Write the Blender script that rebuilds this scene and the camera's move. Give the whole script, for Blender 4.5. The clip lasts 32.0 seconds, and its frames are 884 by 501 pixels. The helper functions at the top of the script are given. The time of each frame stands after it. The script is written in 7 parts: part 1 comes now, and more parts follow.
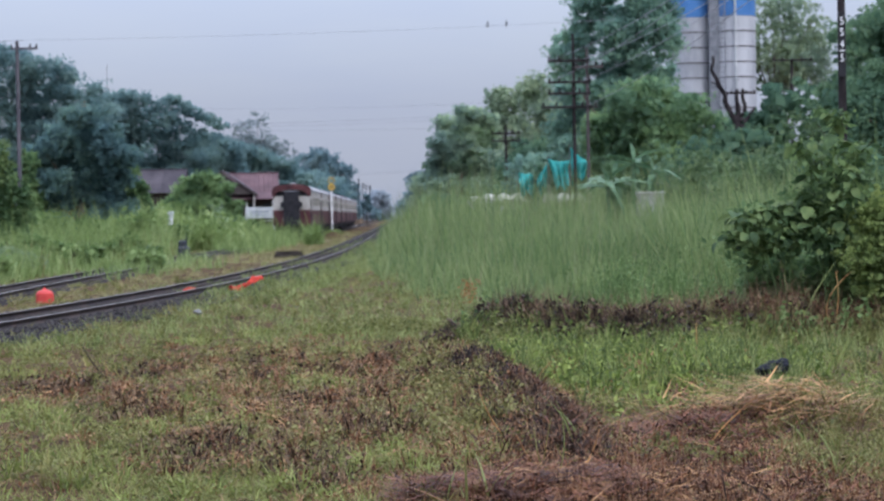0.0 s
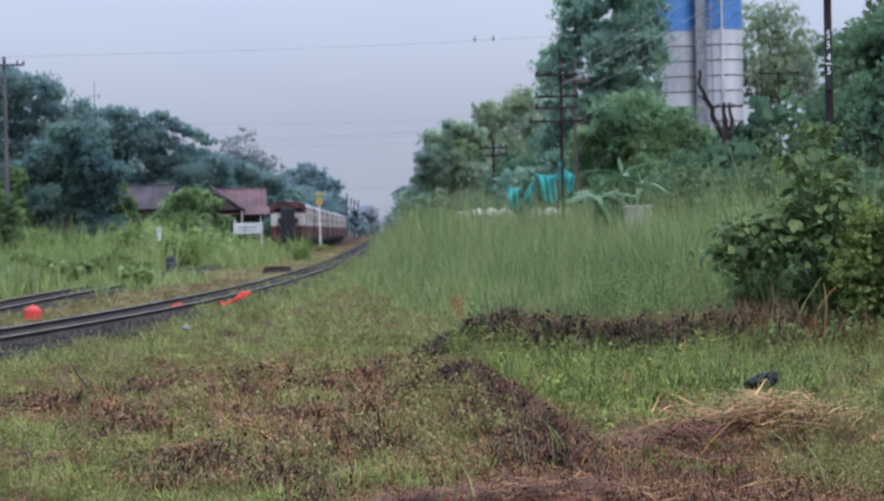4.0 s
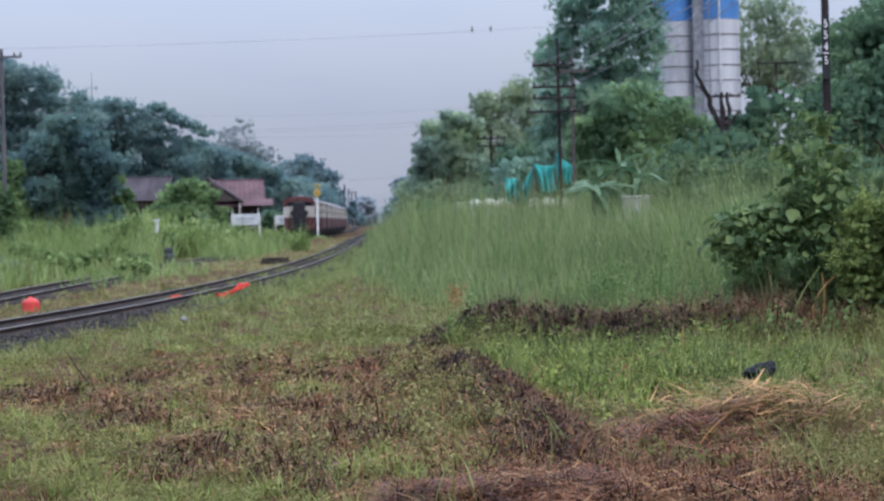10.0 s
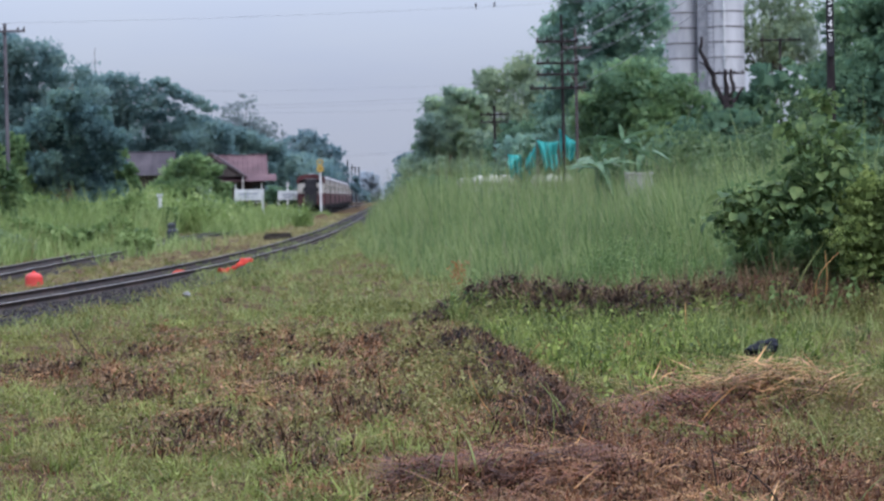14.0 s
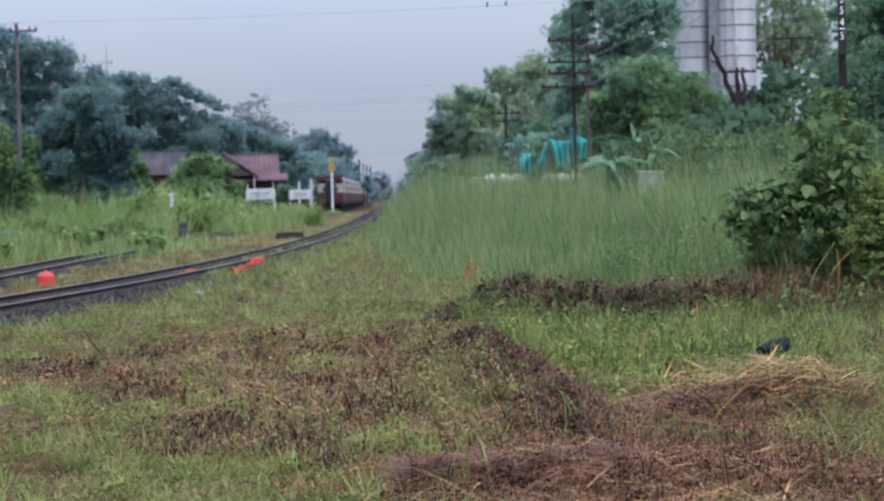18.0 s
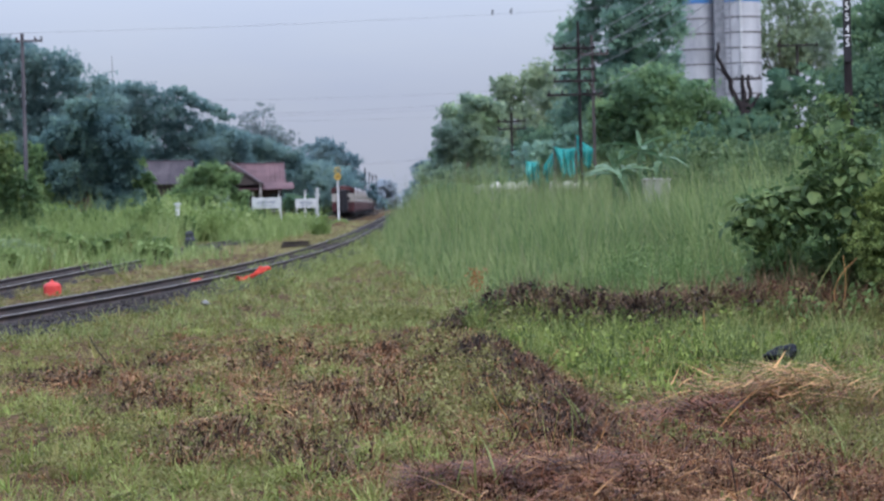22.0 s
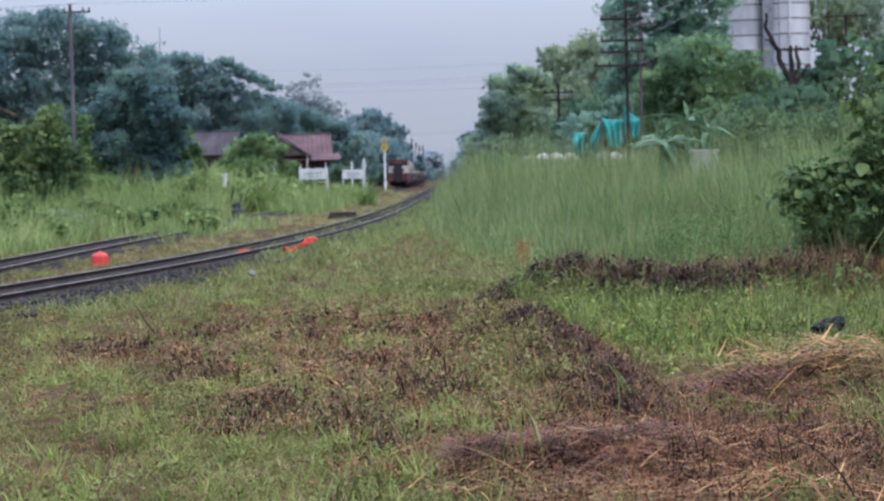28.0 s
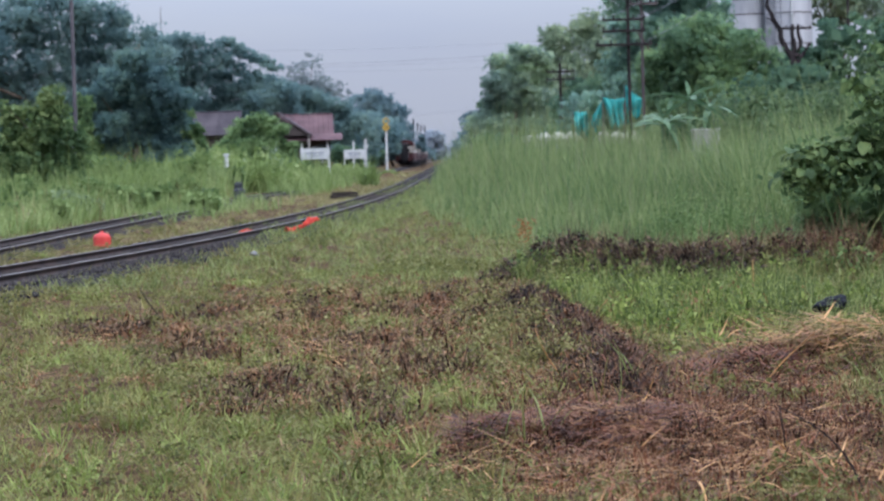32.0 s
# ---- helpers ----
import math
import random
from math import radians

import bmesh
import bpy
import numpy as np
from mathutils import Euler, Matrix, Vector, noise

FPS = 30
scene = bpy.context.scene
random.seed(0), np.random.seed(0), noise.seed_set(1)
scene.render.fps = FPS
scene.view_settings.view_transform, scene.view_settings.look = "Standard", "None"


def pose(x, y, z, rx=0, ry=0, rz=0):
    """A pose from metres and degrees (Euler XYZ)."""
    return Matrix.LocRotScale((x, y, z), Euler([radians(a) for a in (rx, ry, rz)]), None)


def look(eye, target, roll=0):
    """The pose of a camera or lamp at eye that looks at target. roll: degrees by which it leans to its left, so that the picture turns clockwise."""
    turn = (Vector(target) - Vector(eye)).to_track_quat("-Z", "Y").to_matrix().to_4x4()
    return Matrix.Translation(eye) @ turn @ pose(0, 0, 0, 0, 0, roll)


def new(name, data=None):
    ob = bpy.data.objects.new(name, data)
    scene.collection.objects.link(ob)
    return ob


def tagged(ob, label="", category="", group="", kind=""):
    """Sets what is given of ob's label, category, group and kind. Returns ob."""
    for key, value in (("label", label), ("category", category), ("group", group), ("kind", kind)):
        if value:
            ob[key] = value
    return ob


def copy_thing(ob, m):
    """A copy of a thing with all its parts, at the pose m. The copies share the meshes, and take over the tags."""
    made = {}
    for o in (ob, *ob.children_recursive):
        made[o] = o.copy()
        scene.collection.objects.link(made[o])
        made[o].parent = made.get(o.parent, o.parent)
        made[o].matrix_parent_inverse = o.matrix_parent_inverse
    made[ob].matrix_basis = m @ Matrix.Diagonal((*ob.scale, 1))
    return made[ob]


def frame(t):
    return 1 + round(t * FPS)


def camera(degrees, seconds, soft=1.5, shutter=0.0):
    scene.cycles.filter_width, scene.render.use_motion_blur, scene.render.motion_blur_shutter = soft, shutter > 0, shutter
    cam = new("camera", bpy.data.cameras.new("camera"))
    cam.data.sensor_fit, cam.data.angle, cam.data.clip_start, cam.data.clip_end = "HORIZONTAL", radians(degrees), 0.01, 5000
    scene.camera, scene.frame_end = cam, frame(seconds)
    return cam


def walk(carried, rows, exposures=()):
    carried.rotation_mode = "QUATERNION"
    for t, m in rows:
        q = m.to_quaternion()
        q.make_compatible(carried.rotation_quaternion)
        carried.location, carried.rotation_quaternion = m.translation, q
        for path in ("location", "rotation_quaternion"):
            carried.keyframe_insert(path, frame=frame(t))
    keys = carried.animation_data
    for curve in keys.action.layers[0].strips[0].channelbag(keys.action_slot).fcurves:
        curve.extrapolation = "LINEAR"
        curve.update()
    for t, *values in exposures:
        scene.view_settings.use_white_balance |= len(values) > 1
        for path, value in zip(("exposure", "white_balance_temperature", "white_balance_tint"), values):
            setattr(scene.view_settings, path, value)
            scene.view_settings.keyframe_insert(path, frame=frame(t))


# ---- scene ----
EYE = (0.0, 0.0, 1.6)
cam = camera(22.17, 32.0, soft=2.15)
cam.data.dof.use_dof, cam.data.dof.focus_distance, cam.data.dof.aperture_fstop = True, 17.0, 4.5
# seconds, turns about x, y, z in degrees
PATH = [
    (0, 89.084, 1.015, -0.982), (0.5, 89.143, 1.091, -0.958), (1, 89.189, 1.161, -0.979), (1.5, 89.234, 1.182, -1.056),
    (2, 89.292, 1.151, -1.116), (2.5, 89.386, 1.186, -1.165), (3, 89.445, 1.247, -1.177), (3.5, 89.459, 1.269, -1.226),
    (5.5, 89.307, 1.251, -1.424), (6, 89.232, 1.286, -1.414), (6.5, 89.220, 1.284, -1.368), (7, 89.218, 1.275, -1.372),
    (7.5, 89.206, 1.324, -1.350), (8, 89.191, 1.356, -1.339), (8.5, 89.190, 1.365, -1.328), (9, 89.214, 1.411, -1.321),
    (9.5, 89.219, 1.427, -1.329), (10, 89.213, 1.448, -1.342), (10.5, 89.162, 1.498, -1.383),
    (11, 89.121, 1.485, -1.393), (11.5, 89.051, 1.393, -1.374), (12, 88.927, 1.365, -1.378),
    (12.5, 88.820, 1.316, -1.352), (13, 88.723, 1.300, -1.346), (13.5, 88.654, 1.243, -1.325),
    (14, 88.607, 1.236, -1.263), (14.5, 88.540, 1.193, -1.220), (16.5, 88.380, 1.303, -1.048),
    (17, 88.417, 1.259, -1.021), (17.5, 88.492, 1.333, -0.988), (18, 88.587, 1.314, -0.970),
    (18.5, 88.705, 1.412, -0.927), (19, 88.810, 1.477, -0.922), (19.5, 88.882, 1.536, -0.927),
    (20, 88.927, 1.531, -0.985), (20.5, 88.974, 1.572, -0.955), (21, 88.995, 1.584, -0.943),
    (21.5, 88.945, 1.563, -0.872), (22, 88.802, 1.535, -0.818), (22.5, 88.686, 1.469, -0.663),
    (23, 88.544, 1.421, -0.465), (23.5, 88.448, 1.351, -0.337), (24, 88.320, 1.258, -0.151),
    (24.5, 88.226, 1.229, -0.061), (25, 88.219, 1.310, -0.046), (25.5, 88.220, 1.300, 0.036),
    (27.5, 88.113, 1.398, 0.341), (28, 88.098, 1.474, 0.368), (28.5, 88.032, 1.482, 0.375), (29, 87.971, 1.499, 0.391),
    (29.5, 87.903, 1.512, 0.421), (30, 87.835, 1.519, 0.441), (30.5, 87.762, 1.504, 0.457), (31, 87.715, 1.558, 0.434),
    (31.5, 87.658, 1.555, 0.408), (32, 87.584, 1.612, 0.411),
]
walk(cam, [(t, pose(*EYE, rx, ry, rz)) for t, rx, ry, rz in PATH],
     exposures=[(0.0, 0.13, 6080, 10.2), (11.0, 0.13, 6080, 10.2), (13.5, 0.19, 6080, 10.2), (19.0, 0.16, 6080, 10.2), (25.0, 0.21, 6080, 10.2), (32.0, 0.21, 6080, 10.2)])

# ---- world: an overcast tropical sky, brighter towards the zenith ----
world = bpy.data.worlds.new("overcast_sky")
scene.world = world
world.use_nodes = True
wn, wl = world.node_tree.nodes, world.node_tree.links
wn.clear()
w_out = wn.new("ShaderNodeOutputWorld")
w_sky = wn.new("ShaderNodeTexSky")
w_sky.sky_type, w_sky.sun_disc = "NISHITA", False
w_sky.sun_elevation, w_sky.sun_rotation = radians(58), radians(150)
w_sky.air_density, w_sky.dust_density, w_sky.ozone_density = 1.0, 4.0, 1.0
w_bg1 = wn.new("ShaderNodeBackground")
w_bg1.inputs["Strength"].default_value = 0.05
w_tc = wn.new("ShaderNodeTexCoord")
w_sep = wn.new("ShaderNodeSeparateXYZ")
w_map = wn.new("ShaderNodeMapRange")
w_map.inputs["From Min"].default_value, w_map.inputs["From Max"].default_value = 0.05, 1.0
w_map.inputs["To Min"].default_value, w_map.inputs["To Max"].default_value = 0.462, 2.6
w_noise = wn.new("ShaderNodeTexNoise")
w_noise.inputs["Scale"].default_value, w_noise.inputs["Detail"].default_value = 5.0, 4.0
w_stretch = wn.new("ShaderNodeMapping")
w_stretch.inputs["Scale"].default_value = (1, 1, 5)
w_ramp = wn.new("ShaderNodeValToRGB")
w_ramp.color_ramp.elements[0].position, w_ramp.color_ramp.elements[0].color = 0.3, (0.71, 0.765, 1.0, 1)
w_ramp.color_ramp.elements[1].position, w_ramp.color_ramp.elements[1].color = 0.7, (0.80, 0.84, 1.0, 1)
w_bg2 = wn.new("ShaderNodeBackground")
w_add = wn.new("ShaderNodeAddShader")
wl.new(w_sky.outputs[0], w_bg1.inputs["Color"])
wl.new(w_tc.outputs["Generated"], w_sep.inputs[0])
wl.new(w_tc.outputs["Generated"], w_stretch.inputs[0])
wl.new(w_stretch.outputs[0], w_noise.inputs["Vector"])
wl.new(w_sep.outputs["Z"], w_map.inputs["Value"])
wl.new(w_noise.outputs[0], w_ramp.inputs[0])
wl.new(w_ramp.outputs[0], w_bg2.inputs["Color"])
wl.new(w_map.outputs[0], w_bg2.inputs["Strength"])
wl.new(w_bg1.outputs[0], w_add.inputs[0])
wl.new(w_bg2.outputs[0], w_add.inputs[1])
wl.new(w_add.outputs[0], w_out.inputs["Surface"])

sun = new("sun", bpy.data.lights.new("sun", "SUN"))
sun.data.energy, sun.data.angle, sun.data.color = 1.3, radians(30), (1.0, 0.98, 0.95)
sun.matrix_world = look((30, -20, 60), (0, 20, 0))

# ---- helpers of this scene ----
RNG = np.random.default_rng(7)


def mat(name, cols, scale=6.0, rough=0.8, bump=0.0, bump_scale=None, metal=0.0, island=0.0, objrand=0.0, fine=0.25, trans=0.0, stretch=(1, 1, 1), spec=0.3):
    """A surface of two or three colours, mixed by noise at two scales, with relief."""
    m = bpy.data.materials.new(name)
    m.use_nodes = True
    n, l = m.node_tree.nodes, m.node_tree.links
    n.clear()
    out = n.new("ShaderNodeOutputMaterial")
    bsdf = n.new("ShaderNodeBsdfPrincipled")
    bsdf.inputs["Roughness"].default_value, bsdf.inputs["Metallic"].default_value = rough, metal
    bsdf.inputs["Specular IOR Level"].default_value = spec
    geo = n.new("ShaderNodeNewGeometry")
    mp = n.new("ShaderNodeMapping")
    mp.inputs["Scale"].default_value = stretch
    l.new(geo.outputs["Position"], mp.inputs[0])
    n1, n2 = n.new("ShaderNodeTexNoise"), n.new("ShaderNodeTexNoise")
    n1.inputs["Scale"].default_value, n1.inputs["Detail"].default_value = scale, 3.0
    n2.inputs["Scale"].default_value, n2.inputs["Detail"].default_value = scale * 9.0, 2.0
    l.new(mp.outputs[0], n1.inputs["Vector"])
    l.new(mp.outputs[0], n2.inputs["Vector"])

    def mathnode(op, a, b):
        k = n.new("ShaderNodeMath")
        k.operation = op
        for i, v in enumerate((a, b)):
            if isinstance(v, (int, float)):
                k.inputs[i].default_value = v
            else:
                l.new(v, k.inputs[i])
        return k.outputs[0]

    v = mathnode("ADD", mathnode("MULTIPLY", mathnode("SUBTRACT", n1.outputs[0], 0.5), 2.0), 0.5)
    v = mathnode("ADD", v, mathnode("MULTIPLY", mathnode("SUBTRACT", n2.outputs[0], 0.5), fine * 2))
    if island:
        v = mathnode("ADD", v, mathnode("MULTIPLY", mathnode("SUBTRACT", geo.outputs["Random Per Island"], 0.5), island))
    if objrand:
        oi = n.new("ShaderNodeObjectInfo")
        v = mathnode("ADD", v, mathnode("MULTIPLY", mathnode("SUBTRACT", oi.outputs["Random"], 0.5), objrand))
    ramp = n.new("ShaderNodeValToRGB")
    e = ramp.color_ramp.elements
    e[0].position, e[0].color = 0.15, (*cols[0], 1)
    e[1].position, e[1].color = 0.85, (*cols[-1], 1)
    if len(cols) == 3:
        k = e.new(0.5)
        k.color = (*cols[1], 1)
    l.new(v, ramp.inputs[0])
    l.new(ramp.outputs[0], bsdf.inputs["Base Color"])
    if bump:
        nb = n.new("ShaderNodeTexNoise")
        nb.inputs["Scale"].default_value, nb.inputs["Detail"].default_value = bump_scale or scale * 5, 3.0
        l.new(mp.outputs[0], nb.inputs["Vector"])
        bp = n.new("ShaderNodeBump")
        bp.inputs["Strength"].default_value, bp.inputs["Distance"].default_value = 0.8, bump
        l.new(nb.outputs[0], bp.inputs["Height"])
        l.new(bp.outputs[0], bsdf.inputs["Normal"])
    if trans:
        tr = n.new("ShaderNodeBsdfTranslucent")
        mx = n.new("ShaderNodeMixShader")
        mx.inputs[0].default_value = trans
        l.new(ramp.outputs[0], tr.inputs["Color"])
        l.new(bsdf.outputs[0], mx.inputs[1])
        l.new(tr.outputs[0], mx.inputs[2])
        l.new(mx.outputs[0], out.inputs["Surface"])
    else:
        l.new(bsdf.outputs[0], out.inputs["Surface"])
    return m


def leafy(name, cols, scale=0.35, island=0.7, trans=0.42, rough=0.5, spec=0.5):
    return mat(name, cols, scale=scale, rough=rough, island=island, trans=trans, fine=0.15, spec=spec)


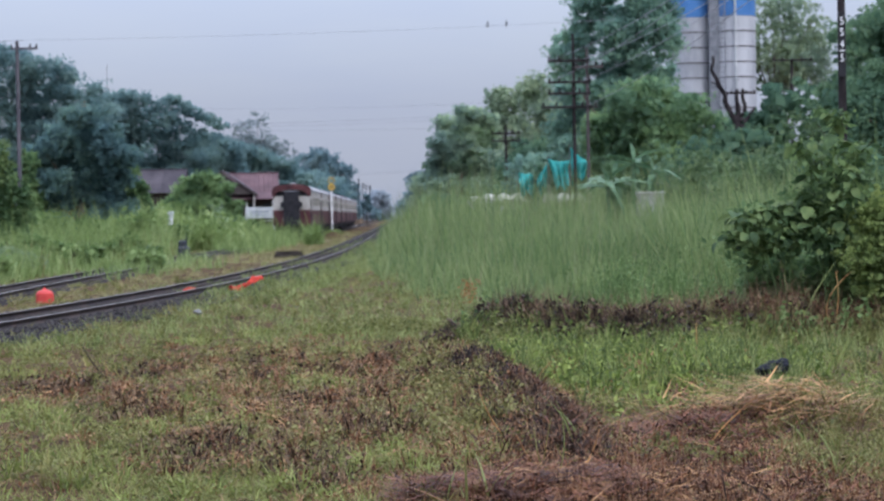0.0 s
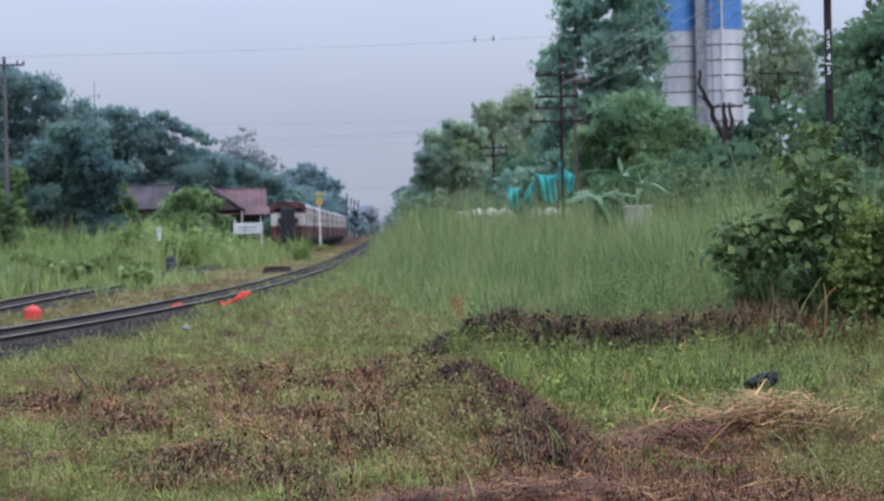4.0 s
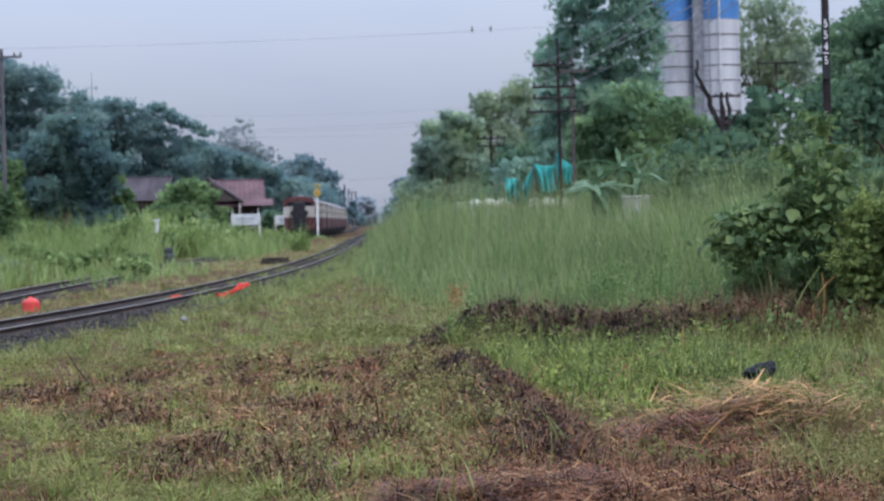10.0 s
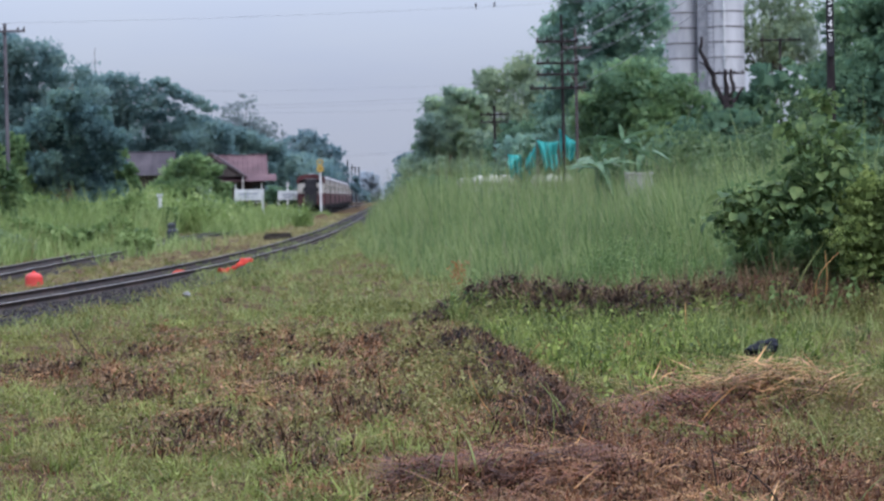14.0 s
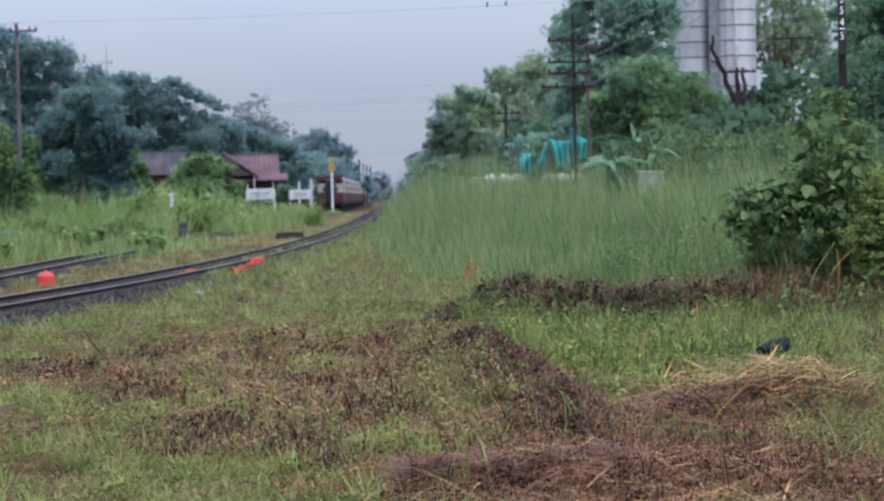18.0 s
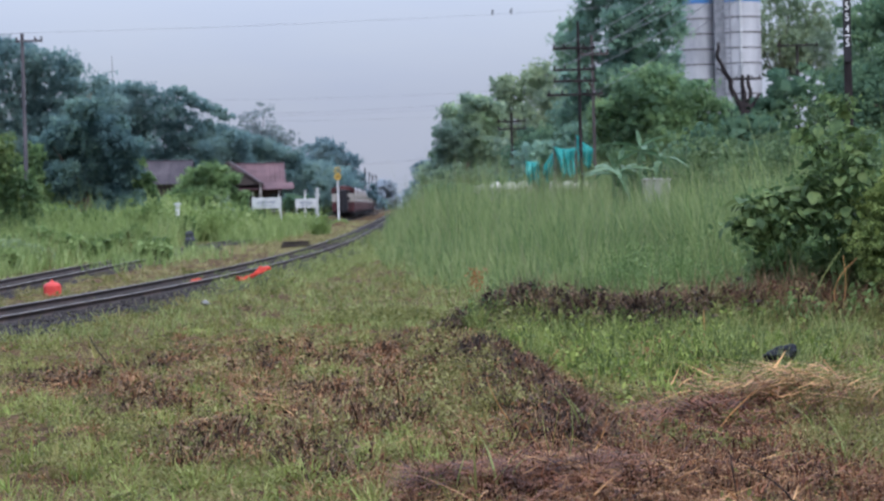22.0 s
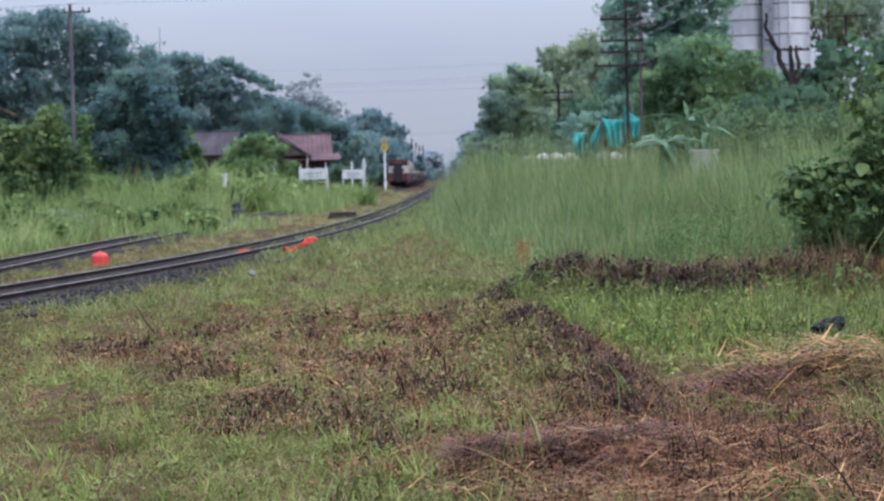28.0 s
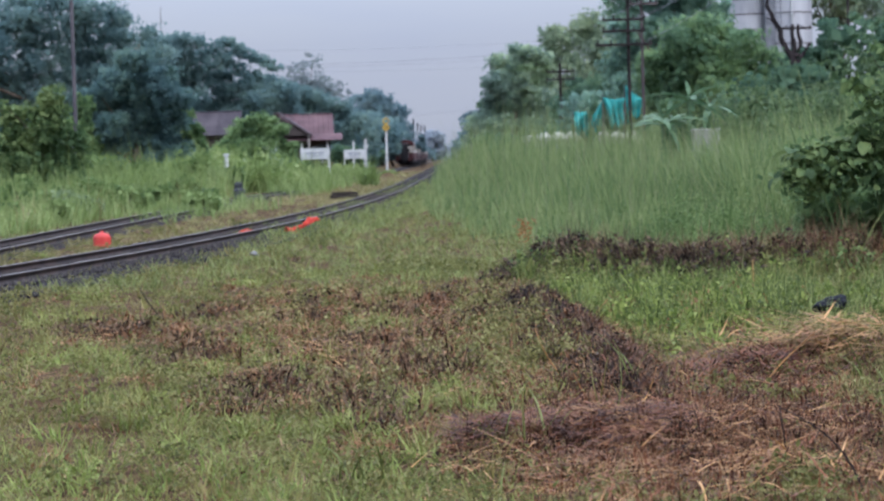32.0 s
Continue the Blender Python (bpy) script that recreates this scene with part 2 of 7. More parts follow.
M = {
    "soil": mat("soil_and_thatch", [(0.028, 0.016, 0.008), (0.072, 0.043, 0.020), (0.115, 0.078, 0.036)], 9.0, 0.95, 0.03, 40, fine=0.5, spec=0.1),
    "green_blade": leafy("green_grass_blade", [(0.130, 0.118, 0.038), (0.228, 0.216, 0.068), (0.338, 0.320, 0.118)], 2.2, 0.3, spec=0.2),
    "thatch": leafy("dead_grass_thatch", [(0.125, 0.072, 0.035), (0.225, 0.140, 0.069), (0.34, 0.230, 0.120)], 2.2, 0.55, 0.1, spec=0.15),
    "bright_blade": leafy("fresh_grass_blade", [(0.130, 0.190, 0.046), (0.230, 0.305, 0.074), (0.35, 0.42, 0.125)], 2.2, 0.4, spec=0.2),
    "lush": leafy("lush_weed_leaf", [(0.086, 0.128, 0.028), (0.172, 0.235, 0.052), (0.324, 0.389, 0.104)], 2.2, 0.9, spec=0.2),
    "tussock": leafy("tussock_grass_blade", [(0.128, 0.160, 0.042), (0.220, 0.254, 0.068), (0.33, 0.36, 0.12)], 2.2, 0.5, spec=0.2),
    "strip_weed": leafy("strip_weed_leaf", [(0.064, 0.090, 0.027), (0.128, 0.172, 0.050), (0.255, 0.301, 0.090)], 2.4, 0.9, spec=0.2),
    "olive_weed": leafy("olive_weed_leaf", [(0.085, 0.080, 0.026), (0.19, 0.18, 0.060), (0.33, 0.32, 0.13)], 2.4, 0.8, spec=0.2),
    "weed_leaf": leafy("low_weed_leaf", [(0.084, 0.094, 0.030), (0.168, 0.176, 0.057), (0.255, 0.262, 0.098)], 2.6, 0.45, spec=0.2),
    "dead_weed": leafy("dead_brown_weed", [(0.078, 0.036, 0.020), (0.225, 0.114, 0.058), (0.385, 0.235, 0.126)], 2.4, 0.6, 0.12, spec=0.1),
    "dark_weed": leafy("blackened_dead_weed", [(0.022, 0.011, 0.007), (0.070, 0.033, 0.019), (0.175, 0.094, 0.052)], 2.4, 0.9, 0.08, spec=0.1),
    "red_mat": leafy("matted_red_brown_weed", [(0.028, 0.010, 0.007), (0.094, 0.034, 0.019), (0.225, 0.096, 0.050)], 2.4, 0.95, 0.08, spec=0.1),
    "straw": leafy("pale_straw", [(0.170, 0.075, 0.029), (0.320, 0.162, 0.059), (0.549, 0.314, 0.121)], 2.0, 0.95, 0.15, spec=0.2),
    "dry_stem": leafy("dry_brown_stem", [(0.070, 0.042, 0.026), (0.17, 0.105, 0.062), (0.32, 0.22, 0.13)], 2.0, 0.9, 0.12, spec=0.1),
    "tall_blade": leafy("tall_grass_blade", [(0.086, 0.145, 0.057), (0.165, 0.236, 0.082), (0.278, 0.335, 0.142)], 0.45, 0.75, spec=0.2),
    "rough_blade": leafy("rough_grass_blade", [(0.105, 0.135, 0.042), (0.19, 0.235, 0.072), (0.31, 0.355, 0.135)], 1.2, 0.8, spec=0.2),
    "plume": leafy("grass_seed_head", [(0.16, 0.15, 0.08), (0.26, 0.25, 0.14), (0.36, 0.36, 0.22)], 0.5, 0.6),
    "field_blade": leafy("field_grass_blade", [(0.125, 0.18, 0.055), (0.21, 0.295, 0.092), (0.315, 0.385, 0.15)], 0.30, 0.55, spec=0.25),
    "dry_blade": leafy("drying_grass_blade", [(0.16, 0.15, 0.05), (0.26, 0.24, 0.09), (0.36, 0.32, 0.15)], 0.3, 0.6),
    # Next two dark greens are brightened and blued: haze put into the leaf colour.
    "leaf_dark": leafy("hazed_dark_leaf", [(0.128, 0.214, 0.229), (0.180, 0.282, 0.278), (0.249, 0.356, 0.310)], 0.25, 0.3, trans=0.66, spec=0.15, rough=0.75),
    "leaf_shade": leafy("hazed_deep_leaf", [(0.087, 0.157, 0.166), (0.127, 0.217, 0.204), (0.205, 0.313, 0.247)], 0.4, 0.4, trans=0.66, spec=0.25, rough=0.7),
    "leaf_sap": leafy("sapling_leaf", [(0.065, 0.114, 0.049), (0.130, 0.208, 0.081), (0.227, 0.324, 0.124)], 1.5, 0.7, trans=0.5, spec=0.2, rough=0.65),
    "withered": leafy("withered_weed", [(0.021, 0.013, 0.009), (0.072, 0.046, 0.028), (0.215, 0.148, 0.090)], 2.4, 0.9, 0.08, spec=0.1),
    # Withered weed brown, taken near black to paint the bank's shaded hollows.
    "bank_dark": leafy("dark_hollow_weed", [(0.014, 0.011, 0.011), (0.050, 0.035, 0.027), (0.160, 0.110, 0.072)], 2.4, 0.9, 0.08, spec=0.1),
    "leaf_fresh": leafy("fresh_green_leaf", [(0.077, 0.131, 0.045), (0.144, 0.221, 0.072), (0.243, 0.324, 0.122)], 0.6, 0.6, spec=0.25, rough=0.65),
    "leaf_mid": leafy("tree_leaf", [(0.067, 0.131, 0.091), (0.106, 0.190, 0.116), (0.169, 0.264, 0.140)], 0.3, 0.4, trans=0.54, spec=0.2, rough=0.7),
    # Paler and bluer than the tree's own green, to paint haze over it.
    "leaf_tall": leafy("hazed_tall_leaf", [(0.161, 0.270, 0.229), (0.240, 0.381, 0.291), (0.349, 0.495, 0.329)], 0.3, 0.45, trans=0.68, spec=0.2, rough=0.7),
    "creeper": leafy("creeper_leaf", [(0.087, 0.123, 0.039), (0.159, 0.224, 0.069), (0.294, 0.366, 0.120)], 0.9, 0.9, spec=0.2, rough=0.65),
    "leaf_hedge": leafy("hedge_tree_leaf", [(0.115, 0.202, 0.120), (0.188, 0.296, 0.151), (0.294, 0.417, 0.190)], 0.3, 0.5, trans=0.66, spec=0.25, rough=0.7),
    # Greyed and brightened so that the leaf colour itself holds distance haze.
    "leaf_haze": leafy("hazed_green_leaf", [(0.184, 0.270, 0.228), (0.284, 0.387, 0.286), (0.428, 0.534, 0.338)], 0.2, 0.5, trans=0.68, spec=0.25, rough=0.7),
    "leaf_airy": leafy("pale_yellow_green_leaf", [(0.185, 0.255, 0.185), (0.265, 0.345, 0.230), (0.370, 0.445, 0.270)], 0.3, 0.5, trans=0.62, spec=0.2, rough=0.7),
    "leaf_deep": leafy("deep_lineside_leaf", [(0.070, 0.125, 0.092), (0.110, 0.180, 0.119), (0.167, 0.246, 0.136)], 0.4, 0.5, trans=0.6, spec=0.2, rough=0.7),
    "leaf_bush": leafy("garden_bush_leaf", [(0.085, 0.150, 0.070), (0.165, 0.265, 0.110), (0.28, 0.39, 0.17)], 0.6, 0.6, trans=0.5, spec=0.25, rough=0.65),
    "leaf_light": leafy("light_tree_leaf", [(0.105, 0.16, 0.10), (0.175, 0.245, 0.135), (0.27, 0.345, 0.18)], 0.3, 0.5, spec=0.3, rough=0.65),
    "leaf_yellow": leafy("yellow_green_leaf", [(0.048, 0.097, 0.043), (0.096, 0.160, 0.060), (0.192, 0.258, 0.097)], 0.5, 0.5, spec=0.3, rough=0.65),
    # Next three leaf colours are lifted and blued to paint in distance haze.
    "leaf_far": leafy("hazed_far_leaf", [(0.118, 0.197, 0.226), (0.153, 0.239, 0.262), (0.193, 0.276, 0.275)], 0.1, 0.4, spec=0.3, rough=0.65),
    "leaf_vfar": leafy("hazed_distant_leaf", [(0.34, 0.40, 0.46), (0.39, 0.45, 0.50), (0.43, 0.48, 0.52)], 0.1, 0.4, spec=0.3, rough=0.65),
    "leaf_feather": leafy("hazed_feathery_leaf", [(0.16, 0.20, 0.21), (0.20, 0.25, 0.26), (0.25, 0.30, 0.29)], 0.1, 0.4, spec=0.3, rough=0.65),
    "leaf_shrub": leafy("shrub_leaf", [(0.053, 0.095, 0.044), (0.105, 0.170, 0.073), (0.186, 0.261, 0.120)], 0.6, 0.6, spec=0.3, rough=0.6),
    "leaf_big": mat("broad_leaf", [(0.048, 0.086, 0.036), (0.097, 0.158, 0.060), (0.167, 0.229, 0.084)], 5.0, 0.65, 0.004, 40, objrand=0.8, trans=0.35, spec=0.2),
    "leaf_banana": mat("banana_leaf", [(0.056, 0.116, 0.055), (0.100, 0.187, 0.094), (0.165, 0.268, 0.155)], 1.5, 0.5, 0.01, 20, objrand=0.5, trans=0.3, stretch=(1, 1, 3)),
    "bark": mat("tree_bark", [(0.05, 0.038, 0.028), (0.10, 0.08, 0.06), (0.17, 0.14, 0.11)], 2.5, 0.95, 0.03, 14, stretch=(1, 1, 0.3)),
    "rail": mat("rusted_rail_web", [(0.016, 0.012, 0.012), (0.032, 0.022, 0.020), (0.06, 0.04, 0.032)], 2.0, 0.7, 0.002, 60, metal=0.2),
    "railhead": mat("worn_rail_head", [(0.15, 0.135, 0.125), (0.24, 0.22, 0.205)], 1.0, 0.45, metal=0.5),
    "ballast": mat("oily_dark_ballast", [(0.008, 0.007, 0.008), (0.020, 0.018, 0.018), (0.048, 0.042, 0.040)], 5.0, 0.95, 0.05, 22, spec=0.1),
    "stone": mat("ballast_stone", [(0.012, 0.011, 0.011), (0.028, 0.025, 0.025), (0.062, 0.055, 0.052)], 3.0, 0.9, island=1.0),
    "sleeper": mat("weathered_timber_sleeper", [(0.016, 0.013, 0.012), (0.034, 0.028, 0.024), (0.065, 0.054, 0.045)], 3.0, 0.9, 0.01, 40, objrand=0.5, spec=0.15),
    "red_plastic": mat("faded_red_plastic", [(0.38, 0.035, 0.03), (0.54, 0.055, 0.045)], 5.0, 0.5, 0.003, 30),
    "orange_cloth": mat("orange_red_plastic_net", [(0.40, 0.03, 0.02), (0.58, 0.065, 0.035)], 8.0, 0.7, 0.01, 30, trans=0.15),
    "white_litter": mat("white_plastic_litter", [(0.135, 0.137, 0.129), (0.208, 0.208, 0.196)], 20.0, 0.6, 0.01, 60),
    "black_plastic": mat("black_plastic_bag", [(0.005, 0.006, 0.009), (0.014, 0.016, 0.022)], 12.0, 0.7, 0.01, 40, spec=0.15),
    "dark_paint": mat("dark_painted_steel", [(0.012, 0.015, 0.02), (0.035, 0.04, 0.048)], 6.0, 0.6, 0.002, 40),
    "pole_dark": mat("dark_creosoted_pole", [(0.012, 0.011, 0.012), (0.026, 0.022, 0.023), (0.048, 0.040, 0.040)], 3.0, 0.9, 0.01, 30, stretch=(1, 1, 0.2), spec=0.1),
    "pole_brown": mat("brown_timber_pole", [(0.050, 0.042, 0.042), (0.078, 0.066, 0.066), (0.11, 0.095, 0.09)], 2.0, 0.9, 0.01, 30, stretch=(1, 1, 0.2)),
    # Lightened towards blue-grey: haze in front of the pole, put into its colour.
    "pole_grey": mat("hazed_grey_pole", [(0.057, 0.056, 0.066), (0.091, 0.086, 0.097), (0.133, 0.124, 0.132)], 2.0, 0.9, 0.01, 30, stretch=(1, 1, 0.2)),
    "black_plate": mat("black_enamel_plate", [(0.008, 0.008, 0.01), (0.02, 0.02, 0.024)], 6.0, 0.5),
    "faded_white": mat("faded_white_board", [(0.34, 0.36, 0.37), (0.46, 0.48, 0.48), (0.55, 0.56, 0.56)], 1.5, 0.7, 0.002, 30),
    "white_paint": mat("white_paint", [(0.55, 0.56, 0.56), (0.70, 0.71, 0.71), (0.80, 0.80, 0.80)], 1.5, 0.6, 0.002, 30),
    "grey_paint": mat("grey_lettering", [(0.22, 0.24, 0.27), (0.32, 0.34, 0.37)], 4.0, 0.6),
    "yellow_paint": mat("yellow_paint", [(0.34, 0.22, 0.04), (0.46, 0.31, 0.07)], 4.0, 0.6),
    "silo_white": mat("weathered_white_steel", [(0.29, 0.30, 0.32), (0.385, 0.395, 0.415), (0.47, 0.48, 0.50)], 0.5, 0.5, 0.004, 6, stretch=(1, 1, 0.25), objrand=0.25),
    "silo_blue": mat("blue_painted_steel", [(0.05, 0.15, 0.36), (0.08, 0.21, 0.46)], 0.6, 0.5, 0.004, 6),
    "silo_seam": mat("stained_silo_seam", [(0.05, 0.045, 0.045), (0.13, 0.12, 0.12)], 2.0, 0.7),
    "steel_grey": mat("grey_steel", [(0.16, 0.17, 0.19), (0.28, 0.29, 0.31)], 2.0, 0.5, metal=0.4),
    "net": mat("turquoise_shade_net", [(0.03, 0.27, 0.25), (0.06, 0.40, 0.37), (0.11, 0.50, 0.46)], 1.2, 0.7, 0.02, 12, trans=0.3),
    "sack": mat("pale_sacks", [(0.22, 0.22, 0.17), (0.33, 0.33, 0.27), (0.43, 0.43, 0.37)], 2.0, 0.8, 0.03, 10, objrand=0.5),
    "cream": mat("cream_coach_paint", [(0.24, 0.225, 0.20), (0.36, 0.34, 0.31), (0.47, 0.445, 0.41)], 1.2, 0.6, stretch=(1, 1, 0.3)),
    "maroon": mat("dark_red_coach_paint", [(0.036, 0.012, 0.014), (0.066, 0.020, 0.023), (0.105, 0.038, 0.038)], 1.2, 0.6, stretch=(1, 1, 0.3)),
    "coach_roof": mat("sooty_grey_coach_roof", [(0.16, 0.16, 0.17), (0.30, 0.30, 0.31), (0.42, 0.42, 0.43)], 0.8, 0.6),
    # Grime of the running gear; also the painted shade of the coach openings.
    "underframe": mat("grimy_shaded_black", [(0.008, 0.008, 0.012), (0.025, 0.024, 0.028)], 3.0, 0.8),
    "glass_dark": mat("dark_coach_glass", [(0.010, 0.012, 0.015), (0.03, 0.035, 0.04)], 3.0, 0.2, spec=0.5),
    "roof_red": mat("red_brown_roof_tiles", [(0.062, 0.035, 0.040), (0.090, 0.050, 0.056), (0.120, 0.070, 0.075)], 0.6, 0.75, 0.02, 8, objrand=0.3),
    "roof_grey": mat("grey_brown_roof_sheets", [(0.030, 0.025, 0.032), (0.050, 0.042, 0.050), (0.075, 0.064, 0.072)], 0.6, 0.75, 0.02, 8, objrand=0.3),
    "wall_pale": mat("pale_plaster_wall", [(0.30, 0.29, 0.27), (0.42, 0.41, 0.38)], 0.8, 0.85, 0.005, 20),
    "wall_dark": mat("dark_timber_wall", [(0.035, 0.028, 0.028), (0.07, 0.056, 0.052)], 1.0, 0.8, 0.01, 20),
    "wire": mat("dull_cable", [(0.225, 0.237, 0.270), (0.360, 0.370, 0.405)], 3.0, 0.6),
    "deadwood": mat("bare_dead_wood", [(0.014, 0.011, 0.011), (0.035, 0.028, 0.026)], 3.0, 0.9, 0.01, 20),
    "orange_flower": leafy("orange_leaf", [(0.24, 0.11, 0.04), (0.36, 0.17, 0.06)], 2.0),
    "bird": mat("dark_feathers", [(0.015, 0.015, 0.018), (0.04, 0.04, 0.045)], 30.0, 0.8),
}


def mesh_np(name, V, F, material, smooth=False):
    """A mesh from vertex and polygon arrays (all polygons of one size)."""
    V, F = np.asarray(V, np.float32), np.asarray(F, np.int32)
    me = bpy.data.meshes.new(name)
    k = F.shape[1]
    me.vertices.add(len(V))
    me.vertices.foreach_set("co", V.ravel())
    me.loops.add(F.size)
    me.loops.foreach_set("vertex_index", F.ravel())
    me.polygons.add(len(F))
    me.polygons.foreach_set("loop_start", np.arange(0, F.size, k, dtype=np.int32))
    me.polygons.foreach_set("loop_total", np.full(len(F), k, np.int32))
    if smooth:
        me.polygons.foreach_set("use_smooth", np.ones(len(F), bool))
    me.materials.append(material)
    me.update(calc_edges=True)
    return me


def part(name, data, material=None, parent=None, label="", at=None):
    """Links a bmesh or mesh as one mesh object, under a thing or part if one is given."""
    if isinstance(data, bmesh.types.BMesh):
        me = bpy.data.meshes.new(name)
        data.to_mesh(me)
        data.free()
        me.materials.append(material)
    else:
        me = data
    ob = new(name, me)
    if parent is not None:
        ob.parent = parent
    if at is not None:
        ob.matrix_basis = at
    if label:
        ob["label"] = label
    return ob


def thing(name, x, y, z, label, category, group="", kind="", turn=0.0):
    return tagged(place_empty(name, x, y, z, turn), label, category, group, kind)


def place_empty(name, x, y, z, turn):
    ob = new(name)
    ob.matrix_basis = pose(x, y, z, 0, 0, turn)
    ob.empty_display_size = 0.2
    return ob


def box(cx, cy, cz, sx, sy, sz, bevel=0.0, bm=None):
    """A box with softened edges, added to bm."""
    bm = bm or bmesh.new()
    b = bmesh.new()
    bmesh.ops.create_cube(b, size=1.0, matrix=Matrix.Translation((cx, cy, cz)) @ Matrix.Diagonal((sx, sy, sz, 1)))
    if bevel:
        bmesh.ops.bevel(b, geom=b.edges[:], offset=bevel, segments=1, affect="EDGES", profile=0.5)
    return join(bm, b)


def join(bm, b):
    me = bpy.data.meshes.new("tmp")
    b.to_mesh(me)
    b.free()
    bm.from_mesh(me)
    bpy.data.meshes.remove(me)
    return bm


def cyl(cx, cy, cz, r0, r1, h, n=16, bm=None, axis="Z"):
    bm = bm or bmesh.new()
    b = bmesh.new()
    turn = {"Z": Matrix(), "X": Matrix.Rotation(radians(90), 4, "Y"), "Y": Matrix.Rotation(radians(90), 4, "X")}[axis]
    bmesh.ops.create_cone(b, cap_ends=True, segments=n, radius1=r0, radius2=r1, depth=h, matrix=Matrix.Translation((cx, cy, cz)) @ turn)
    return join(bm, b)


def tube_np(paths, sides=6):
    """Vertices and quads of round tubes; each path is (points, radii)."""
    VV, FF, base = [], [], 0
    for pts, rad in paths:
        pts, rad = np.asarray(pts, float), np.asarray(rad, float)
        d = np.gradient(pts, axis=0)
        d /= np.linalg.norm(d, axis=1)[:, None] + 1e-9
        ref = np.where(np.abs(d[:, 2:3]) > 0.9, np.array([[1.0, 0, 0]]), np.array([[0, 0, 1.0]]))
        u = np.cross(d, ref)
        u /= np.linalg.norm(u, axis=1)[:, None] + 1e-9
        w = np.cross(d, u)
        a = np.arange(sides) * 2 * math.pi / sides
        ring = pts[:, None] + rad[:, None, None] * (np.cos(a)[None, :, None] * u[:, None] + np.sin(a)[None, :, None] * w[:, None])
        VV.append(ring.reshape(-1, 3))
        k, j = np.meshgrid(np.arange(len(pts) - 1), np.arange(sides), indexing="ij")
        j2 = (j + 1) % sides
        FF.append(np.stack([k * sides + j, k * sides + j2, (k + 1) * sides + j2, (k + 1) * sides + j], -1).reshape(-1, 4) + base)
        base += len(pts) * sides
    return np.concatenate(VV), np.concatenate(FF)


def ribbons(P, L, W, head, tilt, bend, segs, side=None):
    """Bent, tapering strips: foot P, length L, width W, heading, tilt from the vertical, added bend along the strip."""
    N = len(P)
    V = np.zeros((N, segs + 1, 2, 3), np.float32)
    side = head + RNG.uniform(0.6, 2.5, N) if side is None else side
    sv = np.stack([np.cos(side), np.sin(side), np.zeros(N)], -1)
    p = np.array(P, float)
    for s in range(segs + 1):
        f = s / segs
        w = W * (1.0 - 0.9 * f ** 1.6) * 0.5
        V[:, s, 0], V[:, s, 1] = p - sv * w[:, None], p + sv * w[:, None]
        th = tilt + bend * (f + 0.5 / segs)
        p = p + (L / segs)[:, None] * np.stack([np.sin(th) * np.cos(head), np.sin(th) * np.sin(head), np.cos(th)], -1)
    i = np.arange(N)[:, None] * (segs + 1) * 2
    s = np.arange(segs)[None] * 2
    F = np.stack([i + s, i + s + 1, i + s + 3, i + s + 2], -1).reshape(-1, 4)
    return V.reshape(-1, 3), F


def leaves_np(C, size, aspect=0.55, droop=0.4, out=None):
    """Folded leaf-shaped cards at C, turned at random, or outwards along the given directions."""
    N = len(C)
    d = RNG.normal(size=(N, 3))
    if out is not None:
        d = d * 0.7 + out
    d[:, 2] -= droop
    d /= np.linalg.norm(d, axis=1)[:, None]
    u = np.cross(d, RNG.normal(size=(N, 3)))
    u /= np.linalg.norm(u, axis=1)[:, None] + 1e-9
    nrm = np.cross(d, u)
    s = np.asarray(size).reshape(-1, 1) * np.ones((N, 1))
    a, b = C - d * s * 0.5, C + d * s * 0.5
    l, r = C - u * s * aspect * 0.5 + nrm * s * 0.12, C + u * s * aspect * 0.5 + nrm * s * 0.12
    V = np.stack([a, r, b, l], 1).reshape(-1, 3)
    return V, np.arange(N * 4).reshape(-1, 4)


def merge(*vf):
    VV, FF, base = [], [], 0
    for V, F in vf:
        VV.append(V)
        FF.append(F + base)
        base += len(V)
    return np.concatenate(VV), np.concatenate(FF)


def smooth01(a, b, x):
    t = np.clip((x - a) / (b - a), 0, 1)
    return t * t * (3 - 2 * t)


def wavy(x, y, s, seed=0):
    """A cheap, smooth, uneven field in -1..1."""
    k = seed * 1.7
    return (np.sin(x * s * 1.3 + k + 1.9 * np.sin(y * s * 0.7 + k)) + np.sin(y * s * 1.1 - 2 * k + 1.7 * np.sin(x * s * 0.9 + 1 + k))
            + 0.6 * np.sin((x + y) * s * 2.3 + 3 * k) + 0.6 * np.sin((x - 0.6 * y) * s * 2.9 + k)) / 3.2


# ---- the ground ----


def siding_x(y):
    """Where the siding runs: nearly straight, easing towards the main track."""
    y = np.asarray(y, float)
    t = np.clip((y - 50) / 130, 0, 1)
    return -9.6 + 1.5 * t * t * (3 - 2 * t)



def main_x(y):
    """Where the main track runs: a turnout leg that eases into the straight."""
    y = np.asarray(y, float)
    return np.where(y < 40, -6.5 - 0.125 * (40 - y), -3.0 - 3.5 * np.exp(-(np.maximum(y, 40) - 40) / 28))


def bump2(x, y, cx, cy, rx, ry, turn=0.0):
    c, s = math.cos(turn), math.sin(turn)
    dx, dy = x - cx, y - cy
    return np.exp(-(((c * dx + s * dy) / rx) ** 2 + ((-s * dx + c * dy) / ry) ** 2))


def ridge(x, y):
    """A low ridge of raked-up weeds: a gentle flank on one side, a steep one on the other."""
    d = x - (0.68 + (26 - y) * 0.065)
    return np.exp(-(d / np.where(d < 0, 0.75, 0.26)) ** 2) * smooth01(15.0, 18.5, y) * smooth01(26.2, 24.2, y)


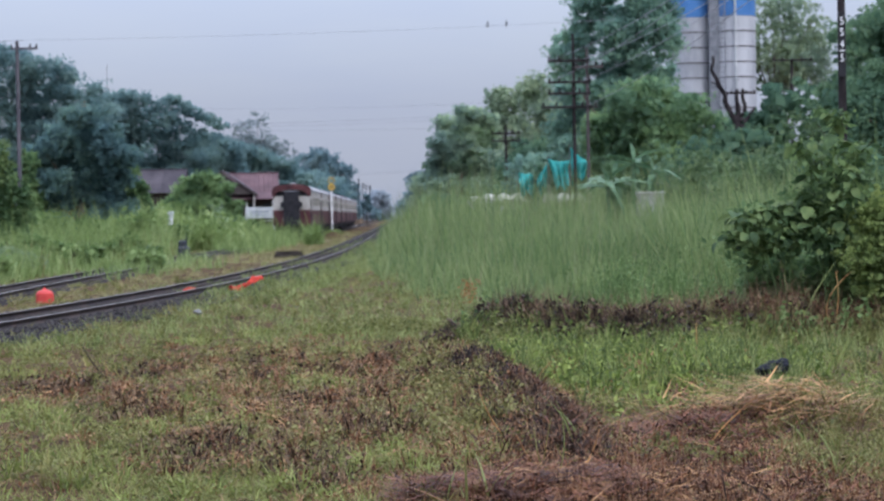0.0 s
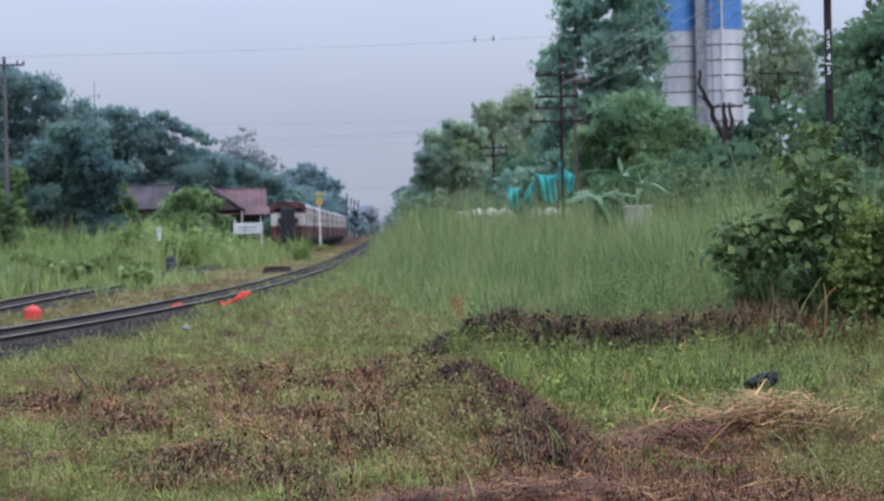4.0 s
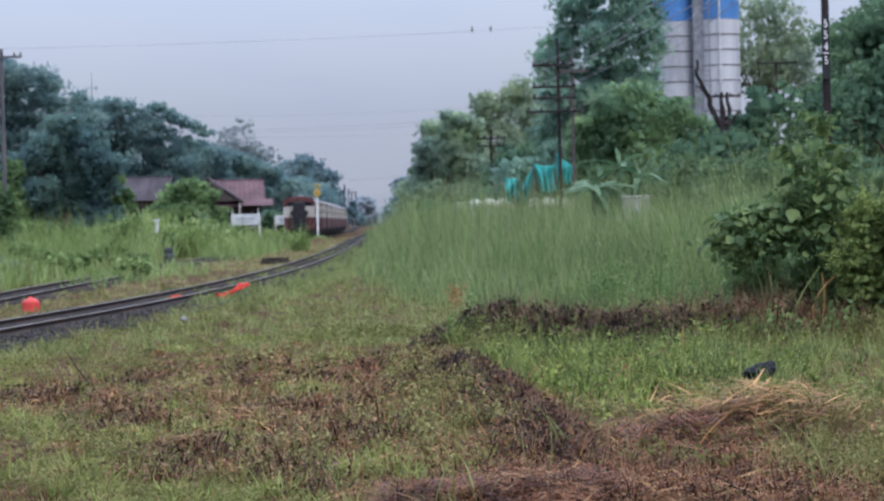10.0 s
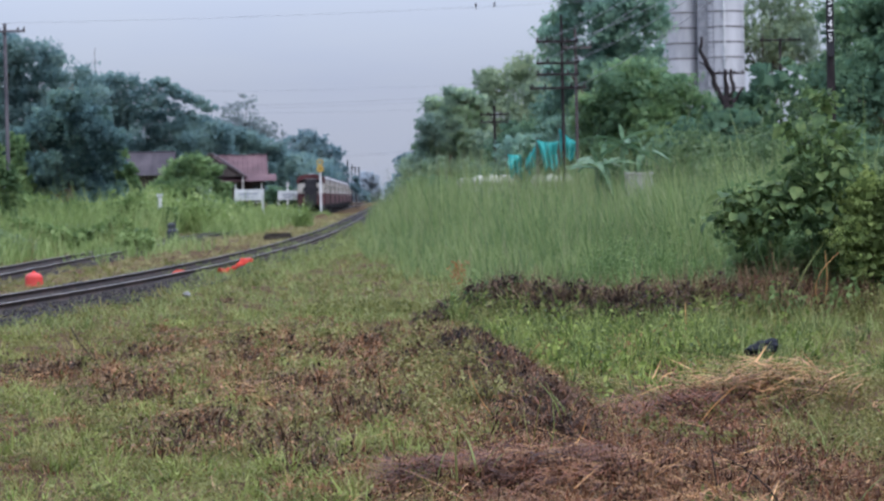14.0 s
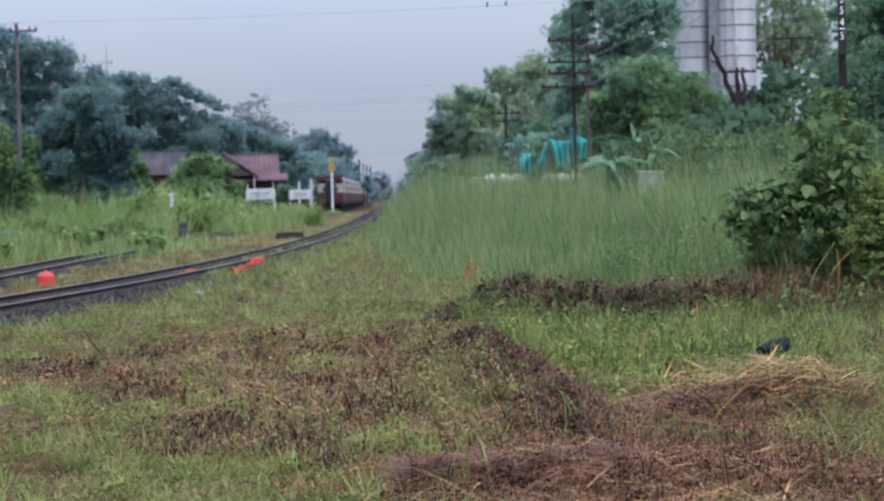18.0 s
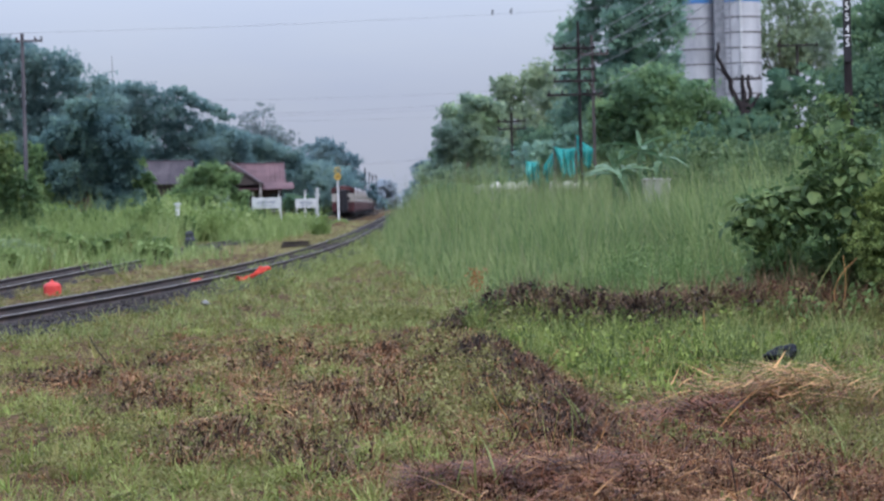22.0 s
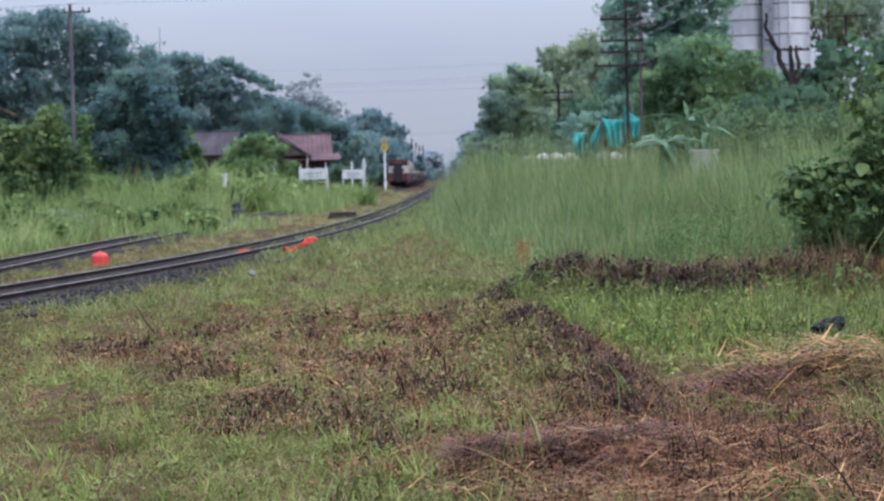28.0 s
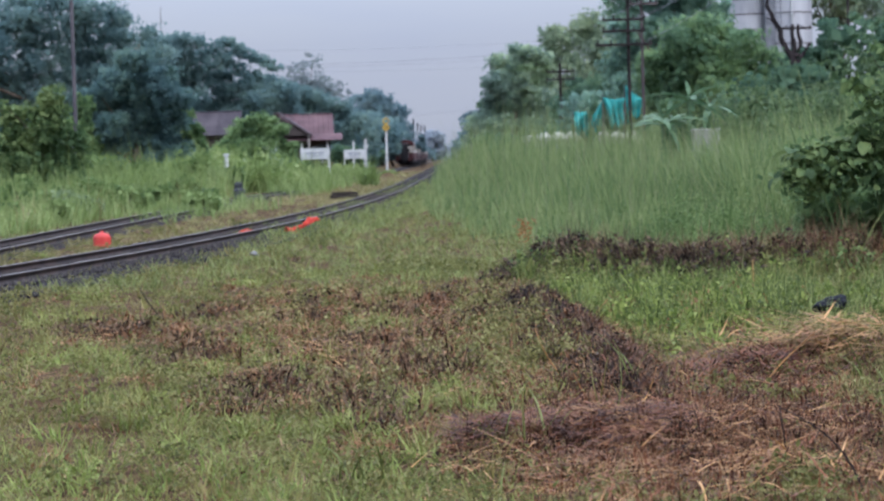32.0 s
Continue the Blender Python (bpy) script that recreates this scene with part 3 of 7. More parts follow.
def bank_y(x):
    """Where the bank of withered weeds runs."""
    return np.interp(x, [0.3, 1.2, 1.9, 2.4, 2.9, 3.3, 3.7, 4.6, 6.0], [32.0, 32.9, 32.2, 30.5, 29.3, 29.6, 30.3, 30.6, 31.0])


def bank(x, y):
    """The bank's rise: steep before, gentle behind."""
    d = y - bank_y(x)
    return np.exp(-(d / np.where(d < 0, 0.5, 1.3)) ** 2) * smooth01(0.5, 1.4, x) * smooth01(7.0, 4.8, x)


def gz(x, y):
    """Height of the ground."""
    x, y = np.asarray(x, float), np.asarray(y, float)
    z = -0.17 + 0.035 * wavy(x, y, 1.1) * smooth01(400, 60, y)
    z = z + 0.035 * wavy(x, y * 0.6, 3.4, 6) * smooth01(44, 30, y)
    z = z + 0.22 * bank(x, y)
    z = z + 0.22 * ridge(x, y) + 0.08 * bump2(x, y, 0.6, 13.8, 0.75, 0.7) + 0.08 * bump2(x, y, 1.4, 13.4, 0.9, 0.8)
    z = z + 0.15 * bump2(x, y, 3.0, 18.5, 0.62, 0.75) + 0.12 * bump2(x, y, 2.2, 17.2, 0.45, 0.6)
    z = z + 0.45 * bump2(x, y, -6.2, 201, 0.9, 9.0)
    z = z + 1.0 * smooth01(6, 16, x) * smooth01(40, 70, y) * smooth01(700, 200, y)
    return z


def ground_mesh():
    ys = np.concatenate([[-3000, -600, -100, -20, 0], np.linspace(6, 36, 120), np.linspace(36.5, 60, 40), np.linspace(62, 200, 50), np.geomspace(210, 4500, 24)])
    xs = np.concatenate([-np.geomspace(3500, 32, 14), np.linspace(-30, -8, 20), np.linspace(-7.7, -4.2, 14), np.linspace(-4.0, 4.6, 87), np.linspace(4.8, 9.4, 20), np.linspace(10, 30, 22), np.geomspace(32, 3500, 14)])
    X, Y = np.meshgrid(xs, ys)
    V = np.stack([X, Y, gz(X, Y)], -1).reshape(-1, 3)
    a, b = np.meshgrid(np.arange(len(ys) - 1), np.arange(len(xs) - 1), indexing="ij")
    k = len(xs)
    F = np.stack([a * k + b, a * k + b + 1, (a + 1) * k + b + 1, (a + 1) * k + b], -1).reshape(-1, 4)
    return mesh_np("ground", V, F, M["soil"], True)


tagged(new("ground", ground_mesh()), "uneven brown soil under mown grass and dead weeds", "ground", kind="structure")


# ---- tracks ----
def rail_profile():
    """Half-height outline of a flat-bottomed rail: (across, up), rail top at 0."""
    return [(-0.055, -0.125), (0.055, -0.125), (0.05, -0.112), (0.009, -0.10), (0.008, -0.038), (0.030, -0.030), (0.031, -0.006), (0.024, 0.0),
            (-0.024, 0.0), (-0.031, -0.006), (-0.030, -0.030), (-0.008, -0.038), (-0.009, -0.10), (-0.05, -0.112)]


def sweep(xf, ys, prof, closed=True):
    xc = xf(ys)
    V = np.array([[x + a, y, b] for x, y in zip(xc, ys) for a, b in prof])
    n = len(prof)
    j = np.arange(n if closed else n - 1)
    k = np.arange(len(ys) - 1)
    K, J = np.meshgrid(k, j, indexing="ij")
    J2 = (J + 1) % n
    return V, np.stack([K * n + J, K * n + J2, (K + 1) * n + J2, (K + 1) * n + J], -1).reshape(-1, 4)


def track(name, xf, y0, y1, label, near=False):
    t = thing(name, 0, 0, 0, label, "railway track", kind="structure")
    ys = np.concatenate([np.arange(y0, min(140, y1), 1.5), np.arange(140, y1 + 1, 12.0)])
    V, F = sweep(xf, ys, [(-1.5, -0.24), (-1.0, -0.125), (1.0, -0.125), (1.9, -0.16), (2.0, -0.26)] if near else [(-1.5, -0.24), (-1.0, -0.125), (0.95, -0.125), (1.3, -0.24)], False)
    V[:, 2] += 0.015 * wavy(V[:, 0], V[:, 1], 3.0, 2)
    part("ballast_bed", mesh_np("ballast_bed", V, F, M["ballast"]), parent=t)
    for s in (-0.53, 0.53):
        V, F = sweep(lambda y: xf(y) + s, ys, rail_profile())
        rail = part("rail", mesh_np("rail", V, F, M["rail"]), parent=t, label="rusty dark steel rail")
        V, F = sweep(lambda y: xf(y) + s, ys, [(-0.024, 0.001), (-0.018, 0.004), (0.018, 0.004), (0.024, 0.001)], False)
        part("running_surface", mesh_np("running_surface", V, F, M["railhead"]), parent=rail, label="worn shiny rail head")
    return t


MAIN = track("main_track", main_x, 8, 900, "curving metre-gauge track with dark rusty rails", True)
SIDING = track("siding_track", siding_x, 8, 900, "straight metre-gauge siding overgrown with grass")


def sleepers(t, xf, y0, y1):
    me = bpy.data.meshes.new("sleeper")
    b = box(0, 0, 0, 1.9, 0.22, 0.13, 0.012)
    b.to_mesh(me)
    b.free()
    me.materials.append(M["sleeper"])
    for i, y in enumerate(np.arange(y0, y1, 0.62)):
        a = math.degrees(math.atan2(float(xf(y + 0.5) - xf(y - 0.5)), 1.0))
        part("sleeper", me, parent=t, at=pose(float(xf(y)) + random.uniform(-0.03, 0.03), y, -0.178 + random.uniform(-0.006, 0.006), 0, 0, -a + random.uniform(-1, 1)))


# ---- a coach train on the siding ----
def slab(pts, y0, y1):
    """A closed outline (x, z), drawn from y0 to y1."""
    bm = bmesh.new()
    a = [bm.verts.new((x, y0, z)) for x, z in pts]
    b = [bm.verts.new((x, y1, z)) for x, z in pts]
    n = len(pts)
    for i in range(n):
        bm.faces.new((a[i], a[(i + 1) % n], b[(i + 1) % n], b[i]))
    bm.faces.new(a[::-1])
    bm.faces.new(b)
    bmesh.ops.recalc_face_normals(bm, faces=bm.faces[:])
    return bm


def coach(L=19.6):
    c = thing("passenger_coach", -8.1, 0, 0, "cream and dark red railway coach on the overgrown siding", "train coach", "coaches of the train")
    lower = [(-1.36, 1.0), (-1.38, 2.1), (1.38, 2.1), (1.36, 1.0)]
    part("lower_body", slab(lower, 0.25, L - 0.25), M["maroon"], c, "dark red lower coach side")
    upper = [(-1.375, 2.1), (-1.36, 3.48), (1.36, 3.48), (1.375, 2.1)]
    part("upper_body", slab(upper, 0.25, L - 0.25), M["cream"], c, "cream upper coach side")
    arch = [(1.42 * math.cos(math.pi * i / 14), 3.48 + 0.52 * math.sin(math.pi * i / 14) ** 0.65) for i in range(15)]
    part("roof", slab(arch, 0.05, L - 0.05), M["coach_roof"], c, "sooty grey arched roof")
    for i in range(4):
        part("roof_vent", box(0, 2.6 + i * 4.8, 4.04, 0.5, 0.7, 0.14, 0.04), M["coach_roof"], c)
    for y, s in ((0.02, -1), (L - 0.02, 1)):
        hood = [(1.43, 3.12)] + [(1.43 * math.cos(math.pi * i / 14), 3.47 + 0.56 * math.sin(math.pi * i / 14) ** 0.65) for i in range(15)] + [(-1.43, 3.12), (-1.2, 3.12)]
        hood += [(-1.2 * math.cos(math.pi * i / 14), 3.12 + 0.48 * math.sin(math.pi * i / 14) ** 0.7) for i in range(1, 14)] + [(1.2, 3.12)]
        part("end_hood", slab(hood, y - 0.06, y + 0.06), M["maroon"], c, "dark red end hood")
        # A near-black plate paints the dark interior under the hood.
        part("end_plate", slab([(1.2 * math.cos(math.pi * i / 14), 3.08 + 0.60 * math.sin(math.pi * i / 14) ** 0.75) for i in range(15)], y - s * 0.20 - 0.04, y - s * 0.20 + 0.04), M["underframe"], c, "near-black end plate painted as the shade under the hood")
        for k in (-1, 1):
            part("end_panel", box(k * 0.93, y - s * 0.1, 2.62, 0.84, 0.10, 1.02, 0.01), M["cream"], c, "cream end panel")
            e = part("end_panel", box(k * 0.93, y - s * 0.1, 1.54, 0.86, 0.12, 1.14, 0.01), M["maroon"], c, "dark red end panel")
            part("handrail", cyl(k * 0.58, y + s * 0.02, 1.9, 0.02, 0.02, 1.4, 6), M["steel_grey"], c)
            part("buffer_step", box(k * 1.1, y + s * 0.02, 0.72, 0.5, 0.3, 0.05, 0.01), M["underframe"], e)
        g = part("gangway", box(0, y + s * 0.1, 2.2, 1.1, 0.36, 2.5, 0.05), M["underframe"], c, "gangway bellows, near-black for the dark opening")
        # Lobes added at the sides to widen the dark outline of the opening.
        for k in (-1, 1):
            part("bellows_fold", cyl(k * 0.56, y + s * 0.12, 2.5, 0.26, 0.24, 0.4, 14, axis="Y"), M["underframe"], g)
        part("gangway_door", box(0, y + s * 0.29, 2.0, 0.62, 0.04, 1.7, 0.01), M["underframe"], g)
        part("coupler", box(0, y + s * 0.3, 0.82, 0.28, 0.7, 0.24, 0.03), M["underframe"], c)
    part("underframe", box(0, L / 2, 0.86, 2.5, L - 0.8, 0.26, 0.02), M["underframe"], c, "grimy black underframe")
    for y in (L * 0.36, L * 0.6):
        part("equipment_box", box(0, y, 0.52, 2.3, 2.4, 0.46, 0.04), M["underframe"], c)
    for y in (3.0, L - 3.0):
        b = part("bogie", box(0, y, 0.55, 1.9, 2.5, 0.28, 0.03), M["underframe"], c, "black bogie frame")
        for k in (-1, 1):
            for d in (-0.95, 0.95):
                part("wheel", cyl(k * 0.52, y + d, 0.43, 0.42, 0.42, 0.12, 18, axis="X"), M["underframe"], b)
    pane = bpy.data.meshes.new("window_pane")
    p = box(0, 0, 0, 0.03, 0.66, 0.60, 0.01)
    p.to_mesh(pane)
    p.free()
    pane.materials.append(M["glass_dark"])
    fr = bpy.data.meshes.new("window_frame")
    p = bmesh.new()
    rim = [[p.verts.new((x, a * (0.39 - i), b * (0.36 - i))) for a, b in ((-1, -1), (1, -1), (1, 1), (-1, 1))] for x in (-0.025, 0.025) for i in (0, 0.06)]
    for r0, r1 in ((0, 1), (1, 3), (3, 2), (2, 0)):
        for i in range(4):
            p.faces.new((rim[r0][i], rim[r0][(i + 1) % 4], rim[r1][(i + 1) % 4], rim[r1][i]))
    p.to_mesh(fr)
    p.free()
    fr.materials.append(M["cream"])
    for k in (-1, 1):
        for i in range(11):
            w = part("window", pane, parent=c, at=pose(k * 1.372, 2.9 + i * 1.38, 2.74, 0, 0, 0))
            part("window_frame", fr, parent=w)
        for y in (1.1, L - 1.1):
            # Solid near-black panel: the shade inside the doorway, put into colour.
            d = part("side_door", box(k * 1.365, y, 1.98, 0.06, 0.8, 1.86, 0.01), M["underframe"], c, "near-black panel standing for an open doorway")
            part("foot_step", box(k * 1.3, y, 0.62, 0.3, 0.8, 0.06, 0.01), M["underframe"], d)
    return c


COACHES = [coach()]
for _i in range(1, 8):
    COACHES.append(copy_thing(COACHES[0], pose(-8.1, _i * 20.3, 0)))


def rear(t):
    """Where the train's rear end is along the siding at t seconds; it gathers speed."""
    return 164.9 + 2.6 * t + 0.151 * t * t - 0.0019 * t ** 3


def motions():
    for i, c in enumerate(COACHES):
        rows = []
        for t in (0, 3, 6, 9, 12, 15, 18, 21, 24, 27, 30, 32):
            y = rear(t) + i * 20.3
            a, b = float(siding_x(y + 3)), float(siding_x(y + 16.6))
            rows.append((t, pose(a - (b - a) * 3 / 13.6, y, 0, 0, 0, -math.degrees(math.atan2(b - a, 13.6)))))
        walk(c, rows)


# ---- trees ----
def tree(name, x, y, h, blobs, leaf, n, material, label, category="tree", trunk=0.3, z0=None, seed=1, limbs=7, clump=0.55, gaps=0.0, flat=1.0, group=""):
    """A trunk with limbs, and a crown of leaf cards in clumps. blobs: (dx, dy, z, rx, ry, rz) of the crown's masses."""
    rng = np.random.default_rng(seed)
    leaf, n = leaf * 0.8, int(n * 0.90)
    z0 = float(gz(x, y)) - 0.05 if z0 is None else z0
    t = thing(name, x, y, z0, label, category, group)
    tops = []
    bl = np.array(blobs, float)
    vol = (bl[:, 3] * bl[:, 5] + bl[:, 3] * bl[:, 4])
    share = np.maximum(1, (n * vol / vol.sum()).astype(int))
    C, O, S = [], [], []
    for b, k in zip(bl, share):
        nc = max(6, int(k / 26))
        d = rng.normal(size=(nc, 3))
        d /= np.linalg.norm(d, axis=1)[:, None]
        r = rng.uniform(0.45, 1.0, nc) ** 0.5
        lump = 1 + 0.22 * np.sin(d[:, 0] * 5 + seed) * np.sin(d[:, 2] * 6 + seed * 2) + 0.12 * np.sin(d[:, 1] * 9 + d[:, 2] * 7)
        cc = b[:3] + d * (r * lump)[:, None] * b[3:]
        cc = cc[cc[:, 2] > 0.02 * h]
        keep = rng.random(len(cc)) > gaps
        cc, dd = cc[keep], d[: len(keep)][keep] if len(keep) == len(d) else (cc[keep] - b[:3]) / b[3:]
        if not len(cc):
            continue
        cr = clump * np.min(b[3:]) * rng.uniform(0.35, 0.75, len(cc))
        pick = rng.integers(0, len(cc), k)
        off = np.clip(rng.normal(size=(k, 3)), -1.3, 1.3) * 0.5
        off[:, 2] *= 0.6 * flat
        C.append(cc[pick] + off * cr[pick][:, None])
        O.append(dd[pick])
        S.append(leaf * rng.uniform(0.6, 1.35, k))
        tops.extend(cc[rng.integers(0, len(cc), max(1, limbs // len(bl)))])
    C, O, S = np.concatenate(C), np.concatenate(O), np.concatenate(S)
    C[:, 2] = np.maximum(C[:, 2], 0.03)
    ni = len(C) // 4
    inner = bl[rng.choice(len(bl), ni, p=vol / vol.sum())]
    CI = inner[:, :3] + np.clip(rng.normal(size=(ni, 3)), -1.5, 1.5) * 0.42 * inner[:, 3:]
    CI[:, 2] = np.maximum(CI[:, 2], 0.05)
    vf = merge(leaves_np(C, S, 0.6, 0.35, O * 0.8), leaves_np(CI, leaf * rng.uniform(1.8, 3.0, ni), 0.8))
    part("crown", mesh_np("crown", *vf, material), parent=t)
    if trunk:
        zt = float(np.median(bl[:, 2]))
        top = np.array([bl[:, 0].mean(), bl[:, 1].mean(), zt])
        s = np.linspace(0, 1, 7)[:, None]
        core = s * top + np.concatenate([0.25 * trunk * rng.normal(size=(7, 2)) * s, np.zeros((7, 1))], 1)
        part("trunk", mesh_np("trunk", *tube_np([(core, trunk * (1.25 - 0.75 * s[:, 0]))], 9), M["bark"], True), parent=t)
        for q in tops[: max(limbs, 1)]:
            a = core[rng.integers(2, 6)]
            u = np.linspace(0, 1, 5)[:, None]
            bow = np.array([0, 0, 0.12 * np.linalg.norm(q - a)]) * np.sin(u * math.pi)
            part("limb", mesh_np("limb", *tube_np([(a + (q - a) * u + bow, trunk * np.linspace(0.42, 0.10, 5))], 5), M["bark"], True), parent=t)
    return t


def heap(n, w, d, h, seed, base=0.3):
    """Crown masses for a bush or a tree that is leafy to the ground."""
    r = np.random.default_rng(seed)
    out = []
    for i in range(n):
        f = r.uniform(-0.5, 0.5)
        top = h * (1 - 1.1 * f * f) * r.uniform(0.7, 1.0)
        rr = r.uniform(0.2, 0.34) * min(w, h)
        out.append((f * w, r.uniform(-0.4, 0.4) * d, max(base * h, top - rr * 0.9), rr * 1.1, rr, rr * 0.9))
    return out


def mass(x0, knots, base, r, d, seed):
    """Crown masses packed under a skyline of (x, z) knots, about the foot at x0."""
    q = np.random.default_rng(seed)
    kx, kz = np.array(knots, float).T
    out = []
    for x in np.linspace(kx[0] + 0.5 * r, kx[-1] - 0.5 * r, max(3, round((kx[-1] - kx[0]) / (1.05 * r)))):
        top = float(np.interp(x, kx, kz)) - 0.7 * r
        for z in np.linspace(base + 0.6 * r, top, max(2, round((top - base) / (1.1 * r)))):
            k = r * q.uniform(0.8, 1.15)
            out.append((x - x0 + q.normal() * 0.18 * r, q.uniform(-0.5, 0.5) * d, z - abs(q.normal()) * 0.15 * r, k * 1.1, k * 1.1, k * 0.85))
    return out


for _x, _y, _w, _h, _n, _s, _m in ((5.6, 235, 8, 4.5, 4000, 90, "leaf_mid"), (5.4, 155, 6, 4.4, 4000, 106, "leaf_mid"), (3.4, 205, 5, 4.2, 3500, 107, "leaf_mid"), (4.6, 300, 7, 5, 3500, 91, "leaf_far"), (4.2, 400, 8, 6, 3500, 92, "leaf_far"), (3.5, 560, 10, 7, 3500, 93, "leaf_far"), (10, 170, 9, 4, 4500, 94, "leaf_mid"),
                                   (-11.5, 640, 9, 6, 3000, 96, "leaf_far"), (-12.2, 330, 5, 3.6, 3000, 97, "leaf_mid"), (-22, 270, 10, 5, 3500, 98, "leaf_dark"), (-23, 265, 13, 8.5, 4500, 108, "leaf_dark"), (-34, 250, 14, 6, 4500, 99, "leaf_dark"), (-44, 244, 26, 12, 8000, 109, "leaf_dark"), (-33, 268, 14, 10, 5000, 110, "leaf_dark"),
                                   (-21.5, 192, 6, 3.6, 3500, 104, "leaf_mid"), (-25.5, 186, 6, 4.0, 3500, 105, "leaf_dark"), (-15.5, 272, 7, 4.2, 3000, 100, "leaf_mid"), (-30, 165, 12, 4.5, 4500, 101, "leaf_mid"), (14, 140, 10, 4.5, 4500, 102, "leaf_mid"), (17.4, 114, 4.5, 5.0, 6000, 113, "leaf_mid"), (-5.4, 338, 1.0, 5.0, 3000, 114, "leaf_far"), (23, 130, 12, 8.6, 9000, 103, "leaf_mid"), (19.6, 134, 6, 6.6, 6000, 115, "leaf_mid")):
    tree("undergrowth_thicket", _x, _y, _h, heap(9, _w, 4, _h, _s, 0.1), 0.48, int(_n * 0.5), M[_m], "dense green undergrowth between the lineside trees", "thicket", trunk=0.06, seed=_s, group="thickets", limbs=4)

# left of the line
# the bluish lift of the dark crowns here is painted haze
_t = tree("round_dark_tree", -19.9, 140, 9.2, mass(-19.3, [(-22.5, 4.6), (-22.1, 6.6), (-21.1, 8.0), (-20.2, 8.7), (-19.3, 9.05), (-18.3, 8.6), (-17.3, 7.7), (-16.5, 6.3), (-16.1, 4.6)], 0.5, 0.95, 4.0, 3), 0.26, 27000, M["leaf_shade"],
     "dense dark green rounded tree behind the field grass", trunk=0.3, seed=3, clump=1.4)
_q = np.random.default_rng(12)
part("withered_crown", mesh_np("withered_crown", *leaves_np(np.array([0.15, 0, 8.75]) + _q.normal(size=(36, 3)) * np.array([0.13, 0.13, 0.18]), _q.uniform(0.10, 0.18, 36)), M["orange_flower"]), parent=_t, label="withered orange-brown top shoot")
tree("slender_tree", -22.9, 138.5, 6.6, [(0, 0, 5.4, 0.7, 0.7, 0.9), (-0.2, 0, 4.2, 0.9, 0.8, 0.9), (0.2, 0, 3.0, 1.0, 0.9, 0.9), (-0.2, 0, 1.8, 1.1, 0.9, 0.9)], 0.24, 4200, M["leaf_bush"], "slender pale green tree against the dark round tree", trunk=0.08, seed=4, limbs=4)
tree("slender_tree", -16.75, 141.5, 5.8, [(-0.3, 0, 4.7, 0.6, 0.6, 0.8), (0.1, 0, 3.7, 0.8, 0.7, 0.8), (0.2, 0, 2.6, 0.9, 0.8, 0.8), (0, 0, 1.5, 1.0, 0.9, 0.8)], 0.24, 3600, M["leaf_bush"], "slender pale green tree against the dark round tree", trunk=0.08, seed=6, limbs=4)
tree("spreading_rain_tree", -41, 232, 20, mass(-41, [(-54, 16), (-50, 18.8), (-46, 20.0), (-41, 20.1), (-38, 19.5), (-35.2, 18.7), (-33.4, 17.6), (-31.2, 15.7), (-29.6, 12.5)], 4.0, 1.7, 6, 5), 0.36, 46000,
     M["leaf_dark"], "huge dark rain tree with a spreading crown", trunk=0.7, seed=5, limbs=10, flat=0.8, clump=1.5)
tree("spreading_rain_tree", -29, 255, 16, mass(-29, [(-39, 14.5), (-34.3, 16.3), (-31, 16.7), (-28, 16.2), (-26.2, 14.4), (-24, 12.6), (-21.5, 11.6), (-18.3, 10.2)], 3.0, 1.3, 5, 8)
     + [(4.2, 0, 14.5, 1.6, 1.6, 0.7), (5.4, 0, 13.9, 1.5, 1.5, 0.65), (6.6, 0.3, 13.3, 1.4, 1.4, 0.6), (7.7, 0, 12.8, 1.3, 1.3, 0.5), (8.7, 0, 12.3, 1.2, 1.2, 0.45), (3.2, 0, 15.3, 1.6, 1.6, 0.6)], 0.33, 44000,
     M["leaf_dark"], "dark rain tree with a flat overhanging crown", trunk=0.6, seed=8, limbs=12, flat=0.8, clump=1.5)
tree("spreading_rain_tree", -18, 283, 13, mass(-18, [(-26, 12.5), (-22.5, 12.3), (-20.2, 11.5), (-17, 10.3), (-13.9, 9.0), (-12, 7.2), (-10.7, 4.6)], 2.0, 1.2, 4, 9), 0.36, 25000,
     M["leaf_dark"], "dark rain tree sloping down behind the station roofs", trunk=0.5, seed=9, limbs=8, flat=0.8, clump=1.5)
TWIN = [(0.7, 0, 4.7, 0.75, 0.8, 1.0), (0.6, 0, 3.4, 1.2, 1.0, 1.2), (-1.0, 0, 4.0, 0.8, 0.8, 0.9), (-1.1, 0, 2.7, 1.2, 1.0, 1.1), (0, 0, 1.7, 2.1, 1.4, 1.1), (1.6, 0, 2.7, 0.9, 0.8, 1.0), (1.3, 0, 1.4, 1.2, 1, 0.9)]
tree("yellow_green_tree", -19.4, 104, 5.8, TWIN, 0.19, 9000, M["leaf_yellow"], "bright yellow-green leafy tree with two pointed tops beside the field", trunk=0.12, seed=11)
tree("yellow_green_tree", -23.6, 106, 5.6, [(-dx, dy, z * 0.92, a, b, c) for dx, dy, z, a, b, c in TWIN], 0.19, 8000, M["leaf_yellow"], "yellow-green leafy tree beside the field", trunk=0.12, seed=12)
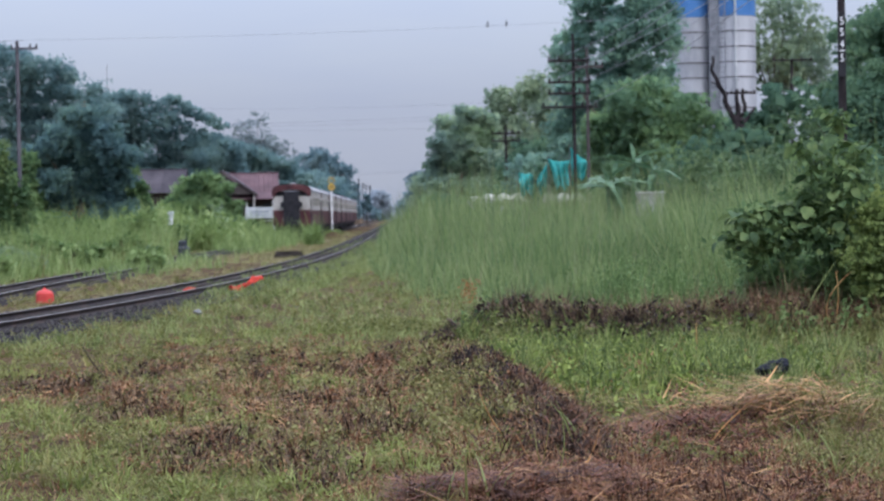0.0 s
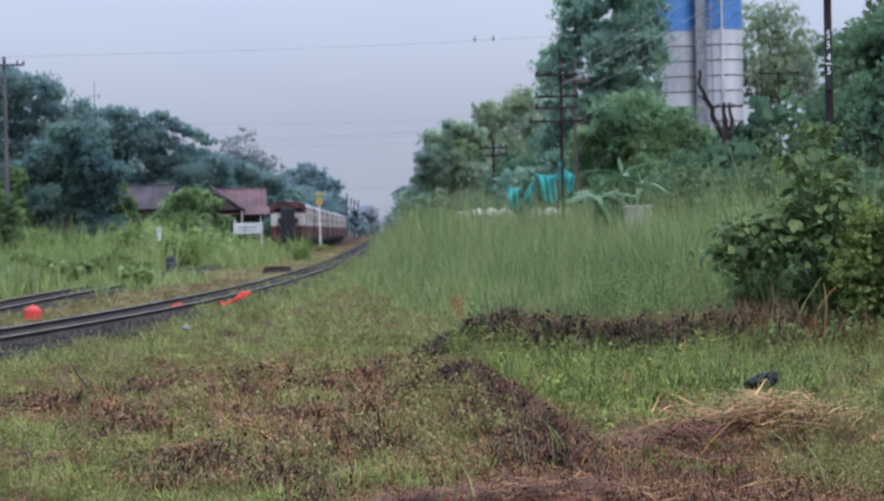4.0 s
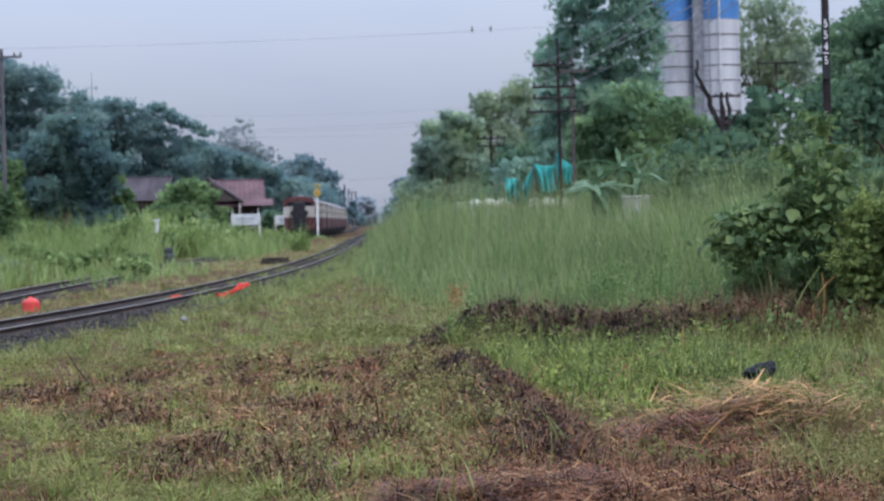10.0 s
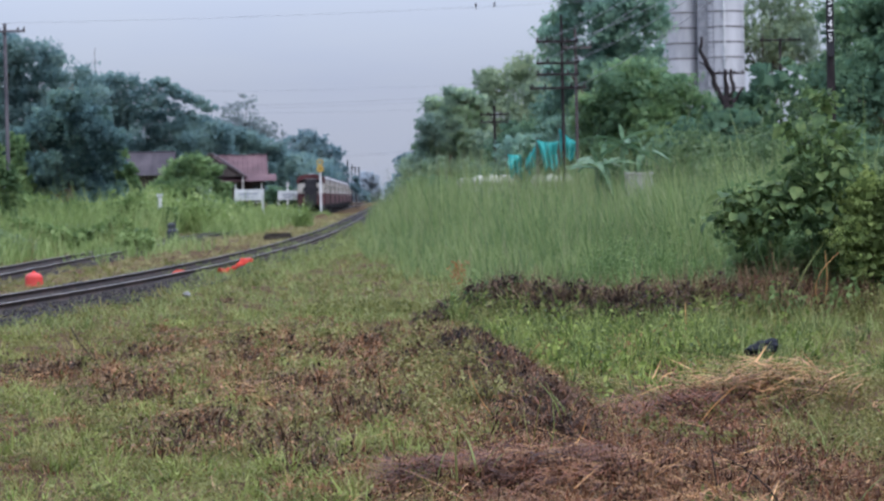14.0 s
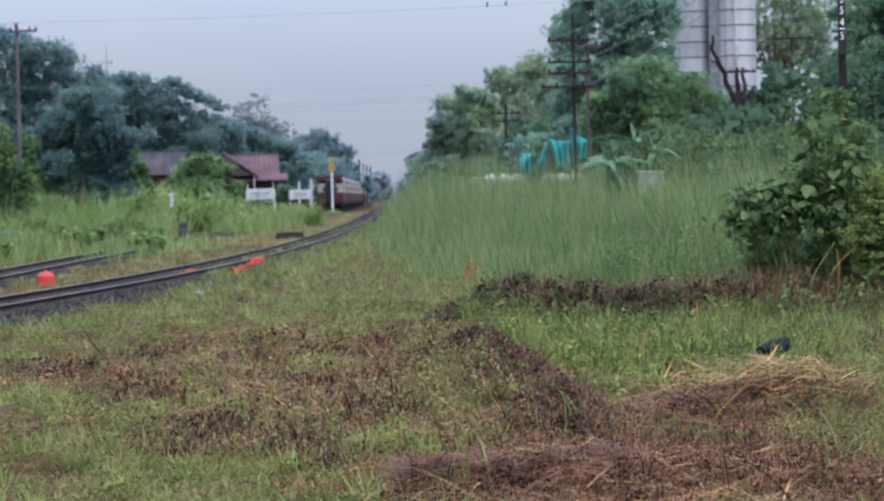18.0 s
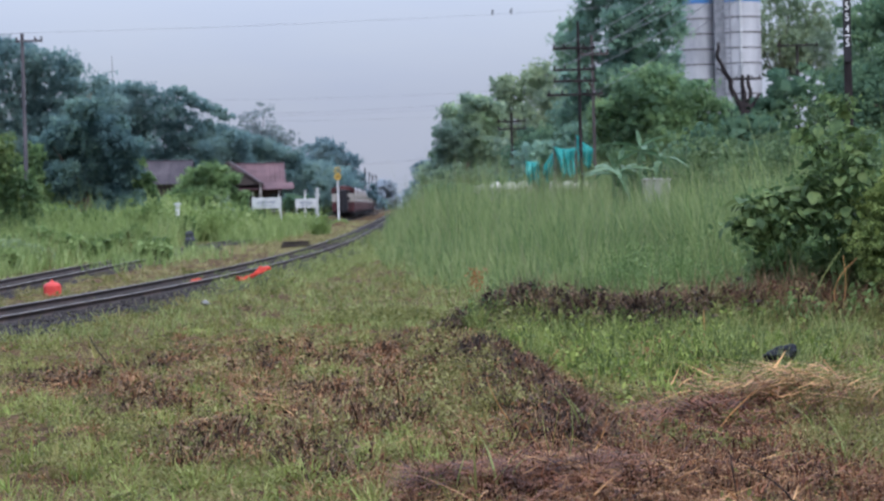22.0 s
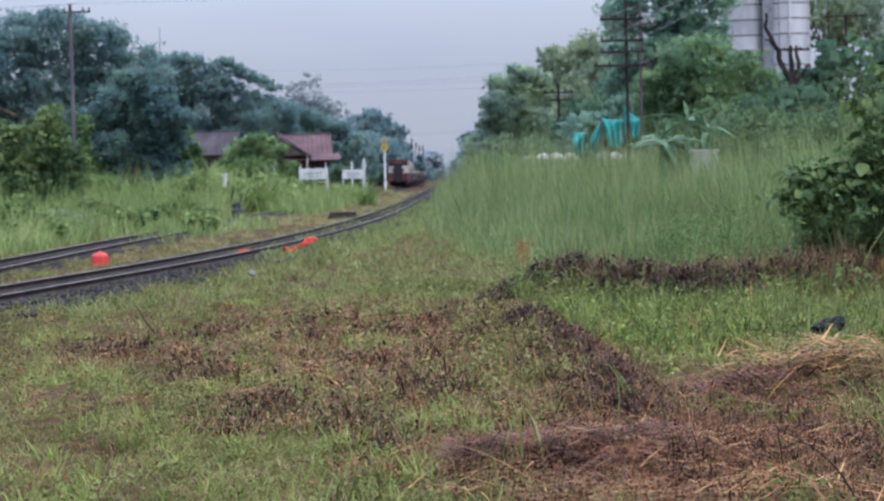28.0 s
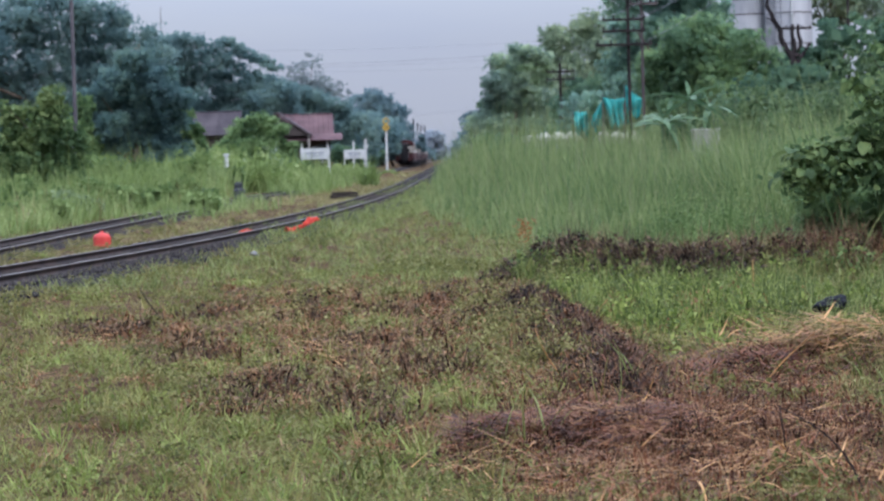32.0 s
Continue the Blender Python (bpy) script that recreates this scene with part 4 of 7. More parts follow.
tree("rounded_garden_bush", -14.5, 165, 5.0, mass(-14.5, [(-17.3, 2.4), (-16.8, 4.0), (-15.8, 5.0), (-14.5, 5.4), (-13.3, 4.9), (-12.5, 3.9), (-12.0, 2.4)], 0.2, 0.62, 3.0, 14), 0.23, 13000, M["leaf_bush"], "rounded green bush in front of the station houses", "bush", trunk=0.12, seed=14, clump=1.4)
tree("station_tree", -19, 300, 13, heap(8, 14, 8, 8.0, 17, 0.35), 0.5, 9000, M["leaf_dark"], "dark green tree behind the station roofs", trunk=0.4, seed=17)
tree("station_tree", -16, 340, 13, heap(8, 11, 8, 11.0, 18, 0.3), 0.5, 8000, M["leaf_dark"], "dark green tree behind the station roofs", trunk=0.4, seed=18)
# The far trees' bluish, pale leaves carry painted distance haze.
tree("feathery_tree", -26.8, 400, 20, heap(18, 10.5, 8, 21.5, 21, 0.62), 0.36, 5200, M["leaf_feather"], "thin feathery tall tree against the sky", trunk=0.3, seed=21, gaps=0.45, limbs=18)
tree("lineside_tree", -16, 470, 17, mass(-16, [(-23, 12), (-20.7, 15.3), (-17.5, 16.4), (-15, 15.7), (-12.5, 13.4), (-11, 10.5), (-9.2, 7.5)], 2.0, 1.8, 7, 23), 0.6, 12000, M["leaf_far"], "tall tree along the line, tinted blue for haze", trunk=0.4, seed=23, clump=1.4)
tree("lineside_tree", -12, 420, 8, heap(7, 7, 9, 6.0, 25, 0.2), 0.6, 6000, M["leaf_far"], "tree along the line, tinted blue for haze", trunk=0.3, seed=25)
tree("distant_tree", -9.0, 800, 12, mass(-9.0, [(-13.6, 3.5), (-12.8, 8.0), (-10.8, 10.4), (-8.2, 11.0), (-6.0, 10.0), (-4.6, 6.5), (-3.8, 3.5)], 0.6, 1.3, 5, 27), 0.7, 6500, M["leaf_vfar"], "rounded tree at the far end of the line, paled for haze", trunk=0.5, seed=27, clump=1.3)
tree("distant_tree", 2.5, 850, 7, mass(2.5, [(-7, 4.0), (-3, 5.6), (2, 6.6), (7, 7.5), (12, 7.0)], 0.5, 1.3, 5, 28), 0.8, 5000, M["leaf_vfar"], "low trees at the far end of the line, paled for haze", trunk=0.4, seed=28, clump=1.3)
tree("distant_tree", -20, 860, 9, heap(9, 16, 8, 9, 29, 0.2), 0.9, 4000, M["leaf_vfar"], "tree behind the lineside trees, paled for haze", trunk=0.5, seed=29)

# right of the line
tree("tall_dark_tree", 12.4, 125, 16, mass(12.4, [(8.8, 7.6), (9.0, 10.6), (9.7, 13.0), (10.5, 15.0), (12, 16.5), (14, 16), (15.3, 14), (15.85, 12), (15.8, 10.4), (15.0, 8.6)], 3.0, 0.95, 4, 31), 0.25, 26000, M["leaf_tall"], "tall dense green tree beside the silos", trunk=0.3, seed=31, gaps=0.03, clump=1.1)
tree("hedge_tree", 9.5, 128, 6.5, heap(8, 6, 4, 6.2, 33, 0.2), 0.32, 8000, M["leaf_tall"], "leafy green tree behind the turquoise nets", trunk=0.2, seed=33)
tree("hedge_tree", 12.6, 114, 8, mass(12.6, [(9.6, 4.6), (10.1, 6.5), (11, 7.6), (12.5, 8.1), (14.4, 7.0), (15.6, 5.8), (16.6, 4.6)], 1.6, 0.85, 3, 34), 0.24, 14000, M["leaf_hedge"], "leafy green tree below the tall tree", trunk=0.2, seed=34, clump=1.3)
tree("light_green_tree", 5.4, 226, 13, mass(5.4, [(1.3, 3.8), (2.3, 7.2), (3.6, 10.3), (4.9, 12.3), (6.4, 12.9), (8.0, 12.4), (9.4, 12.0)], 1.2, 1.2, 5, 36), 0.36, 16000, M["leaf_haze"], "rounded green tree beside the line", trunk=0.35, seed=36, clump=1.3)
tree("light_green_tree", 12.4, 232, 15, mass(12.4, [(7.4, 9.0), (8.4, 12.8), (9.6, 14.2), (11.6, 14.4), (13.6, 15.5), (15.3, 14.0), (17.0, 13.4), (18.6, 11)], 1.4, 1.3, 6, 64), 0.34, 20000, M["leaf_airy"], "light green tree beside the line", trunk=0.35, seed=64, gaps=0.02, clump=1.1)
tree("light_green_tree", 9.4, 285, 15, heap(10, 8, 7, 14.5, 65, 0.25), 0.38, 8000, M["leaf_light"], "light green tree beside the line", trunk=0.35, seed=65)
tree("lineside_tree", 7.2, 255, 13, heap(9, 7, 7, 13.0, 37, 0.22), 0.5, 9000, M["leaf_mid"], "mid green tree beside the line", trunk=0.35, seed=37)
# The blue tint of leaf_far is haze put into the colour.
tree("lineside_tree", 5.2, 330, 12, heap(8, 7, 8, 11.0, 38, 0.2), 0.6, 8000, M["leaf_far"], "tree along the line, tinted blue for haze", trunk=0.35, seed=38)
tree("lineside_tree", 4.5, 450, 12, heap(8, 8, 8, 9.5, 39, 0.2), 0.7, 6000, M["leaf_far"], "tree along the line, tinted blue for haze", trunk=0.35, seed=39)
tree("lineside_tree", 14, 190, 9, heap(9, 9, 5, 9.0, 40, 0.25), 0.42, 9000, M["leaf_mid"], "mid green tree beside the line", trunk=0.3, seed=40)
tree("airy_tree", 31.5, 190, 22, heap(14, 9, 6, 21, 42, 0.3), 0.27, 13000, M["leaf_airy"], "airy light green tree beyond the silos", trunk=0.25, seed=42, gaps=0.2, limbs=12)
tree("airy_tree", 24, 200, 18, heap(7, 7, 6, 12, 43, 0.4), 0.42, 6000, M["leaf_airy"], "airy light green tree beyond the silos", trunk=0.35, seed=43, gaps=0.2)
tree("dark_lineside_tree", 16.8, 74, 8.5, heap(12, 4.2, 4, 8.6, 45, 0.05), 0.17, 15000, M["leaf_mid"], "dark green leafy tree behind the number pole", trunk=0.2, seed=45)
tree("dark_lineside_tree", 18.9, 96, 7.4, heap(8, 2.6, 3, 7.2, 47, 0.2), 0.18, 7000, M["leaf_mid"], "dark green leafy tree behind the number pole", trunk=0.2, seed=47)
tree("dark_lineside_tree", 20.5, 92, 13.5, mass(20.5, [(18.6, 5.0), (19.0, 8.6), (19.6, 11.6), (20.6, 13.4), (22, 14), (24.5, 13), (26, 9)], 0.8, 0.9, 3.5, 46), 0.2, 17000, M["leaf_deep"], "dark green leafy tree behind the number pole", trunk=0.25, seed=46, clump=1.1)
for _x, _y, _w, _h, _n, _s, _m in ((12.0, 70, 5, 3.6, 7000, 51, "leaf_shrub"), (15.5, 78, 6, 4.6, 8000, 52, "leaf_shrub"), (11.0, 82, 5, 3.6, 6000, 53, "leaf_shrub"), (10.4, 58, 4, 2.6, 6000, 54, "leaf_shrub"),
                                   (19.5, 84, 6, 5.4, 8000, 55, "leaf_mid"), (12.8, 98, 6, 4.6, 7000, 56, "leaf_mid"), (18.0, 66, 5, 4.0, 7000, 57, "leaf_shrub"), (12.2, 54, 4, 2.8, 6000, 58, "leaf_shrub"), (13.6, 60, 4, 3.8, 7000, 59, "leaf_mid")):
    tree("lineside_shrub", _x, _y, _h, heap(9, _w, 3, _h, _s, 0.12), 0.115 if _y < 75 else 0.16, int(_n * (1.1 if _y < 75 else 0.85)), M[_m], "tangled green shrub on the rough bank", "shrub", trunk=0.07, seed=_s, group="shrubs on the bank")
tree("lineside_shrub", 7.85, 40, 3.0, [(0.05 * math.sin(5 * k), 0, 0.4 + 0.42 * k, 0.55, 0.5, 0.5) for k in range(6)] + [(0.5, 0, 1.2, 0.6, 0.5, 0.7), (-0.45, 0, 0.9, 0.5, 0.5, 0.6)], 0.12, 7500, M["leaf_shrub"], "tangled green shrub at the foot of the number pole", "shrub", trunk=0.05, seed=60, group="shrubs on the bank")
tree("creeper_thicket", 7.95, 31.2, 2.4, heap(11, 1.9, 2, 2.2, 61, 0.06), 0.075, 12000, M["creeper"], "thicket of creepers and small leaves", "shrub", trunk=0.03, seed=61)
tree("creeper_thicket", 6.85, 30.9, 2.2, heap(11, 1.5, 0.9, 2.0, 63, 0.05) + [(0.25, 0, 2.1, 0.22, 0.25, 0.4), (-0.35, 0, 1.75, 0.2, 0.25, 0.35), (0.7, 0.1, 1.8, 0.25, 0.25, 0.5)], 0.065, 9000, M["creeper"], "thicket of creepers with small light green leaves", "shrub", trunk=0.03, seed=63)
tree("creeper_thicket", 5.9, 32.2, 1.5, heap(10, 2.0, 1.4, 1.5, 62, 0.1), 0.085, 9000, M["leaf_bush"], "thicket of creepers under the broad-leaved sapling", "shrub", trunk=0.03, seed=62)


# ---- grass and weeds ----
def brown(x, y):
    """Where the mown weeds lie dead, 0..1."""
    b = 0.85 * bump2(x, y, -0.8, 21.8, 1.8, 5.0) + 1.0 * ridge(x, y) + 1.0 * bump2(x, y, 1.3, 13.8, 1.3, 2.8)
    b = b + 0.9 * bump2(x, y, 2.9, 18.6, 0.9, 2.4) + 1.0 * bump2(x, y, 3.1, 32.4, 2.3, 1.7, -0.35) + 0.7 * bump2(x, y, -3.0, 22.6, 1.0, 0.9) + 0.8 * bump2(x, y, 2.2, 13.6, 1.2, 1.6)
    b = b + 0.5 * bump2(x, y, -1.3, 28.5, 2.0, 4.0) - 0.8 * bump2(x, y, 0.62, 22.5, 0.42, 4.0) - 0.8 * bump2(x, y, 3.5, 16.2, 0.7, 2.0)
    b = b + 0.42 * wavy(x, y * 0.5, 2.6, 3) + 0.22 * wavy(x, y * 0.6, 6.0, 4)
    return np.clip(0.5 + 1.35 * (b - 0.5), 0, 1)


def scatter(n, y0, y1, keep, power=1.0, left=-0.225, right=0.25):
    """Places in the wedge of ground before the lens, thinning out with distance."""
    u = RNG.random(n)
    y = (y0 ** (1 - power) + u * (y1 ** (1 - power) - y0 ** (1 - power))) ** (1 / (1 - power)) if power != 1 else y0 * (y1 / y0) ** u
    x = y * RNG.uniform(left, right, n)
    k = RNG.random(n) < keep(x, y)
    return x[k], y[k]


def on_track(x, y, half=1.05):
    return (np.abs(x - main_x(y)) < half) | (np.abs(x - siding_x(y)) < half)


def tufts(x, y, per, spread):
    x, y = np.repeat(x, per), np.repeat(y, per)
    return x + RNG.normal(size=len(x)) * spread, y + RNG.normal(size=len(y)) * spread


def strip_field(name, x, y, L, W, tilt, bend, material, label, segs=2, lift=0.0, category="grass"):
    n = len(x)
    P = np.stack([x, y, gz(x, y) - 0.01 + lift], -1)
    vf = ribbons(P, L, W, RNG.uniform(0, 2 * math.pi, n), tilt, bend, segs)
    return tagged(new(name, mesh_np(name, *vf, M[material])), label, category, kind="stuff")


U = RNG.uniform


def clumps(cx, cy, r, h, per, W, lie=0.9, bend=0.8, segs=2):
    """Strips that radiate from the clumps at cx, cy."""
    n = len(cx) * per
    a, d = U(0, 6.283, n), np.sqrt(U(0, 1, n))
    R, H = np.repeat(r, per), np.repeat(h, per)
    x, y = np.repeat(cx, per) + np.cos(a) * d * R, np.repeat(cy, per) + np.sin(a) * d * R
    L = H * U(0.45, 1.15, n) * (1.1 - 0.4 * d)
    P = np.stack([x, y, gz(x, y) - 0.01], -1)
    return ribbons(P, L, U(0.6, 1.4, n) * W * np.sqrt(y / 14), a + U(-0.7, 0.7, n), d * lie * U(0.3, 1.2, n), bend * U(0.1, 1.3, n), segs)


def leaf_clumps(cx, cy, r, h, per, size):
    """Small leaves heaped over the clumps at cx, cy."""
    n = len(cx) * per
    a, d = U(0, 6.283, n), np.sqrt(U(0, 1, n))
    R, H = np.repeat(r, per), np.repeat(h, per)
    x, y = np.repeat(cx, per) + np.cos(a) * d * R, np.repeat(cy, per) + np.sin(a) * d * R
    z = gz(x, y) + H * (1 - 0.75 * d * d) * U(0.25, 1.05, n)
    return leaves_np(np.stack([x, y, z], -1), size * U(0.5, 1.4, n) * np.sqrt(y / 14), 0.5, 0.1)


def stuff(name, vf, material, label, category):
    return tagged(new(name, mesh_np(name, *vf, M[material])), label, category, kind="stuff")


clear = lambda x, y: ~on_track(x, y, 0.70) & ~((x > main_x(y)) & (x - main_x(y) < 0.7 + (0.9 + 0.35 * wavy(x, y, 4.0, 3)) * smooth01(56, 38, y)))
dark = lambda x, y: np.clip(1.1 * ridge(x, y) ** 3 + bump2(x, y, 0.6, 13.8, 0.65, 0.8) + 0.55 * bump2(x, y, 1.5, 13.9, 1.1, 2.2) + 0.8 * bump2(x, y, 2.2, 17.1, 0.5, 0.5) + 1.2 * bank(x, y) ** 4 + 0.28 * brown(x, y) * (wavy(x, y * 0.6, 3.1, 5) > 0.3), 0, 1)
fresh = lambda x, y: np.clip(0.9 * bump2(x, y, -1.6, 12.0, 2.4, 2.2) + 1.0 * bump2(x, y, 2.5, 24.5, 1.15, 4.0) + 0.5 * bump2(x, y, -3.6, 20, 1, 3) + 0.3 * (wavy(x, y * 0.6, 2.2, 12) > 0.35) - 0.6 * dark(x, y) - 0.6 * brown(x, y), 0, 1)
strawy = lambda x, y: np.clip(0.25 * bump2(x, y, 3.0, 18.4, 0.6, 0.75) + 0.06 * bump2(x, y, 2.0, 12.6, 1.2, 1.6) + 0.10 * bump2(x, y, 0.9, 11.6, 1.0, 0.9) + 0.30 * bump2(x, y, -0.9, 19.5, 0.6, 0.5) + 0.3 * bump2(x, y, -2.9, 21.2, 0.9, 0.5), 0, 1)

x, y = scatter(9500, 8.5, 80, lambda x, y: (1 - 0.85 * brown(x, y)) * clear(x, y))
x, y = tufts(x, y, 4, 0.05)
n = len(x)
strip_field("mown_grass", x, y, U(0.03, 0.11, n), U(0.004, 0.009, n) * np.sqrt(y / 12), U(0.0, 0.9, n), U(0.1, 1.2, n), "green_blade", "short mown green grass with mixed weeds")
x, y = scatter(36000, 8.5, 60, lambda x, y: (0.5 + 0.5 * brown(x, y)) * clear(x, y))
n = len(x)
strip_field("dead_thatch", x, y, U(0.05, 0.18, n), U(0.004, 0.009, n) * np.sqrt(y / 12), U(0.9, 1.55, n), U(-0.1, 0.7, n), "thatch", "brown dead grass thatch matted between the weeds", lift=U(0.0, 0.05, n))
x, y = scatter(2600, 8.5, 70, lambda x, y: (0.9 - 0.8 * brown(x, y)) * clear(x, y))
n = len(x)
stuff("grass_tufts", clumps(x, y, U(0.04, 0.14, n), U(0.10, 0.26, n), 15, 0.0105, 1.0, 1.1), "green_blade", "green grass tufts standing out of the mown ground", "grass")
x, y = scatter(7200, 31, 150, lambda x, y: ((x > main_x(y)) | (x < siding_x(y))) * clear(x, y) * (x > -13) * (1 - brown(x, y)), 1.0, -0.225, 0.12)
n = len(x)
stuff("rough_grass", clumps(x, y, U(0.08, 0.25, n), U(0.10, 0.34, n), 9, 0.009, 0.9, 1.0), "rough_blade", "rough grass growing up to the rails", "grass")
x = np.concatenate([U(3.2, 6.2, 130), U(2.2, 5.5, 70)])
y = np.concatenate([U(19.5, 29, 130), U(26, 31, 70)])
k = x < 0.235 * y
x, y = x[k], y[k]
n = len(x)
stuff("long_grass", clumps(x, y, U(0.04, 0.14, n), U(0.18, 0.5, n), 18, 0.007, 0.5, 1.1, 3), "rough_blade", "long uncut grass round the plastic bag", "grass")
x, y = scatter(2000, 9.5, 45, fresh)
n = len(x)
stuff("fresh_grass", clumps(x, y, U(0.06, 0.2, n), U(0.10, 0.25, n), 22, 0.011, 1.1, 1.5, 3), "bright_blade", "fresh bright green grass tufts", "grass")
n = 230
x = RNG.normal(2.55, 0.95, n)
y = RNG.normal(25.0, 3.0, n)
k = (x > 0.91 + (26 - y) * 0.065) & (y > 18.6) & (y < bank_y(x) - 1.3) & (x < 0.235 * y)
x, y = x[k], y[k]
n = len(x)
stuff("lush_weeds", merge(clumps(x, y, U(0.06, 0.2, n), U(0.14, 0.44, n), 14, 0.012, 0.9, 1.2), leaf_clumps(x, y, U(0.08, 0.20, n), U(0.10, 0.38, n), 18, 0.052)), "lush", "lush bright green weeds behind the ridge", "weeds")
n = 330
x, y = RNG.normal(2.7, 1.1, n), RNG.normal(25.5, 3.0, n)
k = (x > 0.96 + (26 - y) * 0.065) & (y > 18.6) & (y < bank_y(x) - 1.1) & (x < 0.235 * y)
x, y = x[k], y[k]
n = len(x)
stuff("standing_weeds", merge(clumps(x, y, U(0.03, 0.10, n), U(0.18, 0.55, n), 16, 0.012, 0.5, 0.8, 3), leaf_clumps(x, y, U(0.06, 0.20, n), U(0.12, 0.40, n), 16, 0.045)), "strip_weed", "taller weeds standing above the lush green", "weeds")
n = 26
x, y = RNG.normal(2.6, 0.9, n), RNG.normal(25.5, 2.4, n)
stuff("dry_weeds", merge(clumps(x, y, U(0.05, 0.12, n), U(0.2, 0.42, n), 14, 0.008, 0.6, 0.8), leaf_clumps(x, y, U(0.06, 0.14, n), U(0.14, 0.34, n), 14, 0.036)), "dead_weed", "dry red-brown weeds standing in the green", "weeds")
x, y = scatter(6200, 8.5, 65, lambda x, y: (0.85 - 0.75 * brown(x, y)) * clear(x, y) * (0.35 + 0.65 * (wavy(x, y * 0.6, 1.9, 9) > -0.1)))
n = len(x)
stuff("low_weeds", leaf_clumps(x, y, U(0.06, 0.22, n), U(0.05, 0.17, n), 24, 0.036), "weed_leaf", "low broad-leaved weeds among the grass", "weeds")
x, y = scatter(5200, 8.5, 42, lambda x, y: np.clip(brown(x, y) * 1.0 - 0.3 * dark(x, y) - 0.15 * strawy(x, y) * (x > 2), 0, 1))
n = len(x)
stuff("dead_weeds", merge(clumps(x, y, U(0.06, 0.2, n), U(0.08, 0.26, n), 17, 0.006, 1.5, 0.9), leaf_clumps(x, y, U(0.08, 0.22, n), U(0.05, 0.17, n), 12, 0.032)), "dead_weed", "dead red-brown mown weeds lying in patches", "weeds")
x, y = scatter(7000, 8.5, 42, dark)
n = len(x)
tall = 1 + 0.8 * bank(x, y) + 0.15 * ridge(x, y)
stuff("shrivelled_weeds", merge(clumps(x, y, U(0.05, 0.16, n), U(0.08, 0.26, n) * tall, 16, 0.009, 0.9, 0.7), leaf_clumps(x, y, U(0.06, 0.2, n), U(0.05, 0.20, n) * tall, 14, 0.032)), "dark_weed", "shrivelled dark brown dead weeds heaped on the ground", "weeds")
hx = np.array([0.7, 1.15, 1.6, 1.95, 2.2, 2.5, 2.75, 3.05, 3.4, 3.85, 4.5, 5.3])
hk = RNG.integers(0, len(hx), 800)
x = hx[hk] + RNG.normal(size=800) * 0.2
y = bank_y(x) - 0.25 + RNG.normal(size=800) * 0.4
n = len(x)
hh = U(0.22, 0.5, n) * np.array([0.5, 0.8, 1.1, 0.75, 1.0, 1.0, 0.75, 1.0, 0.95, 1.0, 1.0, 0.9])[hk] * np.exp(-((x - hx[hk]) / 0.35) ** 2)
# the near-black tone here includes the shade of the bank's hollows
stuff("withered_weeds", merge(clumps(x, y, U(0.08, 0.22, n), hh * 1.35, 16, 0.007, 0.8, 0.7), leaf_clumps(x, y, U(0.1, 0.25, n), hh, 20, 0.055)), "bank_dark", "bank of withered dark weeds before the tall grass", "weeds")
x = np.concatenate([U(0.8, 4.2, 190), U(3.9, 6.8, 230)])
y = bank_y(x) - 0.4 + RNG.normal(size=420) * 0.9
n = len(x)
stuff("bank_weeds", merge(clumps(x, y, U(0.06, 0.2, n), U(0.15, 0.5, n), 14, 0.008, 0.7, 0.9), leaf_clumps(x, y, U(0.08, 0.25, n), U(0.12, 0.4, n), 14, 0.06)), "weed_leaf", "green weeds growing through the withered bank", "weeds")
x = U(1.2, 5.8, 190)
y = bank_y(x) + 0.2 + RNG.normal(size=190) * 0.4
n = len(x)
stuff("brown_bank_weeds", merge(clumps(x, y, U(0.06, 0.2, n), U(0.25, 0.75, n) * (1 + 0.25 * (x > 3.6)), 20, 0.007, 0.7, 0.9), leaf_clumps(x, y, U(0.08, 0.25, n), U(0.12, 0.45, n), 8, 0.038)), "dry_stem", "dry brown weeds in the withered bank", "weeds")


def spots(places, per, wide, deep, seed):
    """Clump centres scattered round each of the places."""
    q = np.random.default_rng(seed)
    p = np.repeat(np.array(places), per, axis=0)
    return p[:, 0] + q.normal(size=len(p)) * wide, p[:, 1] + q.normal(size=len(p)) * deep


x = np.repeat([0.9, 1.3, 1.75, 2.05, 2.35, 2.65, 3.15, 3.5, 3.95, 4.4, 4.8, 5.2], 6) + RNG.normal(size=72) * 0.07
y = bank_y(x) - 0.7 + RNG.normal(size=72) * 0.25
n = len(x)
stuff("bank_tufts", merge(clumps(x, y, U(0.06, 0.16, n), U(0.25, 0.60, n), 14, 0.013, 0.6, 0.9, 3), leaf_clumps(x, y, U(0.08, 0.2, n), U(0.2, 0.5, n), 16, 0.055)), "strip_weed", "green tufts standing before the withered bank", "weeds")
x, y = spots([(0.9, 32.4), (1.3, 32.7), (1.65, 32.4)], 6, 0.10, 0.2, 82)
n = len(x)
stuff("bank_creepers", leaf_clumps(x, y, U(0.1, 0.22, n), U(0.2, 0.5, n), 22, 0.055), "leaf_sap", "dark green leaves hanging over the withered bank", "weeds")
x = U(1.4, 5.6, 620)
y = bank_y(x) + U(0.5, 4.5, 620)
stuff("back_grass", clumps(x, y, U(0.08, 0.22, 620), U(0.22, 0.55, 620), 16, 0.012, 0.6, 0.9, 3), "rough_blade", "green grass behind the withered bank", "grass")
x, y = spots([(4.75, 29.8), (5.1, 30.0), (5.45, 29.7), (5.75, 30.0), (6.1, 29.8), (6.5, 29.9)], 7, 0.14, 0.2, 84)
n = len(x)
